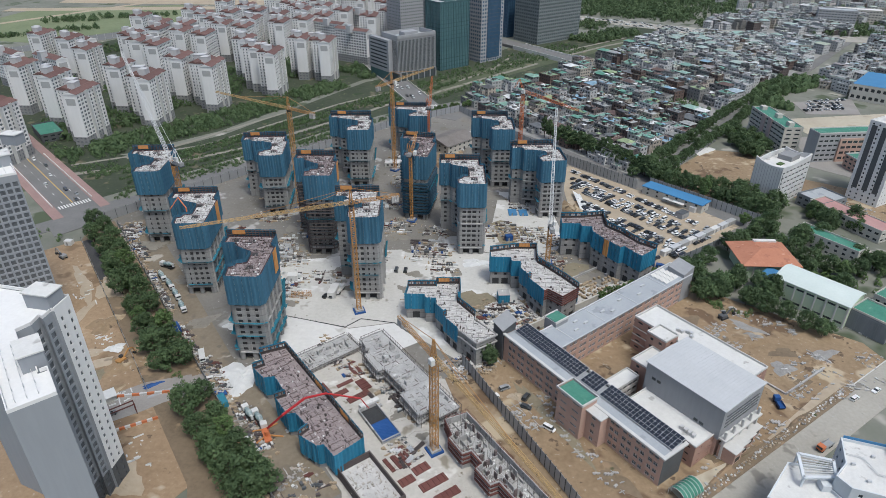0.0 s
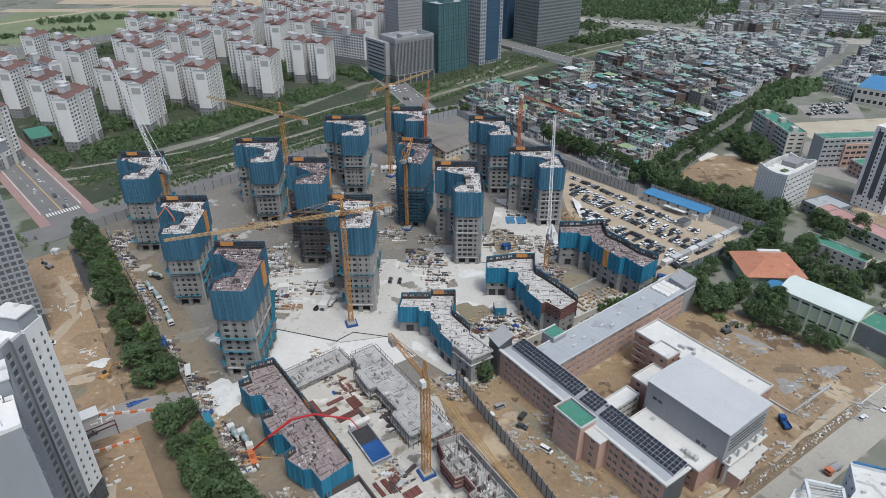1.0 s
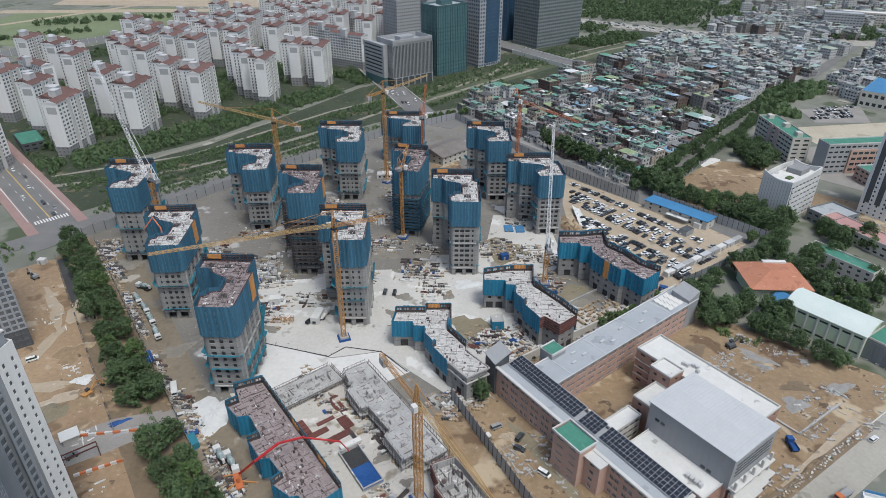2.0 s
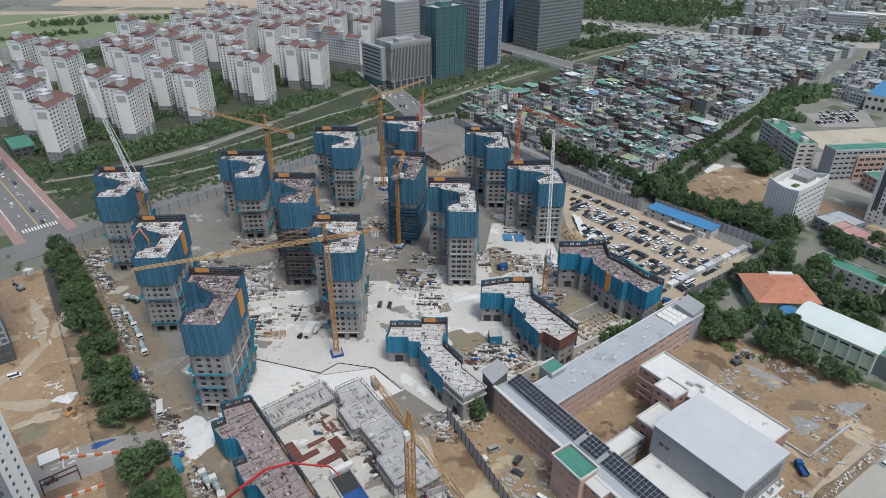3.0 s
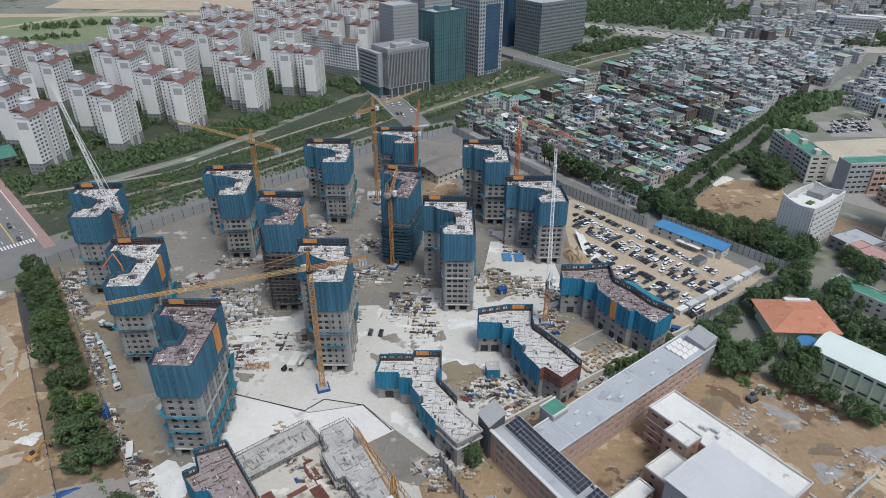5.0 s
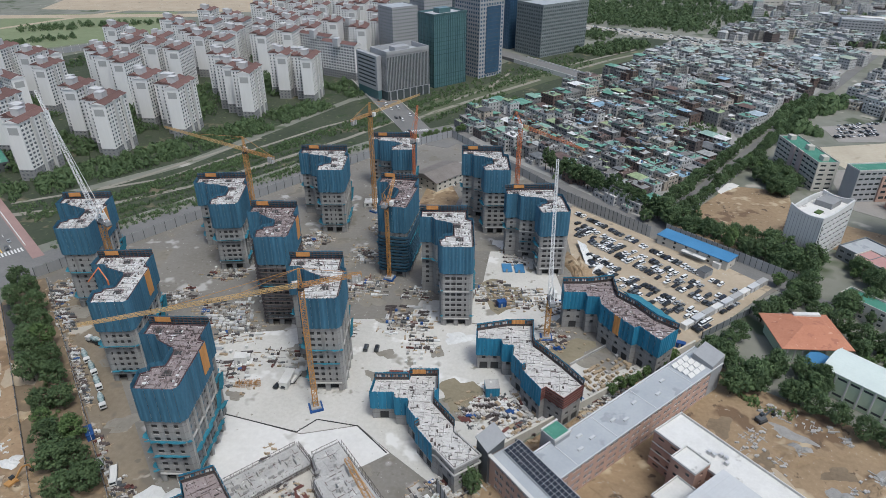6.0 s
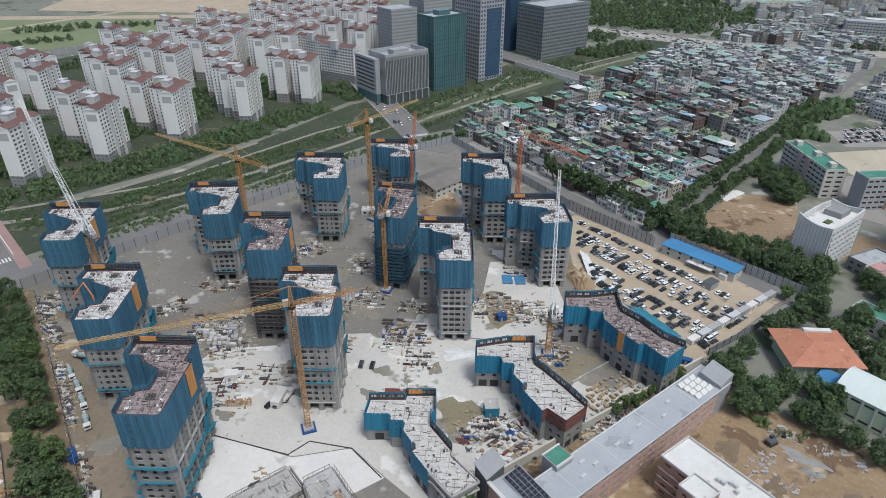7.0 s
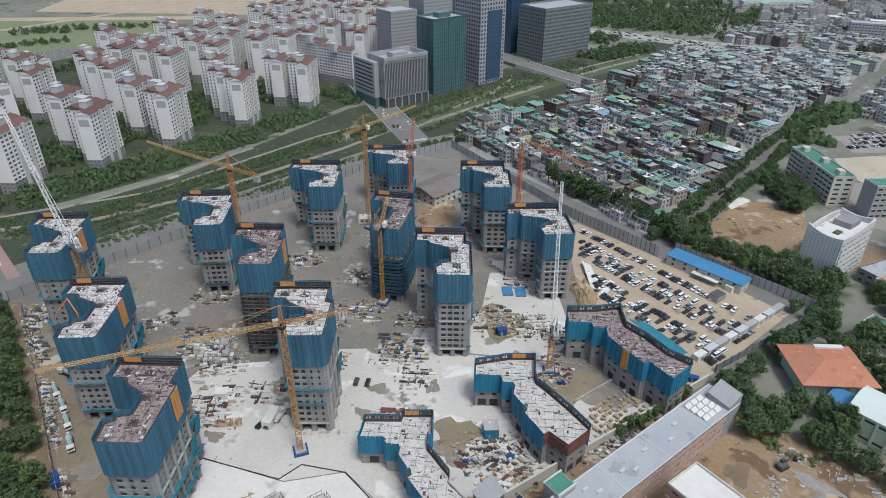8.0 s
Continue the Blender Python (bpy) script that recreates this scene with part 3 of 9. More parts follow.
def room_lines(pts, z, rng):
    """Wall upstands in a room grid, cut to an outline, with door gaps."""
    g = Geo()
    xs, ys = [p[0] for p in pts], [p[1] for p in pts]
    edges = [(Vector(pts[i]), Vector(pts[(i + 1) % len(pts)])) for i in range(len(pts))]
    for axis, lo, hi in ((0, min(xs), max(xs)), (1, min(ys), max(ys))):
        c = lo + rng.uniform(1.5, 3.0)
        while c < hi - 0.8:
            cut = sorted(a[1 - axis] + (b[1 - axis] - a[1 - axis]) * (c - a[axis]) / (b[axis] - a[axis]) for a, b in edges if (a[axis] > c) != (b[axis] > c))
            for s0, s1 in zip(cut[::2], cut[1::2]):
                s = s0
                while s < s1 - 0.6:
                    e = min(s1, s + rng.uniform(2.0, 6.5))
                    w, hh, dd = rng.choice((0.06, 0.09, 0.12)), rng.uniform(0.1, 0.4), rng.uniform(-0.4, 0.4)
                    if axis:
                        g.box(s, c + dd - w, z, e, c + dd + w, z + hh)
                    else:
                        g.box(c + dd - w, s, z, c + dd + w, e, z + hh)
                    s = e + rng.choice((0.9, 1.2, 2.5, 4.0))
            c += rng.uniform(2.2, 4.2)
    return g


def tower_walls(th, body, h, rng):
    """Concrete storeys with real openings, an open ground floor on stilts, piers and film-covered windows on the long side."""
    # Solid cores coloured dark stand for the shade inside the storeys.
    part("interior", Geo().prism(inset(body, 0.5), 4.2, h - 0.1), M_SHADE, th, "interior coloured dark as shade behind the openings")
    part("ground_core", Geo().prism(inset(body, 2.2), 0.0, 4.2), M_SHADE, th, "recessed ground floor coloured dark as shade")
    for i, (a, b, length, ang) in enumerate(edge_run(body)):
        u = (b - a).normalized()
        nrm = Vector((u.y, -u.x))
        bay = rng.choice((2.3, 2.5, 2.8))
        cols = bays(length, bay, 1.5, 0.5)
        if len(cols) > 2:
            cols = [((c0 + c1) / 2 - q / 2, (c0 + c1) / 2 + q / 2) for (c0, c1), q in zip(cols, [rng.choice((0.8, 1.5, 1.5, 1.9, 2.1)) for c in cols])]
        wide = bays(length, 4.6, 3.4, 0.5)
        g = wall_grid(a, b, 4.2, h - 0.05, cols, storeys(4.2, h, STOREY, 0.8, STOREY - 0.45) if cols else [], 0.45)
        low = wall_grid(a, b, 0.0, 4.2, wide, [(0.05, 3.5)] if wide else [], 0.9)
        part("outer_wall", g.add(low.v, low.f), M_CONC, th)
        if length > 12:
            me = mesh_of("pier", Geo().box(-0.32, -0.6, 0, 0.32, 0.0, h - 0.6), M_PIER)
            for j in range(0, len(cols) + 1, 2):
                s = (cols[j - 1][1] + cols[j][0]) / 2 if 0 < j < len(cols) else (0.35 if j == 0 else length - 0.35)
                p = a + u * s
                part("pier", me, None, th, "", pose(p.x, p.y, 0, 0, 0, ang))
            film = Geo()
            for c0, c1 in cols[::2]:
                w = wall_grid(a + u * (c0 + 0.05) - nrm * 0.2, a + u * (c1 - 0.05) - nrm * 0.2, h * 0.3, h * 0.78, [], [])
                film.add(w.v, w.f)
            part("window_film", film, M_PANE, th, "blue-tinted film behind the openings")
    g = Geo()
    for i, (a, b, length, ang) in enumerate(edge_run(body)):
        if length > 6:
            u = (b - a).normalized()
            nrm = Vector((u.y, -u.x))
            for z in (4.2, h * 0.47 - 0.5):
                g.beam((*(a + nrm * 0.25), z), (*(b + nrm * 0.25), z), 0.5, 0.45)
    tagged(part("ledge", g, M_PIER, th, "pale cast ledges"), kind="stuff")


def tower(x, y, rz, w, d, h, deck, seed, orange=(), label="", tall=(6,), bare=(), drop=12.5, net=None, scaffold=None):
    """An L-shaped concrete block with a blue climbing screen; x, y is its front right corner, h its deck's height."""
    rng = random.Random(seed)
    k, s = math.cos(radians(rz)), math.sin(radians(rz))
    th = thing("unfinished_tower", x - w * k, y - w * s, rz, label or "grey concrete apartment tower under construction with blue climbing screens", "tower block", "towers on the building site")
    pts = tower_outline(w, d)
    body = inset(pts, 0.7)
    tower_walls(th, body, h, rng)
    part("deck", Geo().prism(body, h - 0.35, h), deck, th, "pale topmost slab strewn with formwork")
    tagged(part("formwork_boards", clutter(inset(pts, 1.6), h, 150 if deck is M_DECK else 260, BOARDS, rng), M_OLDCONC if deck is M_DECK else M_DECKRED, th, "loose boards and formwork packs"), kind="stuff")
    tagged(part("dark_boards", clutter(inset(pts, 1.6), h, 14 if deck is M_DECK else 60, [(1.6, 0.3, 0.25), (2.6, 0.16, 0.2), (0.5, 0.5, 0.7), (1.1, 0.7, 0.3)], rng), M_FRAME, th, "dark props and beams"), kind="stuff")
    tagged(part("wall_forms", room_lines(inset(pts, 1.3), h, rng), M_GRAVEL if deck is M_DECK else M_WALLLINE, th, "dark wall forms in a room grid"), kind="stuff")
    tagged(part("pale_packs", clutter(inset(pts, 1.8), h, 60 if deck is M_DECK else 16, [(1.6, 0.9, 0.2), (0.8, 0.8, 0.4), (2.4, 0.5, 0.15)], rng), M_SHEET, th, "pale sheets and sacks"), kind="stuff")
    tagged(part("rebar_stubs", clutter(inset(pts, 1.2), h, 60, [(0.07, 0.07, 1.5), (0.3, 0.06, 0.9)], rng), M_WALLLINE, th, "upright reinforcement bars"), kind="stuff")
    for sx, sy in ((w - 6.5, 8.5), (w - 7.5, d - 16.0), (w - 11.5, d - 5.0), (5.0, d - 4.5)):
        # A near-black box on the slab stands for an open shaft's shade.
        part("lift_shaft", Geo().box(-1.6, -1.2, 0, 1.6, 1.2, 0.25), M_SHADE, th, "dark box for the shade of a shaft opening", pose(sx, sy, h - 0.02))
        part("shaft_kerb", Geo().box(-1.9, 1.2, 0, 1.9, 1.5, 0.7).box(1.6, -1.2, 0, 1.9, 1.2, 0.7), M_DECKRED, th, "upstand form beside the shaft", pose(sx, sy, h - 0.02))
    part("rim_form", rim_band(inset(pts, 0.75), 0.3, h, 0.4), M_RIM, th, "dark plum rim formwork")
    runs = edge_run(pts)
    for i, (a, b, length, ang) in enumerate(runs):
        n = max(1, round(length / 3.2))
        up = 3.4 if i in tall else rng.uniform(1.1, 1.5)
        hh = drop + up
        me = mesh_of("screen_panel", screen_panel(length / n - 0.08, hh), net or M_NET)
        u = (b - a).normalized()
        for j in range(n):
            p = a + u * (length * j / n + 0.04)
            part("screen_panel", me, None, th, "", pose(p.x, p.y, h - drop + rng.uniform(-0.15, 0.15), 0, 0, ang))
        if i in tall:
            g = Geo()
            nrm = Vector((u.y, -u.x))
            for zz in (0.9, 2.0, 3.1):
                g.beam((*(a - nrm * 0.5), h + zz), (*(b - nrm * 0.5), h + zz), 0.5, 0.12)
            for j in range(n * 2 + 1):
                p = a + u * length * j / (2 * n) - nrm * 0.5
                g.box(p.x - 0.12, p.y - 0.12, h, p.x + 0.12, p.y + 0.12, h + 3.2)
            part("platform_frame", g, M_FRAME, th, "dark inner platform of the screen")
            me2 = mesh_of("orange_panel", Geo().box(0, -0.06, 0, 5.6, 0.06, 2.0), M_ORANGE)
            p = a + u * (length * 0.62) - nrm * 0.85
            part("orange_panel", me2, None, th, "orange net panel", pose(p.x, p.y, h + 1.3, 0, 0, ang))
    for i, where in orange:
        a, b, length, ang = runs[i]
        u = (b - a).normalized()
        p = a + u * length * where + Vector((u.y, -u.x)) * 0.28
        part("orange_screen", screen_panel(5.0, drop * 0.85), M_ORANGE, th, "orange screen panel", pose(p.x, p.y, h - drop * 0.72, 0, 0, ang))
    if scaffold:
        ring = inset(pts, 0.1)
        for i in range(2, int((h - drop) / 1.9)):
            part("scaffold_lift", rim_band(inset(pts, -0.5), 1.1, i * 1.9, 0.16 if scaffold is M_FRAME else 0.9), scaffold, th, "dark scaffold lift")
        g = Geo()
        for a, b, length, ang in runs:
            for j in range(max(1, round(length / 2.4))):
                p = a.lerp(b, j / max(1, round(length / 2.4)))
                g.box(p.x - 0.07, p.y - 0.07, 0, p.x + 0.07, p.y + 0.07, h - drop)
        tagged(part("scaffold_standards", g, M_FRAME, th, "upright scaffold tubes"), kind="stuff")
    for z, keep in ((h * 0.47, 0.75), (h * 0.47 - 6.5, 0.15), (5.6, 0.4)):
        net_shelf(th, body, z, [i for i in range(len(body)) if rng.random() < keep], rng)
    for i in (3, 5):
        a, b, length, ang = edge_run(body)[i]
        u = (b - a).normalized()
        nrm = Vector((u.y, -u.x))
        g = Geo()
        z1, m = h * 0.47 + 1.0, 8
        for j in range(m + 1):
            p = b - u * min(length, 6.0) * (j / m) * 0.5 + nrm * (1.0 + 0.5 * math.sin(j * 2.1))
            g.v += [(p.x, p.y, z1 - 7.0 + rng.uniform(-1.5, 1.5)), (p.x + nrm.x * 0.8, p.y + nrm.y * 0.8, z1)]
        g.f = [(2 * j, 2 * j + 2, 2 * j + 3, 2 * j + 1) for j in range(m)]
        part("hanging_net", g, M_SAFE, th, "turquoise net hanging at the corner")
    return th


tower(-174, 300, 8, 26, 35, 42, M_DECK, 1, orange=((3, 0.62),))
tower(-130, 251, 8, 25, 37, 38, M_DECK, 2, orange=((3, 0.68),), label="grey concrete tower with blue screens beside the haul road")
tower(-87, 203, 3, 24, 35, 41, M_DECKRED, 3, orange=((3, 0.7),), label="concrete tower with blue screens and rust-dusted formwork deck")
tower(-120, 340, 9, 29, 36, 37.5, M_DECK, 4)
tower(-80, 294, 4, 24, 32, 45, M_DECKRED, 5, orange=((3, 0.7),), scaffold=M_FRAME, label="dark scaffolded concrete tower with blue screens")
tower(-48, 252, 5, 24, 31, 44, M_DECK, 6)
tower(-77, 385, 4, 30, 34, 38.5, M_DECK, 7)
tower(-43, 437, 4, 31, 27, 32, M_DECK, 8)
tower(-35, 339, -6, 23, 37, 39, M_DECKRED, 9, drop=13.0, scaffold=M_NETDARK, label="concrete tower with blue screens above a dark netted scaffold")
tower(0, 300, 4, 25, 37, 41, M_DECK, 10)
tower(16.5, 392, 4, 27, 33, 39, M_DECK, 11)
tower(46, 349, 8, 29, 30, 36, M_DECK, 12)


# ---- low blocks with bright blue screens ----
def low_block(pts, h, deck, seed, label, drop, orange=(), red=(), grey=(), rz=0.0, origin=None):
    """A low block on a stepped outline (counter-clockwise); blue screens outside its rim, dark platforms inside the far sides."""
    rng = random.Random(seed)
    o = Vector(origin or pts[0])
    th = thing("unfinished_low_block", o.x, o.y, rz, label, "low block", "low blocks on the building site")
    loc = pts if origin else [(x - o.x, y - o.y) for x, y in pts]
    # A solid core coloured dark stands for the shade indoors.
    part("interior", Geo().prism(inset(loc, 0.42), 0, h - 0.1), M_SHADE, th, "interior coloured dark as shade behind the openings")
    for a, b, length, ang in edge_run(loc):
        wide = bays(length, 4.6, 3.3, 0.4)
        cols = bays(length, 3.6, 1.5, 0.4)
        w = wall_grid(a, b, 0.0, 4.4, wide, [(0.1, 3.7)] if wide else [])
        w2 = wall_grid(a, b, 4.4, h - 0.05, cols, storeys(4.4, h, 3.2, 0.9, 2.4) if cols else [])
        part("outer_wall", w.add(w2.v, w2.f), M_CONC, th)
    part("deck", Geo().prism(loc, h - 0.3, h), deck, th, "topmost slab strewn with formwork")
    tagged(part("formwork_boards", clutter(inset(loc, 0.7), h, 300, BOARDS, rng), deck, th, "loose boards and formwork packs"), kind="stuff")
    tagged(part("wall_forms", room_lines(inset(loc, 0.7), h, rng), M_GRAVEL if deck is M_DECK else M_WALLLINE, th, "dark wall forms in a room grid"), kind="stuff")
    tagged(part("dark_boards", clutter(inset(loc, 0.8), h, 35 if deck is M_DECK else 90, [(1.6, 0.3, 0.25), (2.6, 0.16, 0.2), (0.5, 0.5, 0.9), (1.1, 0.7, 0.3)], rng), M_FRAME, th, "dark props and beams"), kind="stuff")
    tagged(part("white_packs", clutter(inset(loc, 0.8), h, 45 if deck is M_DECK else 18, [(1.0, 0.5, 0.25), (0.5, 0.5, 0.3), (1.8, 0.25, 0.12)], rng), M_SHEET, th, "pale boards and sacks"), kind="stuff")
    turn = Matrix.Rotation(radians(rz), 2)
    for i, (a, b, length, ang) in enumerate(edge_run(inset(loc, -0.5))):
        u = (b - a).normalized()
        nrm = Vector((u.y, -u.x))
        wn_ = turn @ nrm
        if i in red:
            for zz in (-4.2, -3.0, -1.8, -0.6, 0.6):
                part("edge_form", Geo().beam((*a, h + zz), (*b, h + zz), 0.3, 0.55), M_RED, th, "rust-red edge formwork")
            continue
        if i in grey:
            part("edge_form", Geo().beam((*a, h - 0.2), (*b, h - 0.2), 0.5, 0.7).beam((*a, h - 3.4), (*b, h - 3.4), 0.6, 0.4), M_OLDCONC, th, "pale slab edge with form boards")
            tagged(part("rebar_stubs", clutter([tuple(a - nrm * 0.2), tuple(b - nrm * 0.2), tuple(b - nrm * 1.0), tuple(a - nrm * 1.0)], h, int(length * 2.2), [(0.06, 0.06, 1.2)], rng), M_FRAME, th, "upright reinforcement bars"), kind="stuff")
            continue
        front = wn_.y < 0.25 and wn_.x < 0.9
        k = max(1, round(length / 3.0))
        up = rng.uniform(1.2, 1.5) if front else 3.3
        me = mesh_of("screen_panel", screen_panel(length / k - 0.06, drop + up), M_BLUE)
        for j in range(k):
            p = a + u * (length * j / k + 0.03)
            part("screen_panel", me, None, th, "", pose(p.x, p.y, h - drop + rng.uniform(-0.12, 0.12), 0, 0, ang))
        if not front:
            g = Geo()
            for zz in (0.15, 1.1, 2.7):
                g.beam((*(a - nrm * 0.35), h + zz), (*(b - nrm * 0.35), h + zz), 0.25, 0.3)
            for j in range(max(1, round(length / 1.6)) + 1):
                p = a.lerp(b, j / max(1, round(length / 1.6))) - nrm * 0.35
                g.box(p.x - 0.14, p.y - 0.14, h, p.x + 0.14, p.y + 0.14, h + 2.8)
            part("edge_frame", g, M_FRAME, th, "dark edge formwork frame")
            q = a - nrm * 0.22
            if length > 3:
                part("edge_board", Geo().box(0.2, -0.05, 0, length - 0.2, 0.05, 1.0), M_FRAME, th, "dark rim board", pose(q.x, q.y, h + 0.1, 0, 0, ang))
                for j in range(int(length / 3.2)):
                    part("form_panel", Geo().box(0.5, -0.16, 1.25, 2.3, -0.06, 2.45), M_PANEL, th, "pale form panel in the frame", pose(*(q + u * (j * 3.2 + 0.3) - nrm * 0.05), h, 0, 0, ang))
        for e, where, width in orange:
            if e == i:
                p = a + u * length * where + (nrm * 0.24 if front else -nrm * 0.62)
                part("orange_screen", screen_panel(width, drop + 1.2 if front else 2.0), M_ORANGE, th, "orange screen panel", pose(p.x, p.y, h - drop + 0.1 if front else h + 1.2, 0, 0, ang))
    return th


low_block([(40.9, 303.5), (50.5, 304), (51, 300.6), (56.2, 300.8), (56, 295.2), (60.5, 288.4), (67.2, 279.6), (69.5, 280.6), (76.2, 272), (84.4, 280.3), (77, 285.7), (70.2, 295.8), (63.4, 302.8), (63, 310.8), (63.1, 315.8), (51.9, 312.7), (41, 311.6)],
          18.5, M_DECKRED, 31, "low concrete block with bright blue screens beside the car park", 8.0, orange=((5, 0.05, 3.4),))
low_block([(3.3, 271), (13.3, 271.6), (13.8, 268), (18.3, 268), (17.6, 262.2), (22.6, 254.6), (21.3, 253.2), (27.7, 243.4), (29.4, 245), (35.6, 239.4), (43, 246.8), (36.8, 255.4), (29.4, 264.6), (25.8, 268.5), (25.3, 272.7), (25.7, 282.5), (15.8, 281.6), (3.1, 277.3)],
          15.0, M_DECK, 32, "low concrete block with blue screens and white deck", 7.5, orange=((15, 0.35, 5.5),), red=(7, 8, 9))
low_block([(-35, 238.6), (-26, 239.2), (-25.6, 236.2), (-20.4, 236.2), (-20.6, 232.5), (-15, 224.6), (-16.3, 223.3), (-9.6, 214.8), (-8.4, 214.2), (-1.8, 206.8), (5.9, 212.8), (-3.5, 222.4), (-3.4, 224.7), (-11.5, 235), (-12, 240.6), (-10.8, 242.3), (-11.4, 250.4), (-21.6, 249.5), (-21.7, 247.3), (-34.6, 246.2)],
          12.5, M_DECK, 33, "low concrete block with blue screens and strewn deck", 7.0, orange=((16, 0.45, 5.0),), grey=(7, 8, 9, 10, 11))
low_block([(-33, -5), (-25.6, -6.2), (-25.8, -10.6), (-18, -9.6), (-16.2, -5.8), (-4.5, -6.4), (-5, -10.4), (5, -10.4), (6.3, -7.6), (15.8, -7), (16.8, -11), (24.6, -8.5), (25.6, -6.2), (32, -5.8), (30.6, 5.2), (-31, 4.6)],
          10.0, M_DECKRED, 34, "long low block with bright blue screens and red-brown deck", 7.6, orange=((14, 0.15, 6.0), (14, 0.47, 5.0)), rz=-49.5, origin=(-63, 173))



# ---- finished buildings near the site ----
def building(name, x, y, rz, lx, ly, h, wall, roof, label, category, storey=3.3, bay=3.2, opening=1.8, sill=0.95, head=2.3, parapet=0.8, z=0.0, glass=None, group="",
             blind=(), ground=None, rim=None):
    """A box building with window openings on its sides, glass behind them, a roof and a parapet; its corner at x, y, its sides along rz and rz + 90."""
    th = thing(name, x, y, rz, label, category, group, z)
    pts = [(0, 0), (lx, 0), (lx, ly), (0, ly)]
    part("glazing", Geo().prism(inset(pts, 0.3), 0.0, h - 0.3), glass or M_GLASS, th, "dark glass behind the openings")
    for i, (a, b, length, ang) in enumerate(edge_run(pts)):
        cols = [] if i in blind else bays(length, bay, opening, 0.5)
        part("wall", wall_grid(a, b, 0.0, h, cols, storeys(0.0, h, storey, sill, head) if cols else [], 0.28), wall, th)
    part("roof", Geo().prism(inset(pts, 0.25), h - 0.35, h - 0.02), roof, th, "flat roof")
    if parapet:
        for i, (a, b, length, ang) in enumerate(edge_run(pts)):
            part("parapet", Geo().box(-0.05 if i % 2 else 0.3, -0.06, 0, length + (0.05 if i % 2 else -0.3), 0.28, parapet), rim or wall, th, "", pose(a.x, a.y, h, 0, 0, ang))
    return th


def window_mesh(w, h, material=None):
    """A window frame with a mullion and a transom, centred on x, from z 0, in the plane y 0."""
    g = Geo()
    for x0, x1, z0, z1 in ((-w / 2, w / 2, 0, 0.1), (-w / 2, w / 2, h - 0.1, h), (-w / 2, -w / 2 + 0.1, 0.1, h - 0.1), (w / 2 - 0.1, w / 2, 0.1, h - 0.1), (-0.05, 0.05, 0.1, h - 0.1), (-w / 2 + 0.1, -0.05, h * 0.6, h * 0.6 + 0.08), (0.05, w / 2 - 0.1, h * 0.6, h * 0.6 + 0.08)):
        g.box(x0, -0.05, z0, x1, 0.05, z1)
    return mesh_of("window_frame", g, material or M_ALU)


def framed_wall(th, a, b, h, storey, wall, groups, w, sill, height, z0=0.0):
    """A wall with windows at the given places along it, each with a frame of its own."""
    a, b = Vector(a), Vector(b)
    u = (b - a).normalized()
    ang = math.degrees(math.atan2(u.y, u.x))
    cols = [(s - w / 2, s + w / 2) for s in groups]
    n = max(1, round((h - z0) / storey))
    hh = (h - z0) / n
    part("wall", wall_grid(a, b, z0, h, cols, [(z0 + i * hh + sill, z0 + i * hh + sill + height) for i in range(n)], 0.3), wall, th)
    me = window_mesh(w - 0.02, height - 0.02)
    for i in range(n):
        for s in groups:
            p = a + u * s + Vector((-u.y, u.x)) * 0.12
            part("window_frame", me, None, th, "", pose(p.x, p.y, z0 + i * hh + sill + 0.01, 0, 0, ang))


# school, front wing: brick, solar roof, a penthouse block with a green roof
SR = -50.5
fw = thing("school_wing", 9.6, 212.2, SR, "salmon brick school wing with solar panels on its roof", "school building", "school wings")
L, W, H = 80.5, 11.0, 13.2
pts = [(0, 0), (L, 0), (L, W), (0, W)]
part("glazing", Geo().prism(inset(pts, 0.35), 0, H - 0.4), M_GLASS, fw, "dark window glass")
gr = [s + k for s in [5 + 5.6 * i for i in range(6)] for k in (-1.15, 1.15)] + [s + k for s in [60 + 5.6 * i for i in range(4)] for k in (-1.15, 1.15)]
framed_wall(fw, (0, 0), (L, 0), H, 3.3, M_BRICK, gr, 1.7, 0.95, 1.7)
part("wall", wall_grid((L, 0), (L, W), 0, H, [], []), M_DARKCLAD, fw, "charcoal end wall")
part("wall", wall_grid((L, W), (0, W), 0, H, bays(L, 3.6, 1.7), storeys(0, H, 3.3, 0.95, 2.6)), M_BRICK, fw)
part("wall", wall_grid((0, W), (0, 0), 0, H, [], []), M_BRICK, fw)
part("roof", Geo().prism(inset(pts, 0.3), H - 0.4, H - 0.02), M_ROOFGREY, fw, "pale membrane roof")
part("cornice", Geo().box(-0.3, -0.9, H, L + 0.9, 0.35, H + 0.7), M_STONE, fw, "pale cornice band")
part("cornice", Geo().box(L - 0.35, 0.36, H, L + 0.9, W + 0.5, H + 0.7), M_STONE, fw, "pale cornice band")
part("cornice", Geo().box(0, W - 0.3, H, L - 0.36, W + 0.4, H + 0.9), M_DARKCLAD, fw, "dark green-black cornice")
cellm = mesh_of("solar_panel", Geo().box(0.06, 0.06, 0, 1.54, 1.60, 0.05), M_SOLAR)
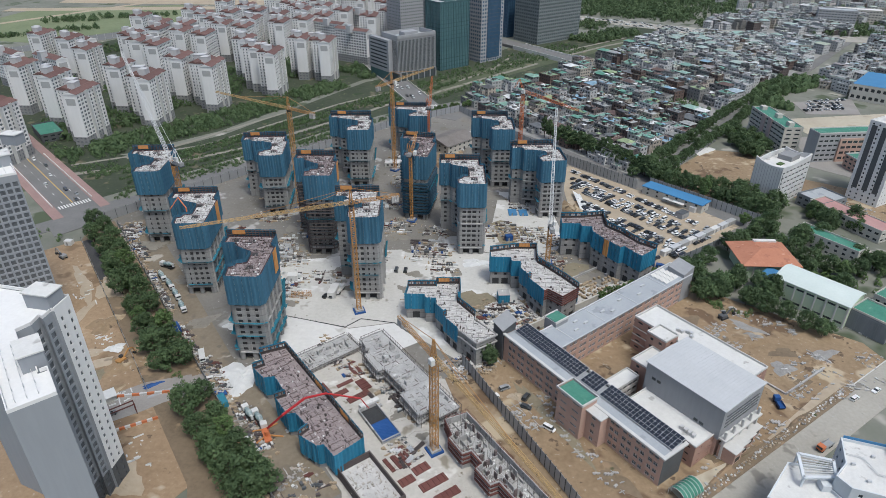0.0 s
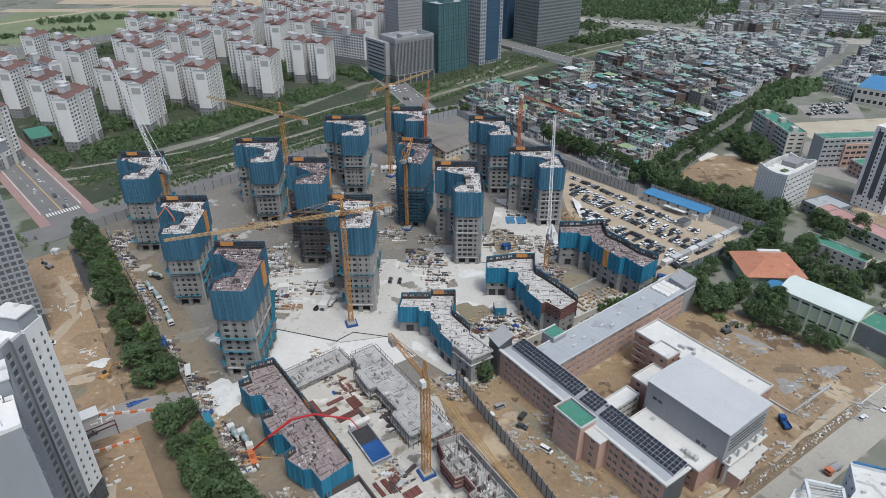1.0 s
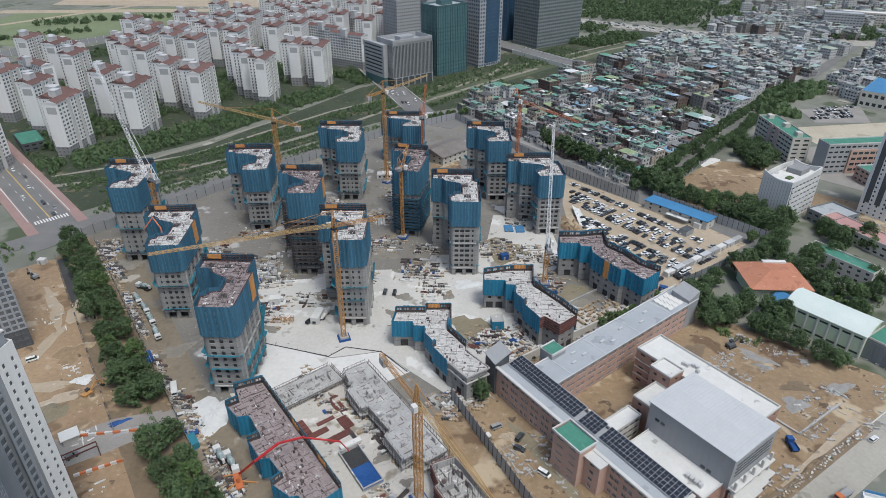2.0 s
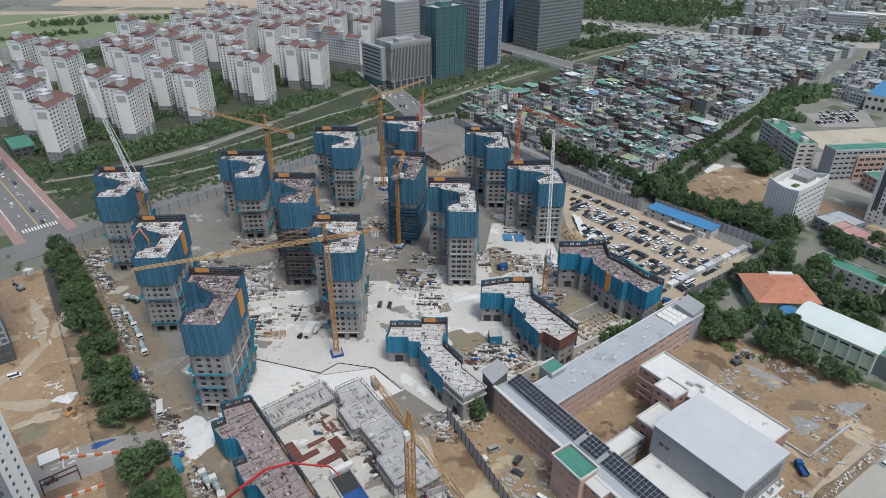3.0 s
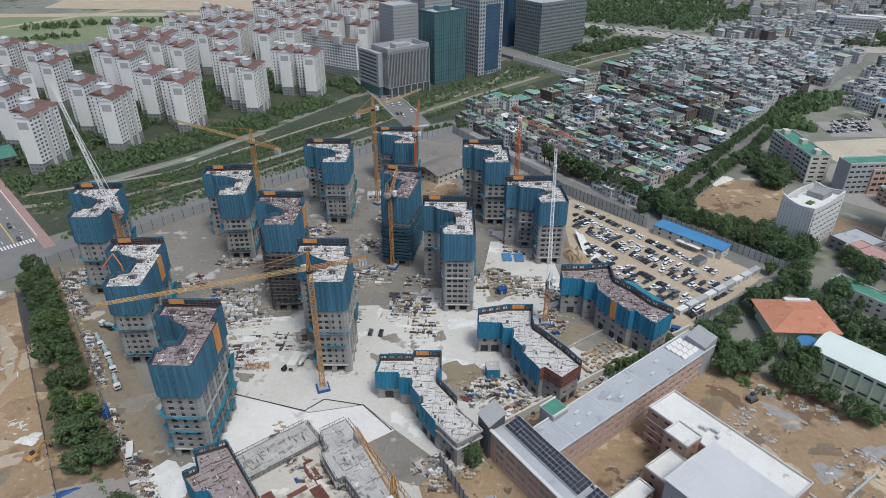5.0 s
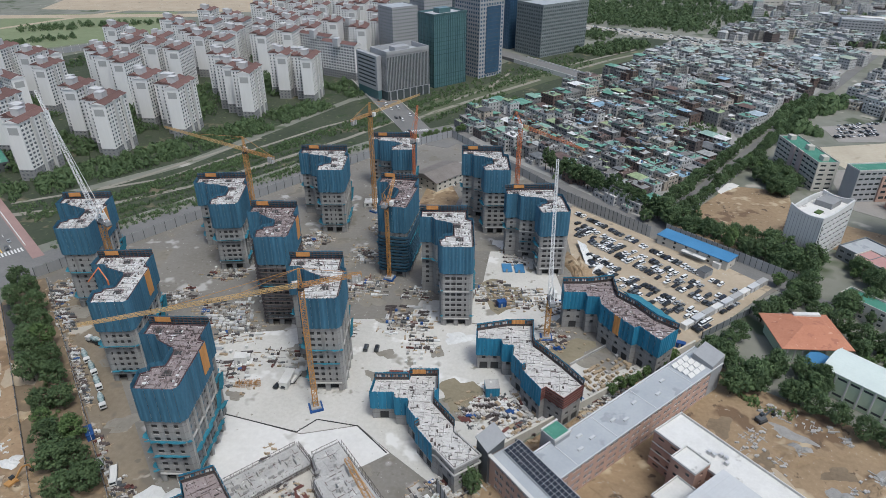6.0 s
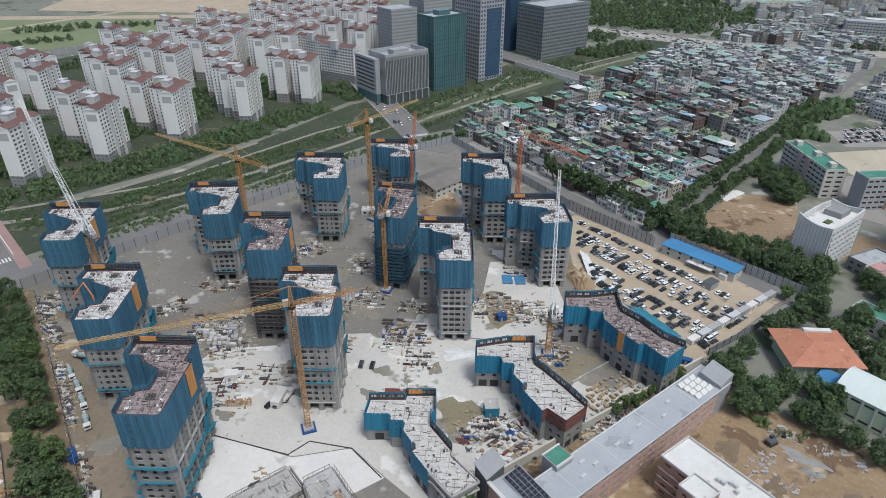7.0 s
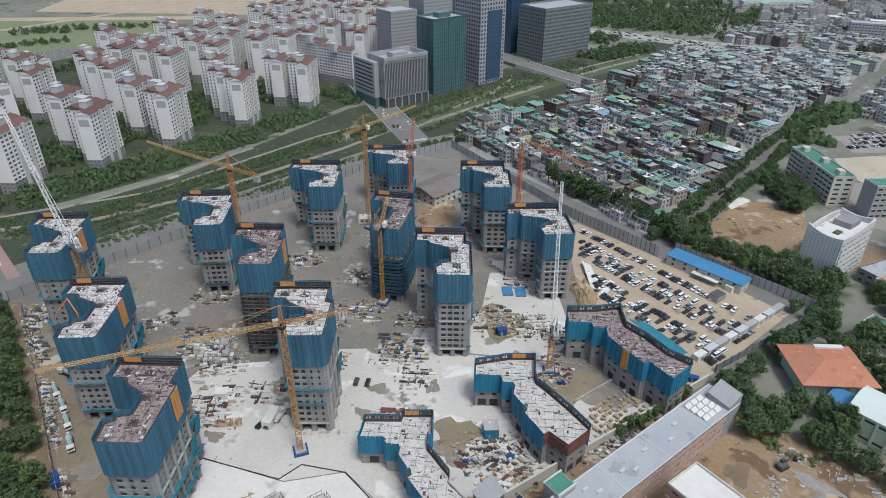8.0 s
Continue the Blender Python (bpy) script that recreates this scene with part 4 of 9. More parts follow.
for s0, nn in ((1.5, 22), (38.5, 5), (48.0, 20)):
    rackm = pose(s0, 4.6, H + 0.7, 11, 0, 0)
    rk = part("solar_rack", Geo().box(-0.1, -0.1, -0.08, nn * 1.6 + 0.1, 6.8, -0.02), M_ALU, fw, "tilted aluminium rack", rackm)
    for i in range(nn):
        for j in range(4):
            part("solar_panel", cellm, None, rk, "", pose(i * 1.6, j * 1.66, 0.0))
    for i in range(0, nn, 4):
        part("rack_leg", Geo().box(0, 0, 0, 0.1, 0.1, 0.72), M_ALU, fw, "", pose(s0 + i * 1.6, 4.7, H - 0.02))
        part("rack_leg", Geo().box(0, 0, 0, 0.1, 0.1, 1.85), M_ALU, fw, "", pose(s0 + i * 1.6, 10.4, H - 0.02))
for s in (8, 20, 30, 38, 47, 58, 70):
    part("roof_fan", Geo().box(-0.6, -0.35, 0, 0.6, 0.35, 0.9), M_ROOFWHITE, fw, "white roof ventilator", pose(s, W - 0.05, H + 0.9))
# penthouse block
pb = [(38.5, -7.0), (50.5, -7.0), (50.5, 0.5), (38.5, 0.5)]
part("glazing", Geo().prism(inset(pb, 0.35), 0, 16.2), M_GLASS, fw, "dark window glass")
framed_wall(fw, pb[0], pb[1], 16.5, 3.3, M_BRICK, [3.2, 9.0], 3.2, 1.3, 0.9)
framed_wall(fw, pb[3], pb[0], 16.5, 3.3, M_BRICK, [3.7], 4.6, 1.2, 1.4)
part("wall", wall_grid(pb[1], pb[2], 0, 16.5, [], []), M_BRICK, fw)
part("wall", wall_grid(pb[2], pb[3], 0, 16.5, [], []), M_STONE, fw)
part("penthouse_roof", Geo().prism(inset(pb, 0.3), 16.1, 16.4), M_GREENROOF, fw, "green urethane roof")
for i, (a, b, length, ang) in enumerate(edge_run(inset(pb, -0.5))):
    part("parapet", Geo().box(0 if i % 2 == 0 else 0.4, 0, 0, length if i % 2 == 0 else length - 0.4, 0.4, 0.9), M_STONE, fw, "pale parapet", pose(a.x, a.y, 16.1, 0, 0, ang))
sb = [(50.52, -4.0), (57, -4.0), (57, 0.3), (50.52, 0.3)]
part("glazing", Geo().prism(inset(sb, 0.35), 0, H - 0.5), M_GLASS, fw, "dark window glass")
framed_wall(fw, sb[0], sb[1], H, 3.3, M_BRICK, [3.2], 1.8, 0.9, 1.6)
part("wall", wall_grid(sb[1], sb[2], 0, H, [], []), M_BRICK, fw)
part("roof", Geo().box(50.53, -4.9, H, 57.6, -0.95, H + 0.5), M_STONE, fw, "pale canopy roof")
# stair tower with a slanted top
stw = Geo()
stw.add([(-6, -1, 0), (0, -1, 0), (0, 6, 0), (-6, 6, 0), (-6, -1, 16.5), (0, -1, 15.2), (0, 6, 17.5), (-6, 6, 18.8)], [(0, 1, 5, 4), (1, 2, 6, 5), (2, 3, 7, 6), (3, 0, 4, 7), (4, 5, 6, 7), (3, 2, 1, 0)])
part("stair_tower", stw, M_DARKCLAD, fw, "charcoal stair tower with slanted roof")
part("tower_roof", Geo().add([(-6.4, -1.4, 16.75), (0.4, -1.4, 15.25), (0.4, 6.4, 17.8), (-6.4, 6.4, 19.3), (-6.4, -1.4, 17.0), (0.4, -1.4, 15.5), (0.4, 6.4, 18.05), (-6.4, 6.4, 19.55)], [(0, 1, 5, 4), (1, 2, 6, 5), (2, 3, 7, 6), (3, 0, 4, 7), (4, 5, 6, 7), (3, 2, 1, 0)]), M_GREYCLAD, fw, "grey slanted roof sheet")

# school, back wing: grey membrane roof
BR = 42.6
bw = thing("school_wing", 27.5, 200.5, BR, "salmon brick school wing with a grey membrane roof", "school building", "school wings")
L, W, H = 98.0, 12.0, 13.2
pts = [(0, 0), (L, 0), (L, W), (0, W)]
part("glazing", Geo().prism(inset(pts, 0.35), 0, H - 0.4), M_GLASS, bw, "dark window glass")
framed_wall(bw, (0, 0), (L, 0), H, 3.3, M_BRICK, [s + k for s in [8 + 6.2 * i for i in range(15)] for k in (-1.2, 1.2)], 1.9, 0.95, 1.6)
part("wall", wall_grid((L, W), (0, W), 0, H, bays(L, 4.4, 1.7), storeys(0, H, 3.3, 0.95, 2.6)), M_BRICK, bw)
part("wall", wall_grid((L, 0), (L, W), 0, H, [], []), M_BRICK, bw)
part("wall", wall_grid((0, W), (0, 0), 0, H, [], []), M_BRICKDARK, bw)
part("roof", Geo().prism(inset(pts, -0.5), H - 0.02, H + 0.45), M_ROOFGREY, bw, "grey membrane roof with seams")
for s in (0, 14, 34, 56, 78):
    part("roof_seam", Geo().box(s, 0.2, H + 0.45, s + 0.35, W - 0.2, H + 0.58), M_METAL, bw, "raised pale seam")
part("roof_edge", Geo().box(0, W - 0.1, H + 0.45, L, W + 0.5, H + 1.0), M_METAL, bw, "pale roof edge")
part("roof_edge", Geo().box(0, -0.5, H + 0.45, L, -0.15, H + 0.62), M_METAL, bw, "pale roof edge")
hatch = mesh_of("skylight", Geo().box(-1.2, -0.5, 0, 1.2, 0.5, 0.45).box(-1.0, -0.35, 0.45, 1.0, 0.35, 0.55), M_METAL)
for s, v in ((20, 4), (24, 8.2), (27, 5), (39, 6), (43, 3.5), (52, 7), (63, 4.5), (70, 8)):
    part("skylight", hatch, None, bw, "small roof unit", pose(s, v, H + 0.45))
for i in range(3):
    for j in range(4):
        part("heater_unit", Geo().add([(0, 0, 0), (3.0, 0, 0), (3.0, 1.6, 0.9), (0, 1.6, 0.9), (0, 0, 0.12), (3.0, 0, 0.12), (3.0, 1.6, 1.02), (0, 1.6, 1.02)], [(0, 1, 5, 4), (1, 2, 6, 5), (2, 3, 7, 6), (3, 0, 4, 7), (4, 5, 6, 7), (3, 2, 1, 0)]), M_ROOFWHITE, bw, "white tilted heater panel", pose(80 + 3.4 * i, 2 + 2.4 * j, H + 0.45))
gb = thing("roof_house", 31, 217.5, BR, "dark grey roof house with green roof", "roof house", z=0)
part("wall", Geo().box(0, 0, 0, 7.5, 6.5, 16.0), M_GREYCLAD, gb)
part("roof", Geo().box(0.4, 0.4, 16.0, 7.1, 6.1, 16.2), M_GREENROOF, gb, "green urethane roof")
part("rim", Geo().box(-0.2, -0.2, 15.6, 7.7, 0.36, 16.5), M_STONE, gb)
part("rim", Geo().box(-0.2, 6.14, 15.6, 7.7, 6.7, 16.5), M_STONE, gb)
stw = Geo().add([(0, 0, 0), (8, 0, 0), (8, 9, 0), (0, 9, 0), (0, 0, 15.2), (8, 0, 17.2), (8, 9, 18.4), (0, 9, 16.4)], [(0, 1, 5, 4), (1, 2, 6, 5), (2, 3, 7, 6), (3, 0, 4, 7), (4, 5, 6, 7), (3, 2, 1, 0)])
st2 = thing("stair_tower", 94.5, 262.0, BR, "grey stair tower with slanted sheet roof", "stair tower")
part("wall", stw, M_GREYCLAD, st2)

# gym hall and blocks round it
GR = -49.5
gy = thing("sports_hall", 62.0, 188.7, GR, "grey clad school sports hall with a pale standing-seam roof", "sports hall")
L, W, H = 32.0, 24.2, 21.6
part("lower_wall", Geo().box(0.6, 0.6, 0, L - 0.6, W - 0.6, 8.5), M_BRICK, gy, "brick lower storeys")
part("cladding", Geo().box(0, 0, 8.5, L, W, H), M_GREYCLAD, gy, "grey metal cladding")
part("roof", Geo().add([(-0.5, -0.5, H), (L + 0.5, -0.5, H), (L + 0.5, W + 0.5, H), (-0.5, W + 0.5, H), (-0.5, -0.5, H + 0.25), (L + 0.5, -0.5, H + 0.25), (L + 0.5, W + 0.5, H + 0.25), (-0.5, W + 0.5, H + 0.25), (-0.5, W / 2, H + 0.9), (L + 0.5, W / 2, H + 0.9)],
     [(0, 1, 5, 4), (2, 3, 7, 6), (1, 2, 6, 9, 5), (3, 0, 4, 8, 7), (4, 5, 9, 8), (8, 9, 6, 7)]), M_METAL, gy, "pale metal roof")
for i in range(28):
    s = -0.4 + i * (L + 0.8) / 27
    part("roof_seam", Geo().add([(s, -0.5, H + 0.25), (s + 0.07, -0.5, H + 0.25), (s + 0.07, W / 2, H + 0.9), (s, W / 2, H + 0.9), (s, -0.5, H + 0.31), (s + 0.07, -0.5, H + 0.31), (s + 0.07, W / 2, H + 0.96), (s, W / 2, H + 0.96),
                                    (s, W + 0.5, H + 0.25), (s + 0.07, W + 0.5, H + 0.25), (s, W + 0.5, H + 0.31), (s + 0.07, W + 0.5, H + 0.31)],
                                   [(4, 5, 6, 7), (0, 4, 7, 3), (1, 2, 6, 5), (7, 6, 11, 10), (3, 7, 10, 8), (2, 9, 11, 6)]), M_METAL, gy)
for i in range(4):
    part("louvre_band", Geo().box(L, 2.0, 13.2 + i * 1.6, L + 0.25, W - 2.0, 13.5 + i * 1.6), M_DARKCLAD, gy, "dark horizontal louvre")
for s in (3, 5.2, 22, 24.2):
    part("window", Geo().box(s, -0.12, 15.5 if s < 10 else 10.2, s + 1.6, 0.1, 16.6 if s < 10 else 11.3), M_GLASS, gy, "small dark window")
for i in range(5):
    part("column", Geo().box(L + 1.2, 1 + i * 5.2, 0, L + 2.0, 1.8 + i * 5.2, 12.6), M_STONE, gy, "pale concrete column")
part("balcony", Geo().box(L, 0.5, 8.6, L + 2.6, W - 0.5, 9.3), M_STONE, gy, "pale projecting slab")
for i in range(4):
    part("annex", Geo().box(L + 0.2, 1.5 + i * 5.6, 0, L + 6.5 - i * 0.9, 6.3 + i * 5.6, 6.0 - i * 0.6), M_BRICK, gy, "stepped brick annex")
    part("annex_roof", Geo().box(L + 0.2, 1.2 + i * 5.6, 6.0 - i * 0.6, L + 6.9 - i * 0.9, 6.6 + i * 5.6, 6.35 - i * 0.6), M_STONE, gy, "pale annex roof")
    part("annex_window", Geo().box(L + 6.5 - i * 0.9, 2.5 + i * 5.6, 1.6, L + 6.6 - i * 0.9, 5.3 + i * 5.6, 3.4), M_GLASS, gy, "dark annex window")
ib = building("school_block", 65.0, 225.5, -49.5, 51.0, 14.5, 15.5, M_BRICKDARK, M_ROOFWHITE, "brick school block with a pale parapet and roof", "school building", bay=5.0, opening=2.4, sill=1.2, head=2.2, parapet=0.9, rim=M_STONE)
for i, (s, v) in enumerate(((16, 6), (17.6, 6.2), (19, 8), (20.6, 8.2), (22, 6.4))):
    part("roof_unit", Geo().box(s, v, 15.5, s + 1.2, v + 1.2, 16.8), M_ALU, ib, "grey roof air unit")
for i in range(3):
    part("string_course", Geo().box(-0.1, -0.12, 3.6 + 3.6 * i, 51.1, 0.0, 4.0 + 3.6 * i), M_STONE, ib, "pale string course")
building("school_block", 67.0, 212.0, -49.5, 9.0, 8.0, 18.0, M_BRICKDARK, M_ROOFWHITE, "small brick stair block with a white rim", "school building", bay=4, opening=1.5, parapet=0.8, rim=M_STONE)
building("school_block", 59.5, 201.0, -49.5, 12.0, 13.0, 12.5, M_BRICKDARK, M_ROOFWHITE, "brick school block with white rimmed roof", "school building", bay=5, opening=1.6, parapet=0.8, rim=M_STONE)
bb = building("school_block", 55.0, 181.0, -49.5, 29.0, 12.0, 9.5, M_BRICKDARK, M_ROOFWHITE, "low brick school block with pale roof and air units", "school building", bay=4.6, opening=1.6, sill=1.2, head=2.0, parapet=0.6, rim=M_STONE)
for s in (20, 21.6, 23.2, 24.8):
    part("roof_unit", Geo().box(s, 3.0, 9.5, s + 1.2, 4.4, 10.9), M_ALU, bb, "grey roof air unit")
building("link_block", 47.5, 182.5, 41.0, 19.0, 6.0, 9.0, M_STONE, M_ROOFWHITE, "pale link corridor between school wings", "school building", bay=3.0, opening=2.4, parapet=0.7)
# green glazed canopy by the school's end
cn = thing("canopy", 67.5, 142.0, 36, "green translucent arched canopy", "canopy")
for i in range(8):
    a0, a1 = radians(20 + 17.5 * i), radians(20 + 17.5 * (i + 1))
    y0, z0, y1, z1 = 3.4 - 3.6 * math.cos(a0), 3.6 * math.sin(a0) + 1.2, 3.4 - 3.6 * math.cos(a1), 3.6 * math.sin(a1) + 1.2
    part("pane", Geo().add([(0, y0, z0), (9, y0, z0), (9, y1, z1), (0, y1, z1), (0, y0, z0 + 0.08), (9, y0, z0 + 0.08), (9, y1, z1 + 0.08), (0, y1, z1 + 0.08)], [(0, 1, 5, 4), (1, 2, 6, 5), (2, 3, 7, 6), (3, 0, 4, 7), (4, 5, 6, 7), (3, 2, 1, 0)]), M_GREENROOF, cn, "green plastic sheet")
for i in range(7):
    g = Geo()
    for j in range(8):
        a0, a1 = radians(20 + 17.5 * j), radians(20 + 17.5 * (j + 1))
        g.beam((i * 1.5, 3.4 - 3.7 * math.cos(a0), 3.7 * math.sin(a0) + 1.3), (i * 1.5, 3.4 - 3.7 * math.cos(a1), 3.7 * math.sin(a1) + 1.3), 0.14)
    part("rib", g, M_ROOFWHITE, cn, "white arched rib")
    for y in (0.1, 6.7):
        part("post", Geo().box(i * 1.5 - 0.06, y - 0.06, 0, i * 1.5 + 0.06, y + 0.06, 2.6), M_ROOFWHITE, cn)


# near apartment towers on the west side
M_GREYPAINT = mat("blue-grey wall paint", (0.25, 0.265, 0.285), (0.30, 0.315, 0.335), 0.8, coarse=0.05, fine=0.6, streak=True)


def winged_tower(pts, h, spec, label, framed=True):
    """A tall block on the outline pts; spec names each side: s small windows, b big windows, n none."""
    c = Vector(pts[0])
    th = thing("apartment_tower", c.x, c.y, 0, label, "apartment tower", "tall finished towers")
    loc = [(x - c.x, y - c.y) for x, y in pts]
    part("glazing", Geo().prism(inset(loc, 0.4), 0, h - 0.6), M_APTGLASS, th, "grey window glass")
    n = int((h - 9.0) / 2.85)
    small, big = window_mesh(0.9, 1.5, M_STONE), window_mesh(1.8, 2.0, M_STONE)
    for (a, b, length, ang), k in zip(edge_run(loc), spec):
        w, bay, sill, head = (0.95, 3.0, 0.95, 2.45) if k == "s" else (1.85, 2.5, 0.6, 2.6)
        cols = [] if k == "n" else bays(length, bay, w, 0.3)
        rows = [(9.0 + i * 2.85 + sill, 9.0 + i * 2.85 + head) for i in range(n)] if cols else []
        paint = M_WHITE if k == "s" else M_GREYPAINT
        part("wall", wall_grid(a, b, 9.0, h, cols, rows, 0.3), paint, th)
        part("plinth_wall", wall_grid(a, b, 0, 9.0, cols, [(0.9, 2.2), (3.7, 5.2), (6.6, 8.1)] if cols else [], 0.3), M_DARKCLAD if k != "n" else paint, th, "dark grey plinth")
        u = (b - a).normalized()
        if framed and length > 8 and k in "sb":
            for i in range(n):
                for c0, c1 in cols:
                    p = a + u * (c0 + c1) / 2 + Vector((-u.y, u.x)) * 0.14
                    part("window_frame", small if k == "s" else big, None, th, "", pose(p.x, p.y, 9.0 + i * 2.85 + sill, 0, 0, ang))
        part("parapet", Geo().box(0.0, 0.0, 0, length - 0.3, 0.3, 1.0), M_WHITE, th, "", pose(a.x, a.y, h, 0, 0, ang))
    part("roof", Geo().prism(inset(loc, 0.3), h - 0.6, h - 0.2), M_WHITE, th, "white coated roof")
    for x, y, rz in ((-30, 33, -8), (-18, 12, -48)):
        part("lift_house", Geo().box(0, 0, h - 0.2, 8, 5.5, h + 4.5), M_GREYPAINT, th, "grey lift house", pose(x, y, 0, 0, 0, rz))
        part("lift_house_top", Geo().box(-0.3, -0.3, h + 4.5, 8.3, 5.8, h + 4.9), M_ROOFWHITE, th, "", pose(x, y, 0, 0, 0, rz))
    for i in range(6):
        for j in range(3):
            p = Vector((-7.5, -2.5)) + Vector((-0.68, 0.733)) * (4.68 * i) + Vector((0.733, 0.68)) * (2.4 * j - 1)
            part("pipe_stand", Geo().box(-0.06, -0.06, 0, 0.06, 0.06, 1.1), M_ALU, th, "", pose(p.x, p.y, h - 0.2))
    for j in range(3):
        p = Vector((-7.5, -2.5)) + Vector((0.733, 0.68)) * (2.4 * j - 1)
        q = p + Vector((-0.68, 0.733)) * 23.4
        part("roof_pipe", Geo().beam((p.x, p.y, h + 0.9), (q.x, q.y, h + 0.9), 0.1), M_ALU, th)
    return th


winged_tower([(-97.2, 103.6), (-105.0, 112.1), (-106.6, 110.7), (-112.6, 117.2), (-114.0, 116.0), (-122.5, 125.4), (-120.5, 128.7), (-120.7, 132.4), (-119.2, 131.6), (-119.1, 135.1), (-118.3, 135.3), (-118.0, 142.2), (-150, 147), (-151.5, 134), (-131, 127), (-128, 121), (-104.6, 96.6)], 71.5, "bnbnbnbnbnsnnnnnn",
             "tall white and blue-grey finished apartment tower")

winged_tower([(-192.5, 226.5), (-211, 246), (-236, 226), (-217, 206)], 71.5, "bnnb", "tall pale apartment tower beyond the dirt lot", framed=False)

# ---- buildings east of the site ----
M_PINKROOF = mat("faded pink sheet roof", (0.36, 0.20, 0.19), (0.43, 0.26, 0.24), 0.7, coarse=0.1, fine=1.0)
M_PINKWALL = mat("pink-grey render", (0.40, 0.31, 0.29), (0.46, 0.37, 0.345), 0.85, coarse=0.1, fine=1.0)
M_NETGREY = mat("grey scaffold net", (0.13, 0.145, 0.155), (0.20, 0.215, 0.225), 0.85, coarse=0.2, fine=2.0, streak=True)
M_PALECLAD = mat("pale grey panel cladding", (0.28, 0.283, 0.29), (0.35, 0.353, 0.36), 0.7, coarse=0.1, fine=1.0)
M_PALEROOF = mat("pale green sheet roof", (0.22, 0.36, 0.31), (0.30, 0.44, 0.39), 0.7, coarse=0.1, fine=1.0)
M_OFFWHITE = mat("off-white ribbed render", (0.46, 0.46, 0.455), (0.56, 0.56, 0.55), 0.85, coarse=0.1, fine=1.0, streak=True)
M_OLDROOF = mat("weathered grey-brown roof sheet", (0.14, 0.125, 0.115), (0.21, 0.19, 0.175), 0.85, coarse=0.15, fine=1.2)
M_BEIGE = mat("beige render", (0.42, 0.40, 0.36), (0.50, 0.48, 0.43), 0.85, coarse=0.1, fine=1.0, streak=True)

ob = thing("hall_with_red_roof", 145.0, 299.0, 2, "low hall with an orange-red hipped roof among trees", "hall")
part("wall", Geo().box(-12, -11.5, 0, 12, 10, 8.2), M_PALEGREEN, ob, "pale green wall")
for i in range(8):
    part("pilaster", Geo().box(-11.6 + i * 3.2, -11.9, 0, -11.0 + i * 3.2, -11.5, 8.0), M_STONE, ob)
part("roof", Geo().add([(-15, -13.5, 8.2), (15, -13.5, 8.2), (15, 12.5, 8.2), (-15, 12.5, 8.2), (-15, -13.5, 8.5), (15, -13.5, 8.5), (15, 12.5, 8.5), (-15, 12.5, 8.5), (-4.5, 6.5, 12.4), (8.5, 6.5, 12.4), (-2.0, -1.5, 12.4), (7.0, -1.5, 12.4)],
     [(0, 1, 5, 4), (1, 2, 6, 5), (2, 3, 7, 6), (3, 0, 4, 7), (4, 5, 11, 10), (5, 6, 9, 11), (6, 7, 8, 9), (7, 4, 10, 8), (8, 10, 11, 9), (3, 2, 1, 0)]), M_TERRA, ob, "orange-red hipped roof")
part("ridge_terrace", Geo().box(-3.5, 5.0, 12.0, 8.0, 7.2, 13.2), M_ROOFWHITE, ob, "white rooftop terrace")
hg = thing("green_hall", 140.5, 270.5, -45.5, "pale green sports hall with a mint sheet roof", "sports hall")
part("wall", Geo().box(0, 0, 0, 33.5, 17.5, 11.2), M_PALEGREEN, hg, "pale green wall")
for i in range(8):
    part("pilaster", Geo().box(i * 4.7, -0.4, 0, i * 4.7 + 0.6, 0, 11.0), M_STONE, hg, "pale pilaster")
    if i < 7:
        part("window", Geo().box(i * 4.7 + 1.0, -0.06, 9.2, i * 4.7 + 4.3, 0.1, 10.1), M_GLASS, hg, "dark strip window")
        part("window", Geo().box(i * 4.7 + 1.0, -0.06, 1.6, i * 4.7 + 4.3, 0.1, 2.6), M_GLASS, hg, "dark strip window")
rg = Geo()
n = 10
ring = [(18.2 * i / n - 0.4, 11.3 + 2.6 * math.sin(math.pi * i / n)) for i in range(n + 1)]
rg.v = [(x, y, z + dz) for x in (-0.6, 34.1) for dz in (0, 0.3) for y, z in ring]
for i in range(n):
    k = n + 1
    rg.f += [(k + i, 3 * k + i, 3 * k + i + 1, k + i + 1), (i, i + 1, k + 1 + i, k + i), (2 * k + i + 1, 2 * k + i, 3 * k + i, 3 * k + i + 1)]
rg.f += [(0, n + 1, 3 * (n + 1), 2 * (n + 1)), (n, 2 * (n + 1) + n, 3 * (n + 1) + n, n + 1 + n)]
part("roof", rg, M_MINT, hg, "curved mint-white sheet roof")
part("gable", Geo().box(-0.3, 0.5, 11.2, 0.0, 17.0, 12.6), M_STONE, hg)
part("lean_to", Geo().box(-8.5, 4.0, 0, -0.4, 14.0, 6.5), M_BEIGE, hg, "beige porch")
part("porch_roof", Geo().box(-9.5, 3.0, 6.5, -0.35, 15.0, 7.1), M_BLUEROOF, hg, "blue porch roof")
gn = building("netted_house", 166, 249, -52, 17, 14, 9.5, M_NETGREY, M_GREENROOF, "house wrapped in grey scaffold net with green roof", "house", bay=4, opening=2.0, parapet=0.9, rim=M_BEIGE)
for i in range(4):
    part("net_panel", Geo().box(0.1 + 4.2 * i, -0.5, 0.2, 4.2 + 4.2 * i, -0.35, 9.0), M_NETGREY, gn, "grey net panel")
building("house", 184, 264, -52, 15, 12, 8, M_BEIGE, M_GREENROOF, "low house with green roof terrace", "house")
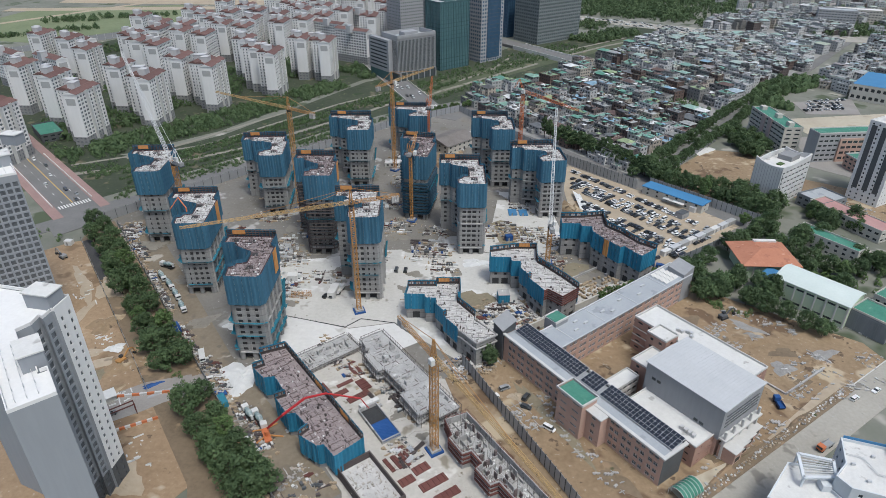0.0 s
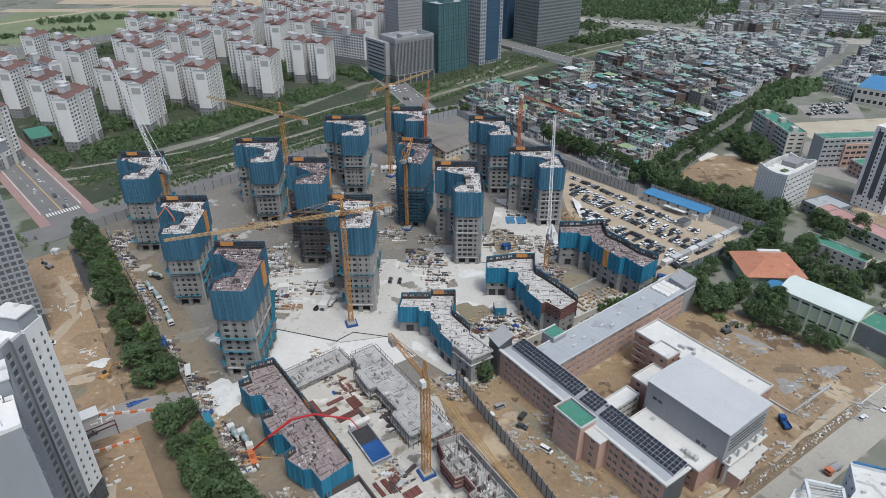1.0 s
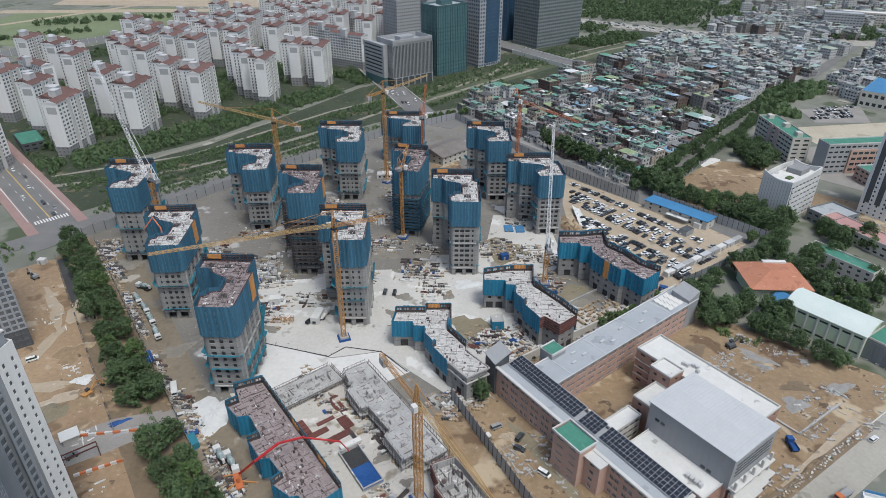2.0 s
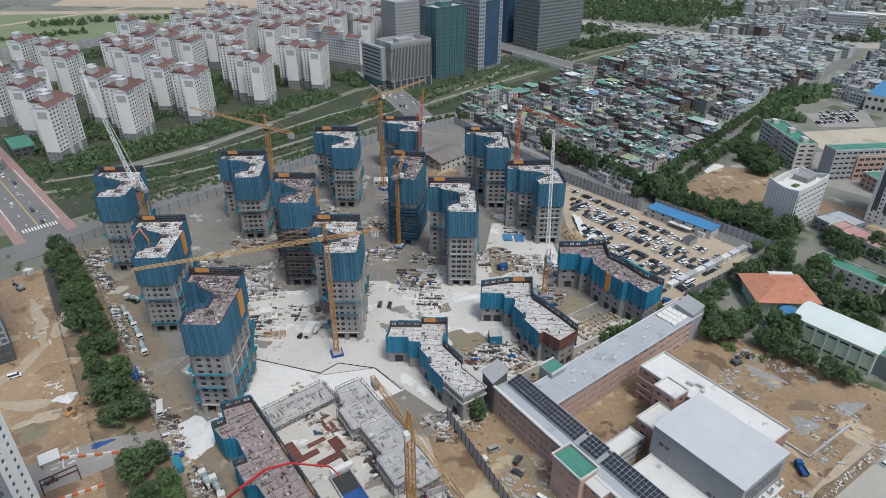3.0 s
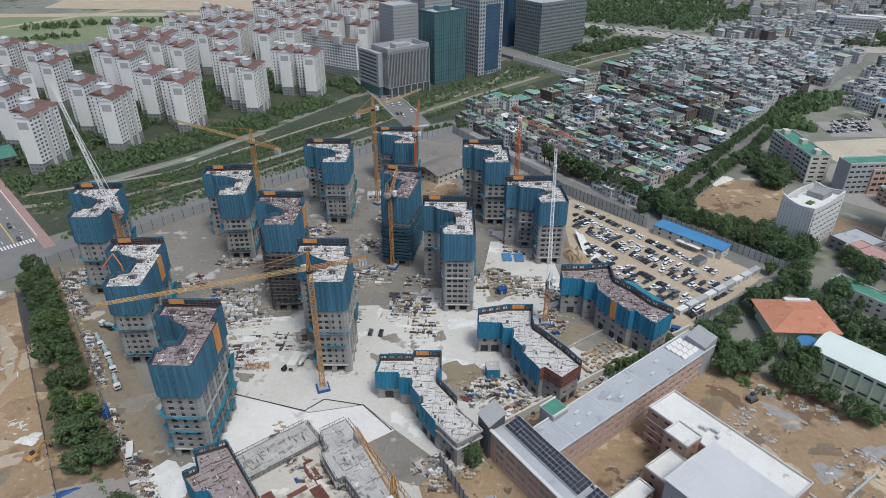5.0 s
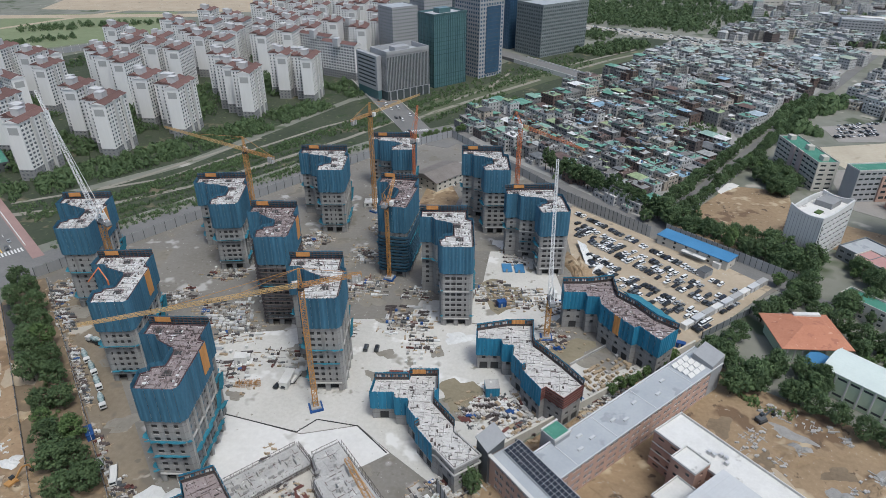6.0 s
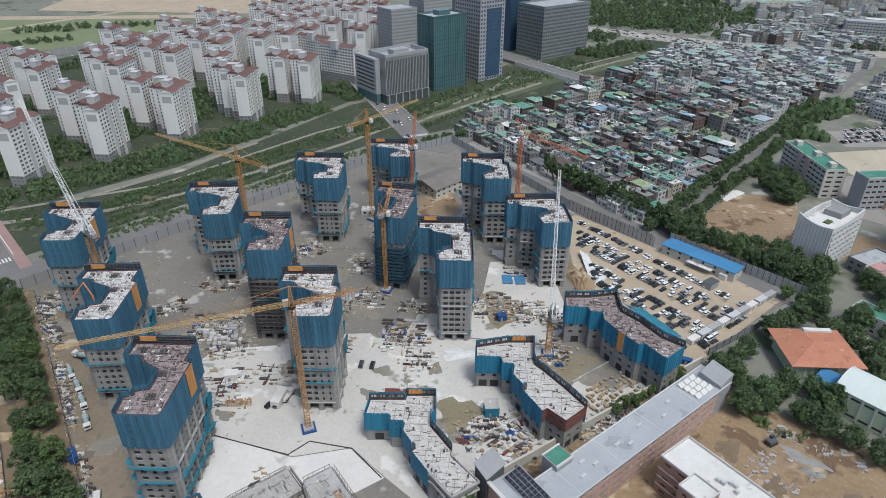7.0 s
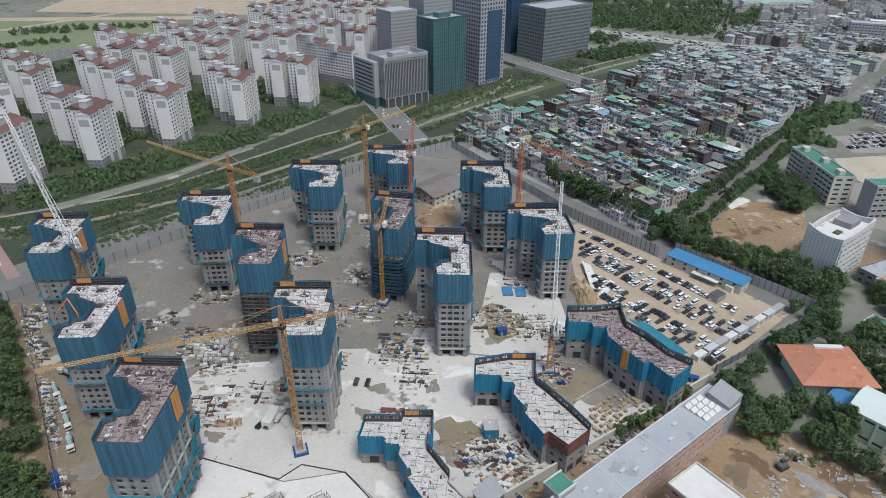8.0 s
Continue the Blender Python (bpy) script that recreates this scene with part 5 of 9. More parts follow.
sh = building("site_shed", 101.5, 389, -42.5, 41, 9.5, 5.6, M_BEIGE, M_BLUEROOF, "long beige site shed with bright blue roof", "shed", storey=2.8, bay=6, opening=1.6, parapet=0)
part("roof_sheet", Geo().box(-0.6, -0.8, 5.6, 41.6, 10.3, 6.0), M_BLUEROOF, sh, "blue sheet roof")
part("awning", Geo().box(16, -3.2, 3.0, 30, -0.1, 3.25), M_ROOFWHITE, sh, "white awning")
# white building with curved parapets
wb = building("white_office", 179, 373.3, 42, 36, 18, 24.5, M_OFFWHITE, M_ROOFWHITE, "white ribbed office building with sweeping curved parapets", "office building", storey=3.4, bay=4.0, opening=2.8, blind=(1, 2, 3), parapet=0, sill=1.1, head=2.3)


def swept_wall(length, z0, profile, thick):
    """A wall along x whose top follows profile(0..1)."""
    n = 14
    g = Geo()
    g.v = [(length * i / n, dy, z) for dy in (0, thick) for i in range(n + 1) for z in (z0, profile(i / n))]
    k = 2 * (n + 1)
    for i in range(n):
        a = 2 * i
        g.f += [(a, a + 2, a + 3, a + 1), (k + a + 2, k + a, k + a + 1, k + a + 3), (a + 1, a + 3, k + a + 3, k + a + 1)]
    g.f += [(0, 1, k + 1, k), (2 * n + 1, 2 * n, k + 2 * n, k + 2 * n + 1)]
    return g


part("curved_parapet", swept_wall(18, 24.4, lambda s: 27.2 + 2.4 * (1 - s) ** 2 - 1.2 * math.sin(math.pi * s), 1.0), M_OFFWHITE, wb, "white curved parapet", pose(0, 18, 0, 0, 0, -90))
part("curved_parapet", swept_wall(35.4, 24.4, lambda s: 26.2 + 3.0 * abs(s - 0.35) ** 1.3, 0.9), M_OFFWHITE, wb, "white curved parapet", pose(0.6, -0.03, 0))
part("curved_parapet", swept_wall(35, 24.4, lambda s: 26.8 + 1.2 * math.sin(math.pi * s), 0.8), M_OFFWHITE, wb, "white curved parapet", pose(0.6, 17.2, 0))
part("curved_parapet", swept_wall(16.2, 24.4, lambda s: 28.2 - 1.4 * math.sin(math.pi * s), 0.9), M_OFFWHITE, wb, "white curved parapet", pose(36, 0.9, 0, 0, 0, 90))
for i in range(11):
    # Flat dark strips put the shade between the wall's ribs into colour.
    part("groove", Geo().box(-0.05, 0.35 + 1.72 * i, 6.0, 0.0, 0.6 + 1.72 * i, 25.6), M_GREYCLAD, wb, "dark strip for the shade between ribs")
    if i < 10:
        part("arched_window", Geo().prism([(0.75 + 1.72 * i, 2.0), (1.75 + 1.72 * i, 2.0), (1.75 + 1.72 * i, 4.6), (1.25 + 1.72 * i, 5.2), (0.75 + 1.72 * i, 4.6)], -0.05, 0.06), M_GLASS, wb, "dark arched window", Matrix(((0, 0, 1, 0), (1, 0, 0, 0), (0, 1, 0, 0), (0, 0, 0, 1))))
part("slot_window", Geo().box(1.2, -0.1, 3, 1.9, 0.05, 22), M_GLASS, wb, "dark vertical slot window")
part("roof_house", Geo().box(20, 5, 24.5, 31, 14, 27.6), M_GREYBASE, wb, "grey lift house")
for i in range(8):
    part("pergola_beam", Geo().box(3, 15.2 - i * 0.001, 25.6, 3.3, 17.0, 25.9), M_OFFWHITE, wb, "white roof beam", pose(i * 3.8, 0, 0))
part("planter", Geo().box(9, 6, 24.5, 14, 9, 25.1), M_LEAF2, wb, "green roof planting")
fl = building("slab_flats", 233.5, 474.5, 96, 54, 14, 19.5, M_BEIGE, M_GREENROOF, "grey-white slab block with pink centre and green roof", "flats", storey=3.0, bay=4.6, opening=4.0, sill=1.0, head=2.3, rim=M_BEIGE)
for x0, x1 in ((19, 24), (29.5, 34)):
    part("centre_bay", Geo().box(x0, 14.02, 0, x1, 15.0, 20.6), M_PINKWALL, fl, "projecting pink centre bay")
for s, v in ((4, 5), (24, 4), (45, 6)):
    part("roof_house", Geo().box(s, v, 19.4, s + 5, v + 4, 22.4), M_BEIGE, fl, "beige stair house")
hl = building("school_hall", 237, 456, 11, 50, 12, 21.5, M_PALECLAD, M_GREENROOF, "grey panelled school hall with green roof beside a sand field", "school building", storey=3.5, bay=4, opening=3.0, rim=M_STONE, blind=(3,))
part("brick_front", Geo().box(17, -1.0, 0, 50, -0.02, 17.5), M_BRICK, hl, "brick front")
for i in range(7):
    for j in range(4):
        part("window", Geo().box(18.5 + i * 4.4, -1.08, 2.2 + j * 4.0, 21.8 + i * 4.4, -1.0, 3.9 + j * 4.0), M_GLASS, hl, "dark strip window")
building("school_hall", 258, 436, 11, 34, 14, 9.5, M_BRICK, M_GREENROOF, "low brick school block with green roof", "school building", bay=4, opening=2.6, rim=M_STONE)
building("blue_roof_hall", 370, 606, 52, 62, 36, 15, M_BEIGE, M_BLUEROOF, "large hall with blue sheet roof", "hall", storey=7, bay=5, opening=3.0, sill=2, head=5, parapet=0)
building("pink_roof_building", 199, 371, -61, 46, 13, 7.5, M_BEIGE, M_PINKROOF, "long low building with a pink roof", "building", bay=4, opening=2.4, parapet=0.6)
building("roof_frame_building", 196, 382, -61, 18, 22, 7.0, M_NETGREY, M_ROOFGREY, "low building with a blue steel roof frame", "building", bay=4, opening=2.4)
building("green_roof_building", 174, 331, -52, 35, 9.5, 8.5, M_BEIGE, M_GREENROOF, "long beige building with pale green roof", "building", bay=4, opening=1.8)
building("house", 218, 300, -52, 22, 14, 7.5, M_BEIGE, M_GREENROOF, "low house with green roof", "house")
building("house", 232, 322, -52, 16, 14, 7.5, M_BEIGE, M_ROOFGREY, "low house with grey roof", "house")
rt = building("apartment_tower", 233, 396, -56, 20, 26, 51, M_WHITE, M_ROOFWHITE, "tall white apartment tower with dark stripes", "apartment tower", storey=2.9, bay=3.2, opening=1.1, sill=1.0, head=2.2, group="tall finished towers")
for i in range(3):
    part("dark_stripe", Geo().box(-0.25, 3 + i * 8.0, 8.0, 0.0, 6.6 + i * 8.0, 49), M_DARKCLAD, rt, "dark vertical stripe")
    part("dark_stripe", Geo().box(2 + i * 6.4, -0.25, 8.0, 5.2 + i * 6.4, 0.0, 49), M_DARKCLAD, rt, "dark vertical stripe")
part("roof_house", Geo().box(5, 8, 51, 14, 17, 55), M_WHITE, rt, "white lift house")
# white house at the street's south side
sw = thing("white_flats", 110.9, 136.4, 0, "pale blue-white flats with roof terraces and a pergola", "flats")
M_FLATS = mat("pale blue-white render", (0.50, 0.525, 0.545), (0.60, 0.62, 0.635), 0.8, coarse=0.08, fine=0.8, streak=True)
for pts, h in (([(0, 0), (14.1, -3.9), (18.6, 17.1), (6.0, 20.4), (2.6, 9.6), (-2.6, 4.5)], 19.5), ([(-23, -0.4), (-13.4, -4.4), (-0.4, -0.3), (-2.9, 4.4), (2.2, 9.8), (0.8, 12.6), (-11.7, 13.7)], 14.0)):
    part("glazing", Geo().prism(inset(pts, 0.35), 0, h - 0.4), M_GLASS, sw, "dark window glass")
    for a, b, length, ang in edge_run(pts):
        cols = bays(length, 4.2, 1.2, 0.6)
        part("wall", wall_grid(a, b, 0, h, cols, storeys(0, h, 3.1, 1.0, 2.3) if cols else [], 0.3), M_FLATS, sw)
    part("roof", Geo().prism(inset(pts, 0.3), h - 0.4, h - 0.02), M_ROOFWHITE, sw, "pale coated roof")
    part("parapet", rim_band(inset(pts, -0.1), 0.4, h - 0.2, 1.2), M_FLATS, sw, "pale parapet")
part("rail_panel", Geo().beam((6.4, 20.2, 21.1), (18.2, 17.1, 21.1), 0.12, 1.0), M_BLUEROOF, sw, "blue glass railing")
part("rail_panel", Geo().beam((18.5, 16.6, 21.1), (16.6, 8.0, 21.1), 0.12, 1.0), M_BLUEROOF, sw, "blue glass railing")
for a, b in (((-9.1, 14.7), (0.8, 12.5)), ((-11.2, 5.1), (-1.2, 5.9)), ((-9.1, 14.7), (-11.2, 5.1)), ((0.8, 12.5), (-1.2, 5.9))):
    part("pergola_frame", Geo().beam((*a, 18.0), (*b, 18.0), 0.9, 0.7), M_FLATS, sw, "pale pergola frame")
for k in range(7):
    a, b = Vector((-9.3, 13.8)).lerp(Vector((-11.0, 6.0)), k / 6), Vector((0.5, 11.6)).lerp(Vector((-1.0, 6.8)), k / 6)
    part("pergola_beam", Geo().beam((*a, 18.0), (*b, 18.0), 0.25, 0.3), M_OFFWHITE, sw, "pale pergola beam")
for x, y in ((-9.1, 14.5), (0.6, 12.4), (-11.0, 5.2), (-1.3, 6.0)):
    part("pergola_post", Geo().box(x - 0.3, y - 0.3, 13.9, x + 0.3, y + 0.3, 17.7), M_FLATS, sw)
part("stair_house", Geo().box(-5.5, 3.5, 13.9, -2.9, 7.0, 16.4), M_FLATS, sw, "pale stair house")
for a, b in (((4.0, 14.0), (9.0, 12.5)), ((9.0, 12.5), (10.5, 6.0)), ((10.5, 6.0), (14.5, 5.0))):
    part("roof_rail", Geo().beam((*a, 20.3), (*b, 20.3), 0.12).beam((*a, 19.8), (*b, 19.8), 0.1), M_ALU, sw, "thin pale roof railing")
for x, y in ((4.5, 9.5), (6.0, 3.0), (12.0, 13.0)):
    part("roof_unit", Geo().box(x, y, 19.45, x + 1.1, y + 0.7, 20.4), M_ALU, sw, "grey roof air unit")

# ---- finished apartment blocks beyond the river ----
M_LIFT = mat("pale grey lift house render", (0.40, 0.395, 0.395), (0.48, 0.475, 0.475), 0.85, coarse=0.2, fine=1.0, streak=True)


def apartment_template(w, d, h, label, second=2, seed=0):
    """A slab block: plain gable to the front, window grids on the long sides, tiled roof and lift house; a second unit steps back to the left."""
    th = thing("apartment_block", 0, 0, 0, label, "apartment block", "white apartment blocks")
    units = [(0.0, 0.0, w, d, h)] + ([(-w * 0.97, d * 0.38, w * 0.95, d * 0.8, h - 0.4), (-w * 1.95, d * 0.72, w * 0.95, d * 0.75, h - 2.9)][:second])
    for n, (x0, y0, ww, dd, hh) in enumerate(units):
        pts = [(x0, y0), (x0 + ww, y0), (x0 + ww, y0 + dd), (x0, y0 + dd)]
        part("glazing", Geo().prism(inset(pts, 0.7), 0, hh - 0.5), M_APTGLASS, th, "grey window glass")
        walls = Geo()
        for i, (a, b, length, ang) in enumerate(edge_run(pts)):
            if i == 0 and n == 0:
                g = wall_grid(a, b, 8.2, hh, [], [])
                g.add([(x0 - 0.4, y0 - 0.1, hh), (x0 + ww + 0.4, y0 - 0.1, hh), (x0 + ww / 2, y0 - 0.1, hh + 2.1), (x0 - 0.4, y0 - 0.5, hh), (x0 + ww + 0.4, y0 - 0.5, hh), (x0 + ww / 2, y0 - 0.5, hh + 2.1)], [(3, 4, 5), (0, 1, 4, 3)])
                part("gable_wall", g, M_WHITE, th, "plain white gable wall")
            else:
                cols = bays(length, 3.6 if i % 2 else 2.7, 2.9 if i % 2 else 1.3, 0.5)
                if n and i == 1:
                    cols = []
                w_ = wall_grid(a, b, 8.2, hh, cols, storeys(8.2, hh - 1.2, 2.85, 0.65, 2.4) if cols else [], 0.6)
                walls.add(w_.v, w_.f)
        part("wall", walls, M_WHITE, th)
        g = Geo()
        for a, b, length, ang in edge_run(inset(pts, -0.08)):
            w_ = wall_grid(a, b, 0.0, 8.2, bays(length, 2.9, 1.7, 0.5), [(0.9, 2.3), (3.6, 5.0), (6.3, 7.6)] if length > 3.9 else [], 0.5)
            g.add(w_.v, w_.f)
        part("plinth", g, M_GREYBASE, th, "grey stone plinth of three storeys")
        for s in (dd * 0.36, dd * 0.68):
            part("stair_bay", Geo().box(x0 + ww, y0 + s, 0, x0 + ww + 0.9, y0 + s + 2.6, hh + 0.3), M_WHITE if n else M_STONE, th, "projecting grey bay") if n == 0 else None
        r = 2.2
        part("roof", Geo().add([(x0 - 0.5, y0 - 0.4, hh), (x0 + ww + 0.5, y0 - 0.4, hh), (x0 + ww + 0.5, y0 + dd + 0.4, hh), (x0 - 0.5, y0 + dd + 0.4, hh), (x0 + ww / 2, y0 - 0.4, hh + r), (x0 + ww / 2, y0 + dd + 0.4, hh + r)],
             [(0, 1, 4), (1, 2, 5, 4), (2, 3, 5), (3, 0, 4, 5), (3, 2, 1, 0)]), M_ROOFRED, th, "red-brown tiled roof")
        part("lift_house", Geo().box(x0 - 3.5 if n == 0 else x0 + 1, y0 + dd * 0.42, hh - 3, x0 + 2.6 if n == 0 else x0 + 6, y0 + dd * 0.42 + 7, hh + 5.0).box(x0 - 3.7 if n == 0 else x0 + 0.8, y0 + dd * 0.42 - 0.2, hh + 5.0, x0 + 2.8 if n == 0 else x0 + 6.2, y0 + dd * 0.42 + 7.2, hh + 5.4), M_LIFT, th, "grey lift house")
    part("gable_patch", Geo().box(w * 0.16, -0.06, h - 8.2, w * 0.84, 0.0, h - 3.2), M_PATCH, th, "grey painted patch")
    return th


def far_apartment(w, d, h):
    """A distant two-unit slab block with fewer parts."""
    th = thing("apartment_block", 0, 0, 0, "distant white apartment block with a red-brown roof", "apartment block", "white apartment blocks")
    wall, glass, roof, lift = Geo(), Geo(), Geo(), Geo()
    for n, (x0, y0, ww, dd, hh) in enumerate(((0.0, 0.0, w, d, h), (-w * 0.97, d * 0.38, w * 0.95, d * 0.8, h - 0.4))):
        pts = [(x0, y0), (x0 + ww, y0), (x0 + ww, y0 + dd), (x0, y0 + dd)]
        glass.prism(inset(pts, 0.7), 0, hh - 0.5)
        for i, (a, b, length, ang) in enumerate(edge_run(pts)):
            cols = [] if i == 0 and n == 0 or i == 2 else bays(length, 2.9, 2.2 if i % 2 else 1.3, 0.5)
            q = wall_grid(a, b, 0, hh, cols, storeys(0, hh - 1.2, 2.85, 0.75, 2.35) if cols else [], 0.5)
            wall.add(q.v, q.f)
        roof.add([(x0 - 0.5, y0 - 0.4, hh), (x0 + ww + 0.5, y0 - 0.4, hh), (x0 + ww + 0.5, y0 + dd + 0.4, hh), (x0 - 0.5, y0 + dd + 0.4, hh), (x0 + ww / 2, y0 - 0.4, hh + 2.2), (x0 + ww / 2, y0 + dd + 0.4, hh + 2.2)],
                 [(0, 1, 4), (1, 2, 5, 4), (2, 3, 5), (3, 0, 4, 5), (3, 2, 1, 0)])
        lift.box(x0 + 1, y0 + dd * 0.42, hh - 2, x0 + 6, y0 + dd * 0.42 + 7, hh + 5.2)
    part("wall", wall, M_WHITE, th)
    part("glazing", glass, M_APTGLASS, th, "grey window glass")
    part("roof", roof, M_ROOFRED, th, "red-brown tiled roof")
    part("lift_house", lift, M_LIFT, th, "grey lift house")
    part("gable_patch", Geo().box(w * 0.16, -0.06, h - 8.2, w * 0.84, 0.0, h - 3.2), M_PATCH, th, "grey painted patch")
    return th


AP_A = apartment_template(10.5, 32.0, 41.0, "white apartment block with red-brown roof beyond the river")
AP_B = apartment_template(11.0, 28.0, 41.0, "white apartment block with stepped units and red roof", second=1)
AP_C = apartment_template(11.0, 46.0, 36.0, "long white apartment slab with red roof", second=0)
AP_D = far_apartment(11.0, 30.0, 41.0)
first = {}
APTS = [  # x, y of the gable's right corner, turn, which
    (-340, 392, 0, 0), (-306, 440, 0, 0), (-272, 484, 2, 0), (-240, 531, 0, 0), (-201, 581, 0, 0), (-163, 637, -1, 0),
    (-354, 484, 0, 1), (-316, 520, 0, 1), (-278, 556, 0, 1), (-222, 602, 0, 1), (-190, 650, 0, 1), (-246, 640, 0, 1),
    (-440, 470, 0, 1), (-402, 514, 0, 1), (-382, 582, 0, 1), (-351, 625, 0, 1), (-330, 677, 0, 1), (-300, 720, 0, 1), (-278, 755, 0, 1), (-255, 790, 0, 1), (-235, 825, 0, 1), (-216, 858, 0, 1), (-178, 905, 0, 1),
    (-426, 625, 0, 1), (-374, 720, 0, 1), (-347, 780, 0, 1), (-318, 850, 0, 1), (-290, 900, 0, 1), (-262, 950, 0, 1), (-470, 646, 0, 1), (-418, 760, 0, 1), (-376, 810, 0, 1), (-360, 880, 0, 1), (-225, 940, 0, 1),
    (-395, 572, 58, 2), (-450, 590, 58, 2), (-418, 660, 58, 2), (-136, 730, 62, 2), (-172, 770, 60, 2), (-150, 850, 60, 2),
]
ar = random.Random(19)
HOOD = [(-390, 590), (-330, 600), (-240, 690), (-120, 800), (-150, 1010), (-300, 1060), (-320, 880), (-370, 720)]
for i in range(900):
    x, y = ar.uniform(-520, -120), ar.uniform(560, 1060)
    if len(APTS) < 70 and in_outline(HOOD, x, y) and all(abs(x - q[0]) + 0.75 * abs(y - q[1]) > 33 for q in APTS):
        APTS.append((x, y, ar.choice((0, 0, -2, 2)), 3))
for x, y, rz, k in APTS:
    src = (AP_A, AP_B, AP_C, AP_D)[k]
    wd = (10.5, 11.0, 11.0, 11.0)[k]
    c, s = math.cos(radians(rz)), math.sin(radians(rz))
    m = pose(x - wd * c, y - wd * s, 0, 0, 0, rz)
    if k in first:
        copy_thing(src, m)
    else:
        src.matrix_basis, first[k] = m, True

# ---- office towers ----
def office(x, y, rz, lx, ly, h, frame, glass, label, bay, storey, fin=0.35, podium=0.0, far_side=False):
    """A glass tower with fins and floor bands; x, y is its near corner, its sides run along rz and rz + 90."""
    th = thing("office_tower", x, y, rz, label, "office tower", "office towers")
    part("glass_body", Geo().box(0.4, 0.4, 0, lx - 0.4, ly - 0.4, h), glass, th, "glass body")
    n = round((h - podium) / storey)
    for i in range(n + 1):
        z = podium + (h - podium) * i / n
        part("floor_band", Geo().box(0.1, 0.1, z - 0.3, lx - 0.1, ly - 0.1, z + 0.3), frame, th)
    for side, length in ((0, lx), (1, ly)):
        m = max(2, round(length / bay))
        me = mesh_of("fin", Geo().box(-fin / 2, -0.25, podium, fin / 2, 0.3, h + 0.6), frame)
        for j in range(m + 1):
            s = length * j / m
            part("fin", me, None, th, "", pose(s, 0.1, 0) if side == 0 else pose(0.1, s, 0, 0, 0, -90))
            if far_side:
                part("fin", me, None, th, "", pose(s, ly - 0.1, 0, 0, 0, 180) if side == 0 else pose(lx - 0.1, s, 0, 0, 0, 90))
    part("roof", Geo().box(0.6, 0.6, h + 0.31, lx - 0.6, ly - 0.6, h + 0.5), M_ROOFGREY, th, "grey roof")
    for x0, y0, x1, y1 in ((0, 0, lx, 0.6), (0, ly - 0.6, lx, ly), (0, 0.6, 0.6, ly - 0.6), (lx - 0.6, 0.6, lx, ly - 0.6)):
        part("parapet", Geo().box(x0, y0, h + 0.31, x1, y1, h + 2.2), frame, th)
    part("roof_house", Geo().box(lx * 0.35, ly * 0.4, h + 0.5, lx * 0.7, ly * 0.75, h + 5.0), frame, th, "roof plant room")
    return th


M_GREENCLAD = mat("grey-green glass and panel wall", (0.15, 0.17, 0.172), (0.20, 0.222, 0.225), 0.3, coarse=0.1, fine=0.5)
o1 = office(-96, 650, 42, 48, 29, 41, M_PALECLAD, M_GREYGLASS, "pale stone office block with vertical fins and colonnade", 1.7, 32.0, 0.45, 9.0)
part("wing", Geo().box(-5.5, 9, 9, -0.5, 46, 41), M_PALECLAD, o1, "pale stone wing with slit windows")
part("wing_glass", Geo().box(-4.9, 9.3, 0, -0.9, 45.5, 9), M_TEAL, o1, "glazed wing base")
for i in range(8):
    part("slit_window", Geo().box(-5.6, 12, 12.5 + 3.6 * i, -5.5, 43, 13.7 + 3.6 * i), M_GLASS, o1, "long dark slit window")
for i in range(7):
    part("column", Geo().box(2 + i * 7.5, -1.2, 0, 3 + i * 7.5, -0.2, 9), M_PALECLAD, o1, "tall pale column")
for x0, y0, x1, y1 in ((0, 0, 48, 1.2), (0, 27.8, 48, 29), (0, 1.2, 1.2, 27.8), (46.8, 1.2, 48, 27.8)):
    part("roof_rim", Geo().box(x0, y0, 41.2, x1, y1, 46.0), M_PALECLAD, o1, "high pale roof rim")
office(-57, 700, 44, 42, 26, 69, M_TEAL, M_TEAL, "teal glass office tower", 2.4, 4.0, 0.22)
o3 = building("office_tower", -14, 741, 44, 34, 40, 84, M_PALECLAD, M_ROOFGREY, "pale stone office tower with a navy glass front", "office tower", storey=4.0, bay=3.4, opening=2.2, sill=1.0, head=3.1, parapet=2.0, glass=M_NAVY, group="office towers")
part("glass_front", Geo().box(9, -0.6, 4, 29, -0.3, 72), M_NAVY, o3, "navy glass front")
for i in range(18):
    part("floor_line", Geo().box(9, -0.68, 5 + 4 * i, 29, -0.61, 5.2 + 4 * i), M_GREYGLASS, o3)
building("office_tower", 56, 846, 42, 78, 44, 58, M_GREENCLAD, M_ROOFGREY, "grey-green glass office block", "office tower", storey=4.0, bay=3.6, opening=2.9, sill=0.9, head=3.2, parapet=2.0, glass=M_GREYGLASS, group="office towers")
building("office_tower", 18, 890, 42, 30, 40, 78, M_NAVY, M_ROOFGREY, "slender office tower with navy glass", "office tower", storey=4.0, bay=3.4, opening=2.6, sill=0.9, head=3.2, glass=M_NAVY, group="office towers")
building("office_tower", -112, 790, 42, 34, 30, 62, M_PALECLAD, M_ROOFGREY, "grey office tower with square windows", "office tower", storey=3.6, bay=3.0, opening=1.5, glass=M_GREYGLASS, group="office towers")
building("office_tower", -80, 822, 42, 40, 30, 76, M_PALECLAD, M_ROOFGREY, "tall pale grey office tower", "office tower", storey=3.6, bay=2.8, opening=1.4, glass=M_GREYGLASS, group="office towers")
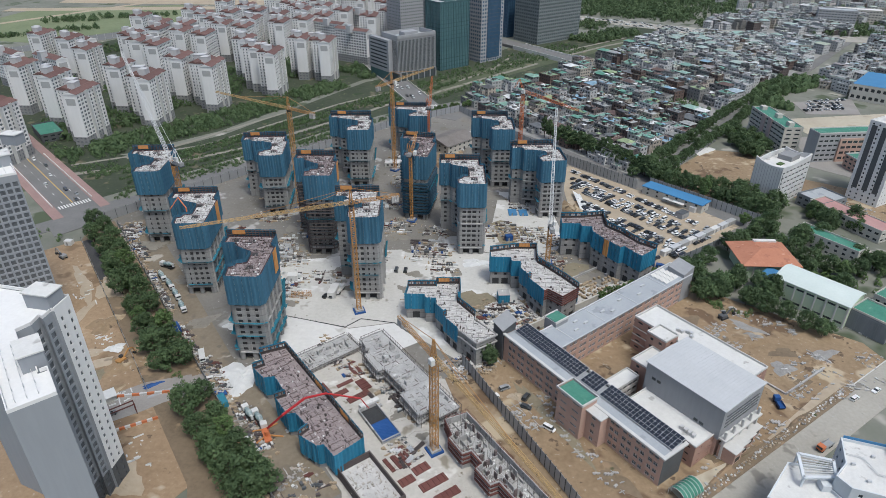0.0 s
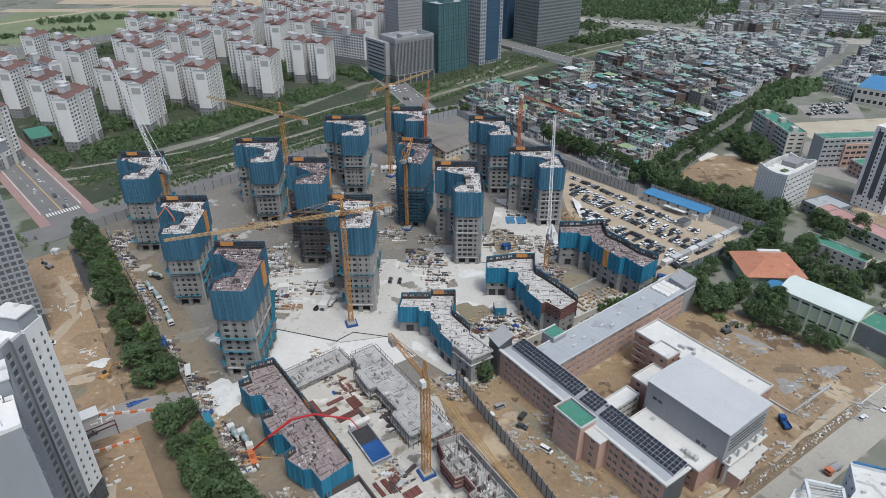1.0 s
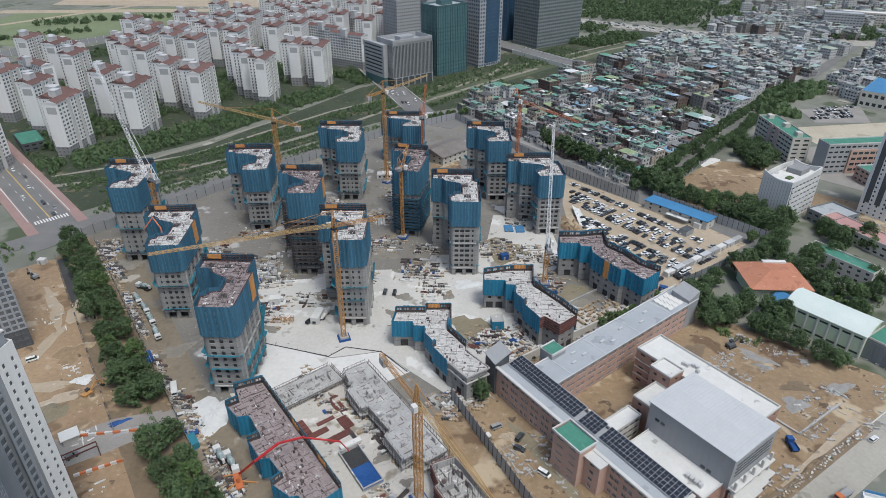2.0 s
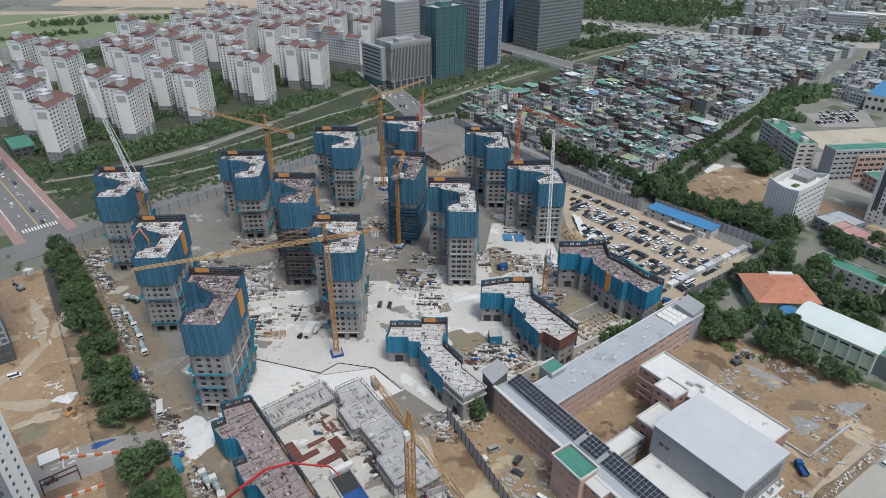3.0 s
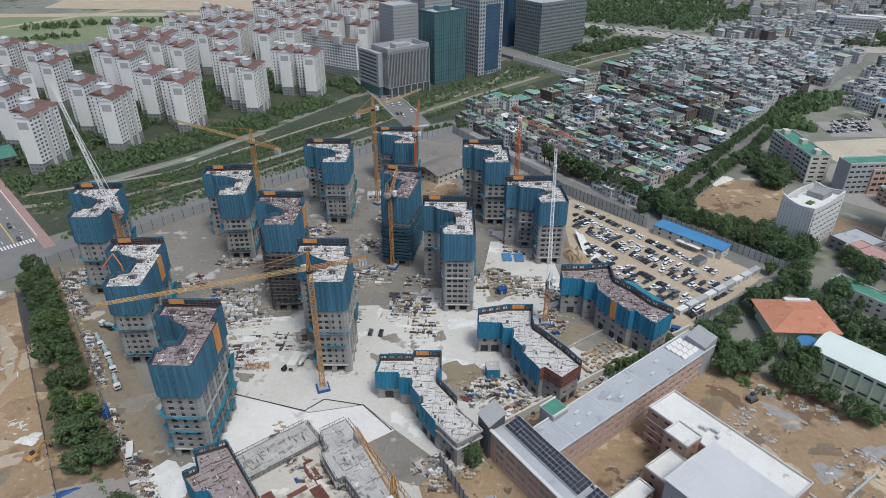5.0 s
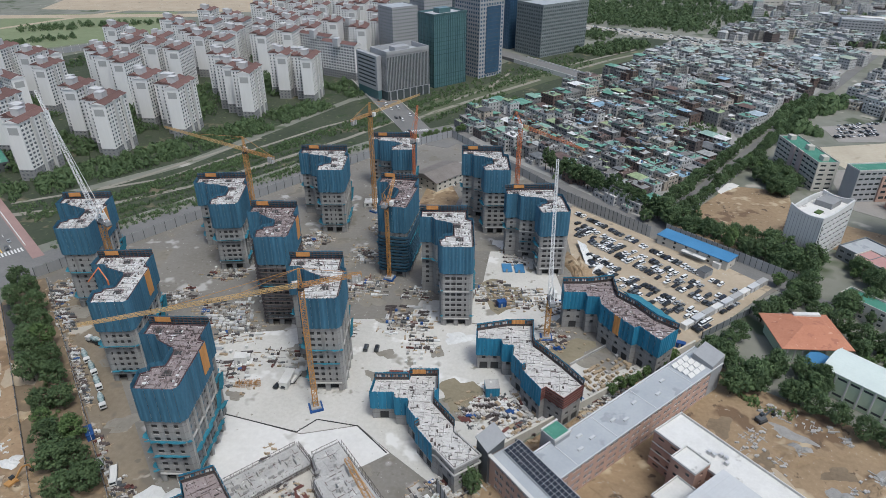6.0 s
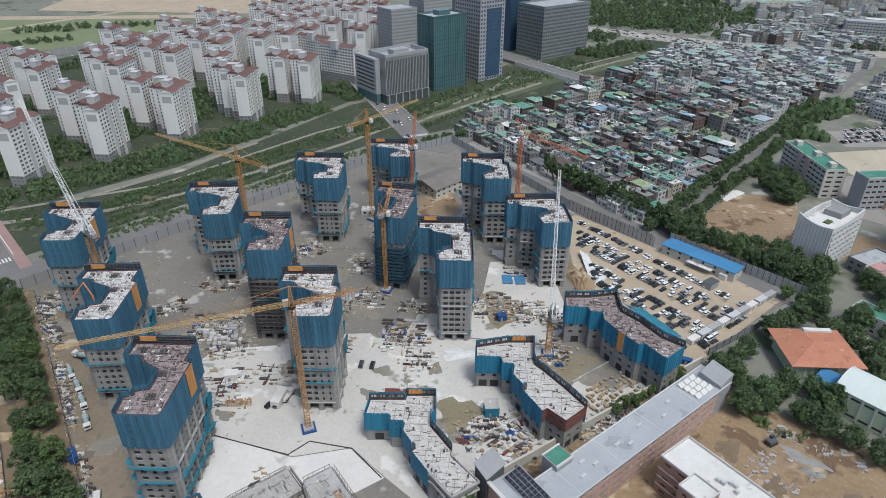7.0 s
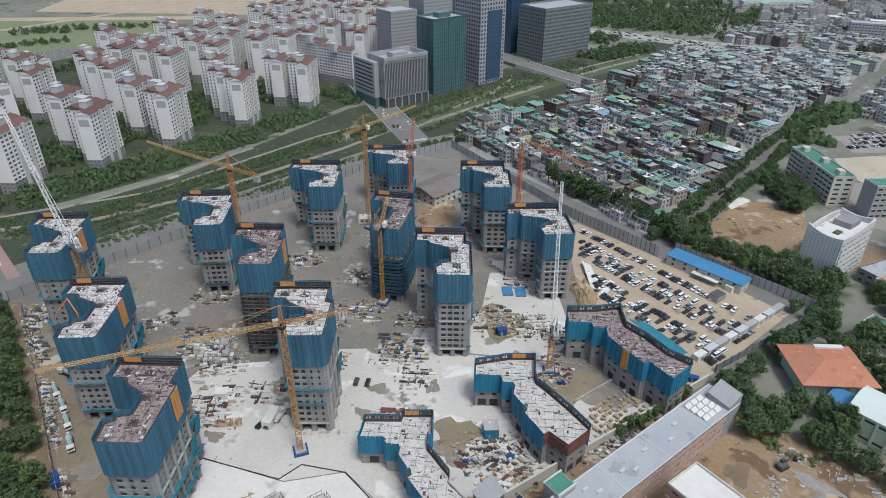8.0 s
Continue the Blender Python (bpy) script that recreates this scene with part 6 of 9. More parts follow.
building("office_tower", -38, 880, 42, 40, 30, 84, M_GREENCLAD, M_ROOFGREY, "grey-teal glass office tower", "office tower", storey=3.6, bay=3.4, opening=2.4, glass=M_TEAL, group="office towers")

# ---- dense low-rise village ----
ROOF_TONES = [(0.09, 0.20, 0.155), (0.17, 0.17, 0.165), (0.12, 0.235, 0.19), (0.09, 0.085, 0.082), (0.22, 0.225, 0.22), (0.075, 0.185, 0.14), (0.05, 0.047, 0.047), (0.16, 0.26, 0.21), (0.20, 0.25, 0.14), (0.13, 0.125, 0.12),
              (0.10, 0.22, 0.17), (0.09, 0.06, 0.053), (0.16, 0.25, 0.32), (0.28, 0.285, 0.28), (0.12, 0.21, 0.18), (0.46, 0.465, 0.46), (0.07, 0.07, 0.072), (0.19, 0.28, 0.24), (0.10, 0.105, 0.11), (0.15, 0.21, 0.13)]
WALL_TONES = [(0.27, 0.265, 0.255), (0.18, 0.176, 0.17), (0.33, 0.325, 0.315), (0.12, 0.085, 0.072), (0.22, 0.215, 0.21), (0.10, 0.08, 0.075), (0.42, 0.415, 0.41), (0.15, 0.15, 0.15), (0.36, 0.32, 0.27), (0.20, 0.19, 0.175)]
ROOF_TONES, WALL_TONES = [tuple(c * 1.3 for c in t) for t in ROOF_TONES], [tuple(c * 1.05 for c in t) for t in WALL_TONES]
M_HOUSEWALL = random_paint("house render", WALL_TONES, 0.85)
M_HOUSEROOF = random_paint("flat roof coating", ROOF_TONES, 0.75, island=True, grime=0.5)
# Outer roof and wall tones are lifted: distance haze put into the colour.
HAZE_ROOFS = [tuple(c * 0.55 + 0.2 for c in t) for t in ROOF_TONES]
M_HAZEROOF = random_paint("distant roof coatings paled by haze", HAZE_ROOFS, 0.75, island=True, grime=0.4)
M_HAZEWALL = mat("distant render paled by haze", (0.33, 0.33, 0.325), (0.52, 0.515, 0.505), 0.85, coarse=0.04, fine=0.4, space="World")
M_FARROOF = random_paint("distant roof coatings", ROOF_TONES, 0.75, island=True, grime=0.4)
M_FARBOX = random_paint("distant roof sheds", WALL_TONES, 0.85, island=True, grime=0.4)
M_FARWALLS = [mat("distant house render", tuple(c * 0.88 for c in t), tuple(c * 1.12 for c in t), 0.85, coarse=0.1, fine=0.8) for t in WALL_TONES]
random_tank = random_paint("water tank plastic", [(0.08, 0.17, 0.3), (0.3, 0.27, 0.16), (0.4, 0.4, 0.4)], 0.5)


def house_shape(lx, ly, n, kind, rng, back=True):
    """Walls with openings, dark glass, roofs and roof clutter of one small town house, as four meshes in the making."""
    h = 3.0 * n
    wall, glass, roof, extra = Geo(), Geo(), Geo(), Geo()
    # main body and a lower wing in front
    deep = ly * rng.uniform(0.62, 0.8)
    blocks = [(0, ly - deep, lx, ly, h)]
    if n > 1 and rng.random() < 0.75:
        x0 = rng.choice((0.0, lx * 0.35))
        blocks.append((x0, 0.4, x0 + lx * 0.62, ly - deep - 0.02, 3.0 * (n - 1)))
    else:
        blocks = [(0, 0, lx, ly, h)]
    for x0, y0, x1, y1, hh in blocks:
        pts = [(x0, y0), (x1, y0), (x1, y1), (x0, y1)]
        for i, (a, b, length, ang) in enumerate(edge_run(pts)):
            if i == 2 and not back:
                wall.add([(*a, 0), (*b, 0), (*b, hh), (*a, hh)], [(0, 1, 2, 3)])
                continue
            w = wall_grid(a, b, 0, hh, bays(length, rng.uniform(2.4, 3.4), rng.uniform(1.1, 2.0), 0.4), storeys(0, hh, 3.0, 0.9, 2.3), 0.22)
            wall.add(w.v, w.f)
        glass.prism(inset(pts, 0.24), 0, hh - 0.3)
        if kind == "pitched" and hh == h:
            cx0, cx1, my, r = x0 + (x1 - x0) * 0.28, x1 - (x1 - x0) * 0.28, (y0 + y1) / 2, rng.uniform(1.2, 2.0)
            roof.add([(x0 - 0.6, y0 - 0.6, hh), (x1 + 0.6, y0 - 0.6, hh), (x1 + 0.6, y1 + 0.6, hh), (x0 - 0.6, y1 + 0.6, hh), (cx0, my, hh + r), (cx1, my, hh + r)],
                     [(0, 1, 5, 4), (1, 2, 5), (2, 3, 4, 5), (3, 0, 4), (3, 2, 1, 0)])
            continue
        roof.prism(inset(pts, 0.18), hh - 0.3, hh - 0.02)
        o, q = inset(pts, -0.12), inset(pts, 0.16)
        wall.add([(*p, z) for ring in (o, q) for z in (hh - 0.2, hh + 0.7) for p in ring],
                 [f for i in range(4) for f in ((i, (i + 1) % 4, 4 + (i + 1) % 4, 4 + i), (4 + i, 4 + (i + 1) % 4, 12 + (i + 1) % 4, 12 + i), (12 + i, 12 + (i + 1) % 4, 8 + (i + 1) % 4, 8 + i))])
        if hh == h:
            sx, sy = x0 + rng.uniform(0.3, 0.5) * (x1 - x0), y0 + rng.uniform(0.25, 0.5) * (y1 - y0)
            extra.box(sx, sy, h - 0.02, sx + 3.0, sy + 2.6, h + 2.2)
            roof.box(sx - 0.25, sy - 0.25, h + 2.2, sx + 3.25, sy + 2.85, h + 2.36)
            if rng.random() < 0.6:
                cw, cd = rng.uniform(0.4, 0.75) * (x1 - x0), rng.uniform(0.35, 0.6) * (y1 - y0)
                roof.box(x0 + 0.1, y0 + 0.1, h + 1.9, x0 + cw, y0 + cd, h + 2.0)
                for px, py in ((x0 + 0.2, y0 + 0.2), (x0 + cw - 0.2, y0 + 0.2), (x0 + 0.2, y0 + cd - 0.2), (x0 + cw - 0.2, y0 + cd - 0.2)):
                    extra.box(px - 0.08, py - 0.08, h - 0.02, px + 0.08, py + 0.08, h + 1.9)
        for k in range(rng.randrange(2, 6)):
            qx, qy, qs = rng.uniform(x0 + 0.5, x1 - 1.8), rng.uniform(y0 + 0.5, y1 - 1.5), rng.uniform(0.5, 1.3)
            extra.box(qx, qy, hh - 0.02, qx + qs, qy + qs * 0.8, hh + rng.uniform(0.4, 1.2))
    return wall, glass, roof, extra


def house_template(lx, ly, n, kind, seed):
    rng = random.Random(seed)
    th = thing("town_house", 0, 0, 0, "small rendered town house with a hipped roof" if kind == "pitched" else "small rendered town house with a coated flat roof and roof sheds", "house", "village houses")
    wall, glass, roof, extra = house_shape(lx, ly, n, kind, rng)
    part("wall", wall, M_HOUSEWALL, th)
    part("glazing", glass, M_GLASS, th, "dark windows")
    part("roof", roof, M_HOUSEROOF, th)
    if extra.v:
        tagged(part("stair_house", extra, M_HOUSEWALL, th, "stair house and roof boxes"), kind="stuff")
    if seed % 4 == 1:
        part("water_tank", Geo().rod((lx * 0.8, ly * 0.7, 3.0 * n), (lx * 0.8, ly * 0.7, 3.0 * n + 1.5), 0.7, 10), random_tank, th, "water tank")
    return th


TEMPL = []
for i, (lx, ly, n, kind) in enumerate([(11, 13, 2, "flat"), (13, 13.5, 3, "flat"), (12, 13.5, 3, "flat"), (15, 13.5, 3, "flat"), (11, 12.5, 2, "pitched"), (16, 13.5, 3, "flat"), (12, 13, 2, "pitched"), (13, 13.5, 2, "flat"), (12.5, 13, 3, "flat"), (11, 13, 2, "flat"), (12, 12.5, 2, "pitched"), (14, 13.5, 4, "flat"), (12, 13.5, 3, "flat"), (11.5, 13, 2, "flat")]):
    TEMPL.append((house_template(lx, ly, n, kind, 40 + i), lx, ly, n, kind))
used = set()
vr = random.Random(11)
FAR = [Geo(), Geo(), Geo()]
FARWALL = [Geo() for t in WALL_TONES]
OUTER = [Geo(), Geo()]


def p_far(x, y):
    """The outer quarters by the highway, whose roofs and walls are paled for haze."""
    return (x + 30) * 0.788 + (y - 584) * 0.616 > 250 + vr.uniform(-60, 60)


def far_house(k, x, y, rz, n):
    """Houses too far off to tell apart, joined: walls with openings, dark glass, roofs and roof sheds."""
    lx, ly = TEMPL[k][1:3]
    m = pose(x, y, 0, 0, 0, rz + vr.uniform(-5, 5))
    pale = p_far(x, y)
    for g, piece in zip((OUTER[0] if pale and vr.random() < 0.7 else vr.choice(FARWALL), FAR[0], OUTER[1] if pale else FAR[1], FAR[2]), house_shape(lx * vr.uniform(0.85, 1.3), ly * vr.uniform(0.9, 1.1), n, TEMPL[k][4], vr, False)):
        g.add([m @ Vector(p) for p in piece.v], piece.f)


def place_house(k, x, y, rz, far=False, n=2):
    if far:
        return far_house(k, x, y, rz, n)
    src = TEMPL[k][0]
    if k in used:
        copy_thing(src, pose(x, y, 0, 0, 0, rz))
    else:
        src.matrix_basis = pose(x, y, 0, 0, 0, rz)
        used.add(k)


# plots along streets: the first axis runs beside the site fence, the second away from it
VO = Vector((-30, 584))
e1, e2 = Vector((math.cos(radians(-52.5)), math.sin(radians(-52.5)))), Vector((math.cos(radians(38)), math.sin(radians(38))))
HIGHWAY = [(20, 1120), (135, 1049), (243, 982), (293, 952), (400, 925), (900, 880)]
BANK = [(101, 744), (138, 781), (180, 849), (223, 897), (293, 952)]


def clear_of(p, line, gap):
    """Whether p keeps the gap from a broken line."""
    for a, b in zip(line, line[1:]):
        a, b = Vector(a), Vector(b)
        t = max(0.0, min(1.0, (p - a).dot(b - a) / (b - a).length_squared))
        if (p - a.lerp(b, t)).length < gap:
            return False
    return True


for row in range(26):
    v = row * 13.9 + (row // 2) * 3.6
    u = vr.uniform(0, 4) - v * 0.27
    while u < 320:
        k = vr.randrange(len(TEMPL))
        lx, ly, n = TEMPL[k][1:4]
        p = VO + e1 * (u + lx) + e2 * (v + ly)
        west = (p.x - 98) * 0.805 - (p.y - 400) * 0.593 < -6.0
        if vr.random() < 0.97 and west and clear_of(p, [(20, 640), (101, 744), (138, 781), (180, 849), (223, 897), (293, 952), (400, 925)], 17) and (p - Vector((101, 744))).dot(Vector((0.8, -0.6))) > 0 and not (140 < v < 178 and 95 < u < 150):
            p = VO + e1 * u + e2 * (v + vr.uniform(-0.8, 0.8))
            tall = vr.choice((2, 2, 3, 3, 3, 4)) if v < 230 else vr.choice((2, 3, 3, 4, 4, 5))
            place_house(k, p.x, p.y, -52.5 + vr.choice((0, 0, 1, 2, -2)), v > 120 or u < 12, 5 if u < 12 and vr.random() < 0.5 else tall)
        u += lx + vr.choice((0.7, 0.9, 1.1, 1.3, 2.6))
for i in range(760):
    p = Vector((400, 850)) + e1 * vr.uniform(-200, 190) + e2 * vr.uniform(-130, 270)
    side = (p.x - 98) * 0.805 - (p.y - 400) * 0.593
    if abs(side) < 16 or side < -16 and p.y < 800 or not clear_of(p, HIGHWAY, 34) or p.x < 300 and p.y > 900:
        continue
    place_house(vr.randrange(len(TEMPL)), p.x, p.y, vr.choice((-52, -40, -60)), True, vr.choice((2, 2, 3, 3, 4)))
for i in range(420):
    p = Vector((vr.uniform(250, 620), vr.uniform(655, 960)))
    side = (p.x - 98) * 0.805 - (p.y - 400) * 0.593
    if abs(side) > 15 and clear_of(p, HIGHWAY, 30) and clear_of(p, BANK, 18) and not (360 < p.x < 450 and p.y < 690):
        place_house(vr.randrange(len(TEMPL)), p.x, p.y, -52 + vr.uniform(-6, 6), True, vr.choice((2, 2, 3, 3, 4)))
for i in range(420):
    p = Vector((vr.uniform(380, 900), vr.uniform(960, 1500)))
    if clear_of(p, HIGHWAY, 40):
        place_house(vr.randrange(len(TEMPL)), p.x, p.y, vr.choice((-20, -10, 5)), True, vr.choice((2, 3, 3, 4, 5)))
fh = tagged(part("distant_houses", FAR[0], M_GLASS), "dense distant low-rise houses", "houses", "", "stuff")
for g, m in zip(FARWALL, M_FARWALLS):
    tagged(part("distant_walls", g, m, fh), kind="stuff")
tagged(part("distant_roofs", FAR[1], M_FARROOF, fh), kind="stuff")
tagged(part("distant_walls", OUTER[0], M_HAZEWALL, fh), kind="stuff")
tagged(part("distant_roofs", OUTER[1], M_HAZEROOF, fh), kind="stuff")
tagged(part("distant_roof_boxes", FAR[2], M_FARBOX, fh), kind="stuff")
flat("village_ground", [(-38, 574), (92, 404), (455, 895), (540, 1010), (330, 1010), (180, 850)], 0.02, M_LANE, "grey lanes and yards between the houses", "paving")

# ---- unfinished foundations and low decks in the foreground ----
GA = -49.5


def rebar_row(th, a, b, z, n, h, rng):
    g = Geo()
    for i in range(n):
        p = Vector(a).lerp(Vector(b), (i + rng.uniform(-0.3, 0.3)) / n)
        g.box(p.x - 0.05, p.y - 0.05, z, p.x + 0.05, p.y + 0.05, z + h * rng.uniform(0.6, 1.2))
    tagged(part("rebar_row", g, M_FRAME, th, "upright reinforcement bars"), kind="stuff")


def stepped_deck(x, y, rz, outline, h, levels, seed, label, edge, deck):
    """A low frame of slabs on columns with formwork along its rim."""
    rng = random.Random(seed)
    th = thing("basement_deck", x, y, rz, label, "concrete deck", "foundation decks")
    for i in range(levels):
        z = h * (i + 1) / levels
        part("slab", Geo().prism(outline, z - 0.35, z), deck if i == levels - 1 else M_OLDCONC, th, "concrete slab")
        if i < levels - 1:
            part("slab_rim", Geo().prism(inset(outline, -0.8 + 0.3 * i), z - 0.6, z - 0.36), M_OLDCONC, th)
    part("inner_wall", Geo().prism(inset(outline, 1.4), 0, h - 0.36), M_OLDCONC, th, "shaded inner walls")
    for a, b, length, ang in edge_run(outline):
        n = max(1, round(length / 3.5))
        for j in range(n):
            p = a.lerp(b, (j + 0.5) / n)
            part("column", Geo().box(-0.25, -0.25, 0, 0.25, 0.25, h - 0.36), M_OLDCONC, th, "", pose(p.x, p.y, 0, 0, 0, ang))
        part("edge_form", Geo().box(0.2, -0.35, h - 0.9, length - 0.2, -0.1, h + (0.35 if edge is M_OLDCONC else 0.9)), edge, th, "edge formwork", pose(a.x, a.y, 0, 0, 0, ang))
        if edge is M_RED:
            part("edge_form", Geo().box(0.1, -0.75, h - 2.2, length - 0.1, -0.4, h - 1.5), edge, th, "edge formwork", pose(a.x, a.y, 0, 0, 0, ang))
        rebar_row(th, a, b, h, int(length / 1.5), 1.2, rng)
        u = (b - a).normalized()
        out = Vector((u.y, -u.x)) * 1.1
        g = Geo()
        for zz in (h * 0.35, h * 0.7, h + 0.6):
            g.beam((*(a + out), zz), (*(b + out), zz), 0.12)
        for j in range(max(1, round(length / 2.0)) + 1):
            p = a.lerp(b, j / max(1, round(length / 2.0))) + out
            g.box(p.x - 0.05, p.y - 0.05, 0, p.x + 0.05, p.y + 0.05, h + 1.0)
        part("edge_scaffold", g, M_FRAME, th, "dark edge scaffold")
    tagged(part("loose_formwork", clutter(inset(outline, 1.0), h, 120, BOARDS, rng), deck, th, "loose boards"), kind="stuff")
    tagged(part("kicker_walls", wall_lines(inset(outline, 0.6), h, 5.5, rng, 0.8), M_OLDCONC, th, "low concrete kicker walls"), kind="stuff")
    tagged(part("dark_forms", wall_lines(inset(outline, 0.9), h, 5.5, rng, 0.8), M_WALLLINE, th, "dark wall forms"), kind="stuff")
    for i in range(22):
        xs, ys = [p[0] for p in outline], [p[1] for p in outline]
        px, py = rng.uniform(min(xs) + 2, max(xs) - 2), rng.uniform(min(ys) + 2, max(ys) - 2)
        part("wall_stub", Geo().box(-rng.uniform(0.3, 1.4), -0.15, 0, rng.uniform(0.3, 1.4), 0.15, rng.uniform(0.9, 2.2)), M_OLDCONC, th, "concrete wall stub", pose(px, py, h, 0, 0, rng.choice((0, 90))))
    return th


def open_storey(x, y, rz, outline, h0, h1, seed, label):
    """A storey under construction without its ceiling: floor, outer walls with formwork, inner walls and stubs."""
    rng = random.Random(seed)
    th = thing("open_storey", x, y, rz, label, "concrete shell", "foundation decks")
    part("floor", Geo().prism(inset(outline, 0.35), 0, h0), M_OLDCONC, th, "grey concrete floor")
    for a, b, length, ang in edge_run(outline):
        part("outer_wall", Geo().box(0.0, 0.0, 0, length, 0.32, h1 - rng.uniform(0.0, 0.5)), M_OLDCONC, th, "", pose(a.x, a.y, 0, 0, 0, ang))
        for z in (2.6, 4.6, 6.6):
            part("edge_form", Geo().box(0.0, -0.5, z, length, -0.02, z + 0.7), M_RED, th, "rust-red edge formwork", pose(a.x, a.y, 0, 0, 0, ang))
        part("rail", Geo().box(0.0, -0.06, 0.9, length, 0.0, 1.0).box(0.0, -0.06, 0.45, length, 0.0, 0.53), M_RED, th, "rust-red guard rail", pose(a.x, a.y, h1, 0, 0, ang))
    inner = room_lines(inset(outline, 0.8), h0, rng)
    inner.v = [(px, py, h0 + (pz - h0) * 7.0) for px, py, pz in inner.v]
    tagged(part("inner_walls", inner, M_OLDCONC, th, "grey inner walls in a room grid"), kind="stuff")
    tagged(part("wall_forms", clutter(inset(outline, 1.2), h0, 26, [(1.4, 0.3, 2.8), (0.4, 1.2, 2.6), (0.7, 0.7, 2.2)], rng), M_WALLLINE, th, "dark upright wall forms"), kind="stuff")
    tagged(part("loose_formwork", clutter(inset(outline, 1.0), h0, 90, BOARDS, rng), M_SHEET, th, "pale loose boards"), kind="stuff")
    tagged(part("rebar_stubs", clutter(inset(outline, 0.4), h0, 120, [(0.06, 0.06, 4.2)], rng), M_FRAME, th, "upright reinforcement bars"), kind="stuff")
    return th


stepped_deck(-51.5, 213.5, GA, [(0, 0.5), (10, -1.5), (10, -3.8), (22, -4.6), (22.5, -1.7), (38.5, -1.6), (38.5, -4.4), (52, -5), (51.5, -0.3), (57, 0.5), (57, 9.6), (0, 10.3)], 5.5, 2, 51, "grey basement deck with upright reinforcement", M_OLDCONC, M_OLDCONC)
stepped_deck(-83, 199.5, GA + 3, [(0, 0), (11, 0), (11, 32), (0, 32)], 1.6, 1, 52, "low grey foundation walls beside the poured slab", M_OLDCONC, M_OLDCONC)
open_storey(-12.0, 166.0, GA - 3, [(-1.3, 1.3), (6.5, -0.8), (7, -2.6), (15.5, -2.8), (16, 0.6), (22.5, 0.6), (23, -2.6), (31, -2.6), (31.5, 0.6), (46, 0.8), (46, 9.8), (0.2, 9.8)], 4.6, 8.0, 53, "unfinished block open to the sky with rust-red edge formwork")
wbx = thing("walled_pit", -46.0, 145.0, GA, "walled concrete pit with a pale floor", "concrete pit", "foundation decks")
part("floor", Geo().box(0, 0, 0, 22, 12, 2.2), M_DECK, wbx, "pale rough floor")
tagged(part("loose_boards", clutter([(0.5, 0.5), (21.5, 0.5), (21.5, 11.5), (0.5, 11.5)], 2.2, 90, BOARDS, random.Random(77)), M_GOODS, wbx, "loose boards"), kind="stuff")
for x0, y0, x1, y1, c in ((0, -0.4, 22, 0, M_FRAME), (0, 12, 22, 12.4, M_FRAME), (-0.4, -0.4, 0, 12.4, M_FRAME), (22, -0.4, 22.4, 12.4, M_FRAME)):
    part("form_wall", Geo().box(x0, y0, 0.5, x1, y1, 5.0), c, wbx, "dark form wall")
# water pit lined with a blue sheet
pit = thing("lined_pit", -45.0, 175.7, -52, "concrete pit half covered with a blue sheet", "pit")
# The shallow floor is coloured dark for the shade of a deep pit.
part("floor", Geo().box(0, 0, 0.0, 18.3, 7.0, 0.25), M_SHADE, pit, "pit floor coloured dark as deep shade")
for x0, y0, x1, y1 in ((-0.4, -0.4, 18.7, 0), (-0.4, 7.0, 18.7, 7.4), (-0.4, 0, 0, 7.0), (18.3, 0, 18.7, 7.0)):
    part("pit_wall", Geo().box(x0, y0, 0, x1, y1, 1.8), M_OLDCONC, pit, "pale pit wall")
sg = Geo()
sr = random.Random(3)
for i in range(11):
    for j in range(8):
        sg.v.append((9 + i, j * 7.0 / 7, 1.4 - 0.5 * math.sin(math.pi * j / 7) * math.sin(math.pi * i / 10) + sr.uniform(-0.08, 0.08)))
for i in range(10):
    for j in range(7):
        sg.f.append((i * 8 + j, i * 8 + 8 + j, i * 8 + 9 + j, i * 8 + j + 1))
part("blue_sheet", sg, M_BLUETARP, pit, "crumpled blue sheet")
part("gangway", Geo().box(-2.5, 1, 1.2, -0.5, 9, 2.2), M_ROOFWHITE, pit, "white plank stack")


# ---- cranes ----
def crane_mast(th, h, w, material, tilt=0.0):
    part("footing", Geo().box(-2.6, -2.6, 0, 2.6, 2.6, 0.9), M_BLUETARP, th, "blue-painted footing frame")
    part("base_block", Geo().box(-1.9, -1.9, 0.9, 1.9, 1.9, 1.7), M_OLDCONC, th, "pale concrete base")
    part("mast", Geo().lattice((0, 0, 1.7), (0, 0, h), w, 2.0, 0.24), material, th, "lattice mast")


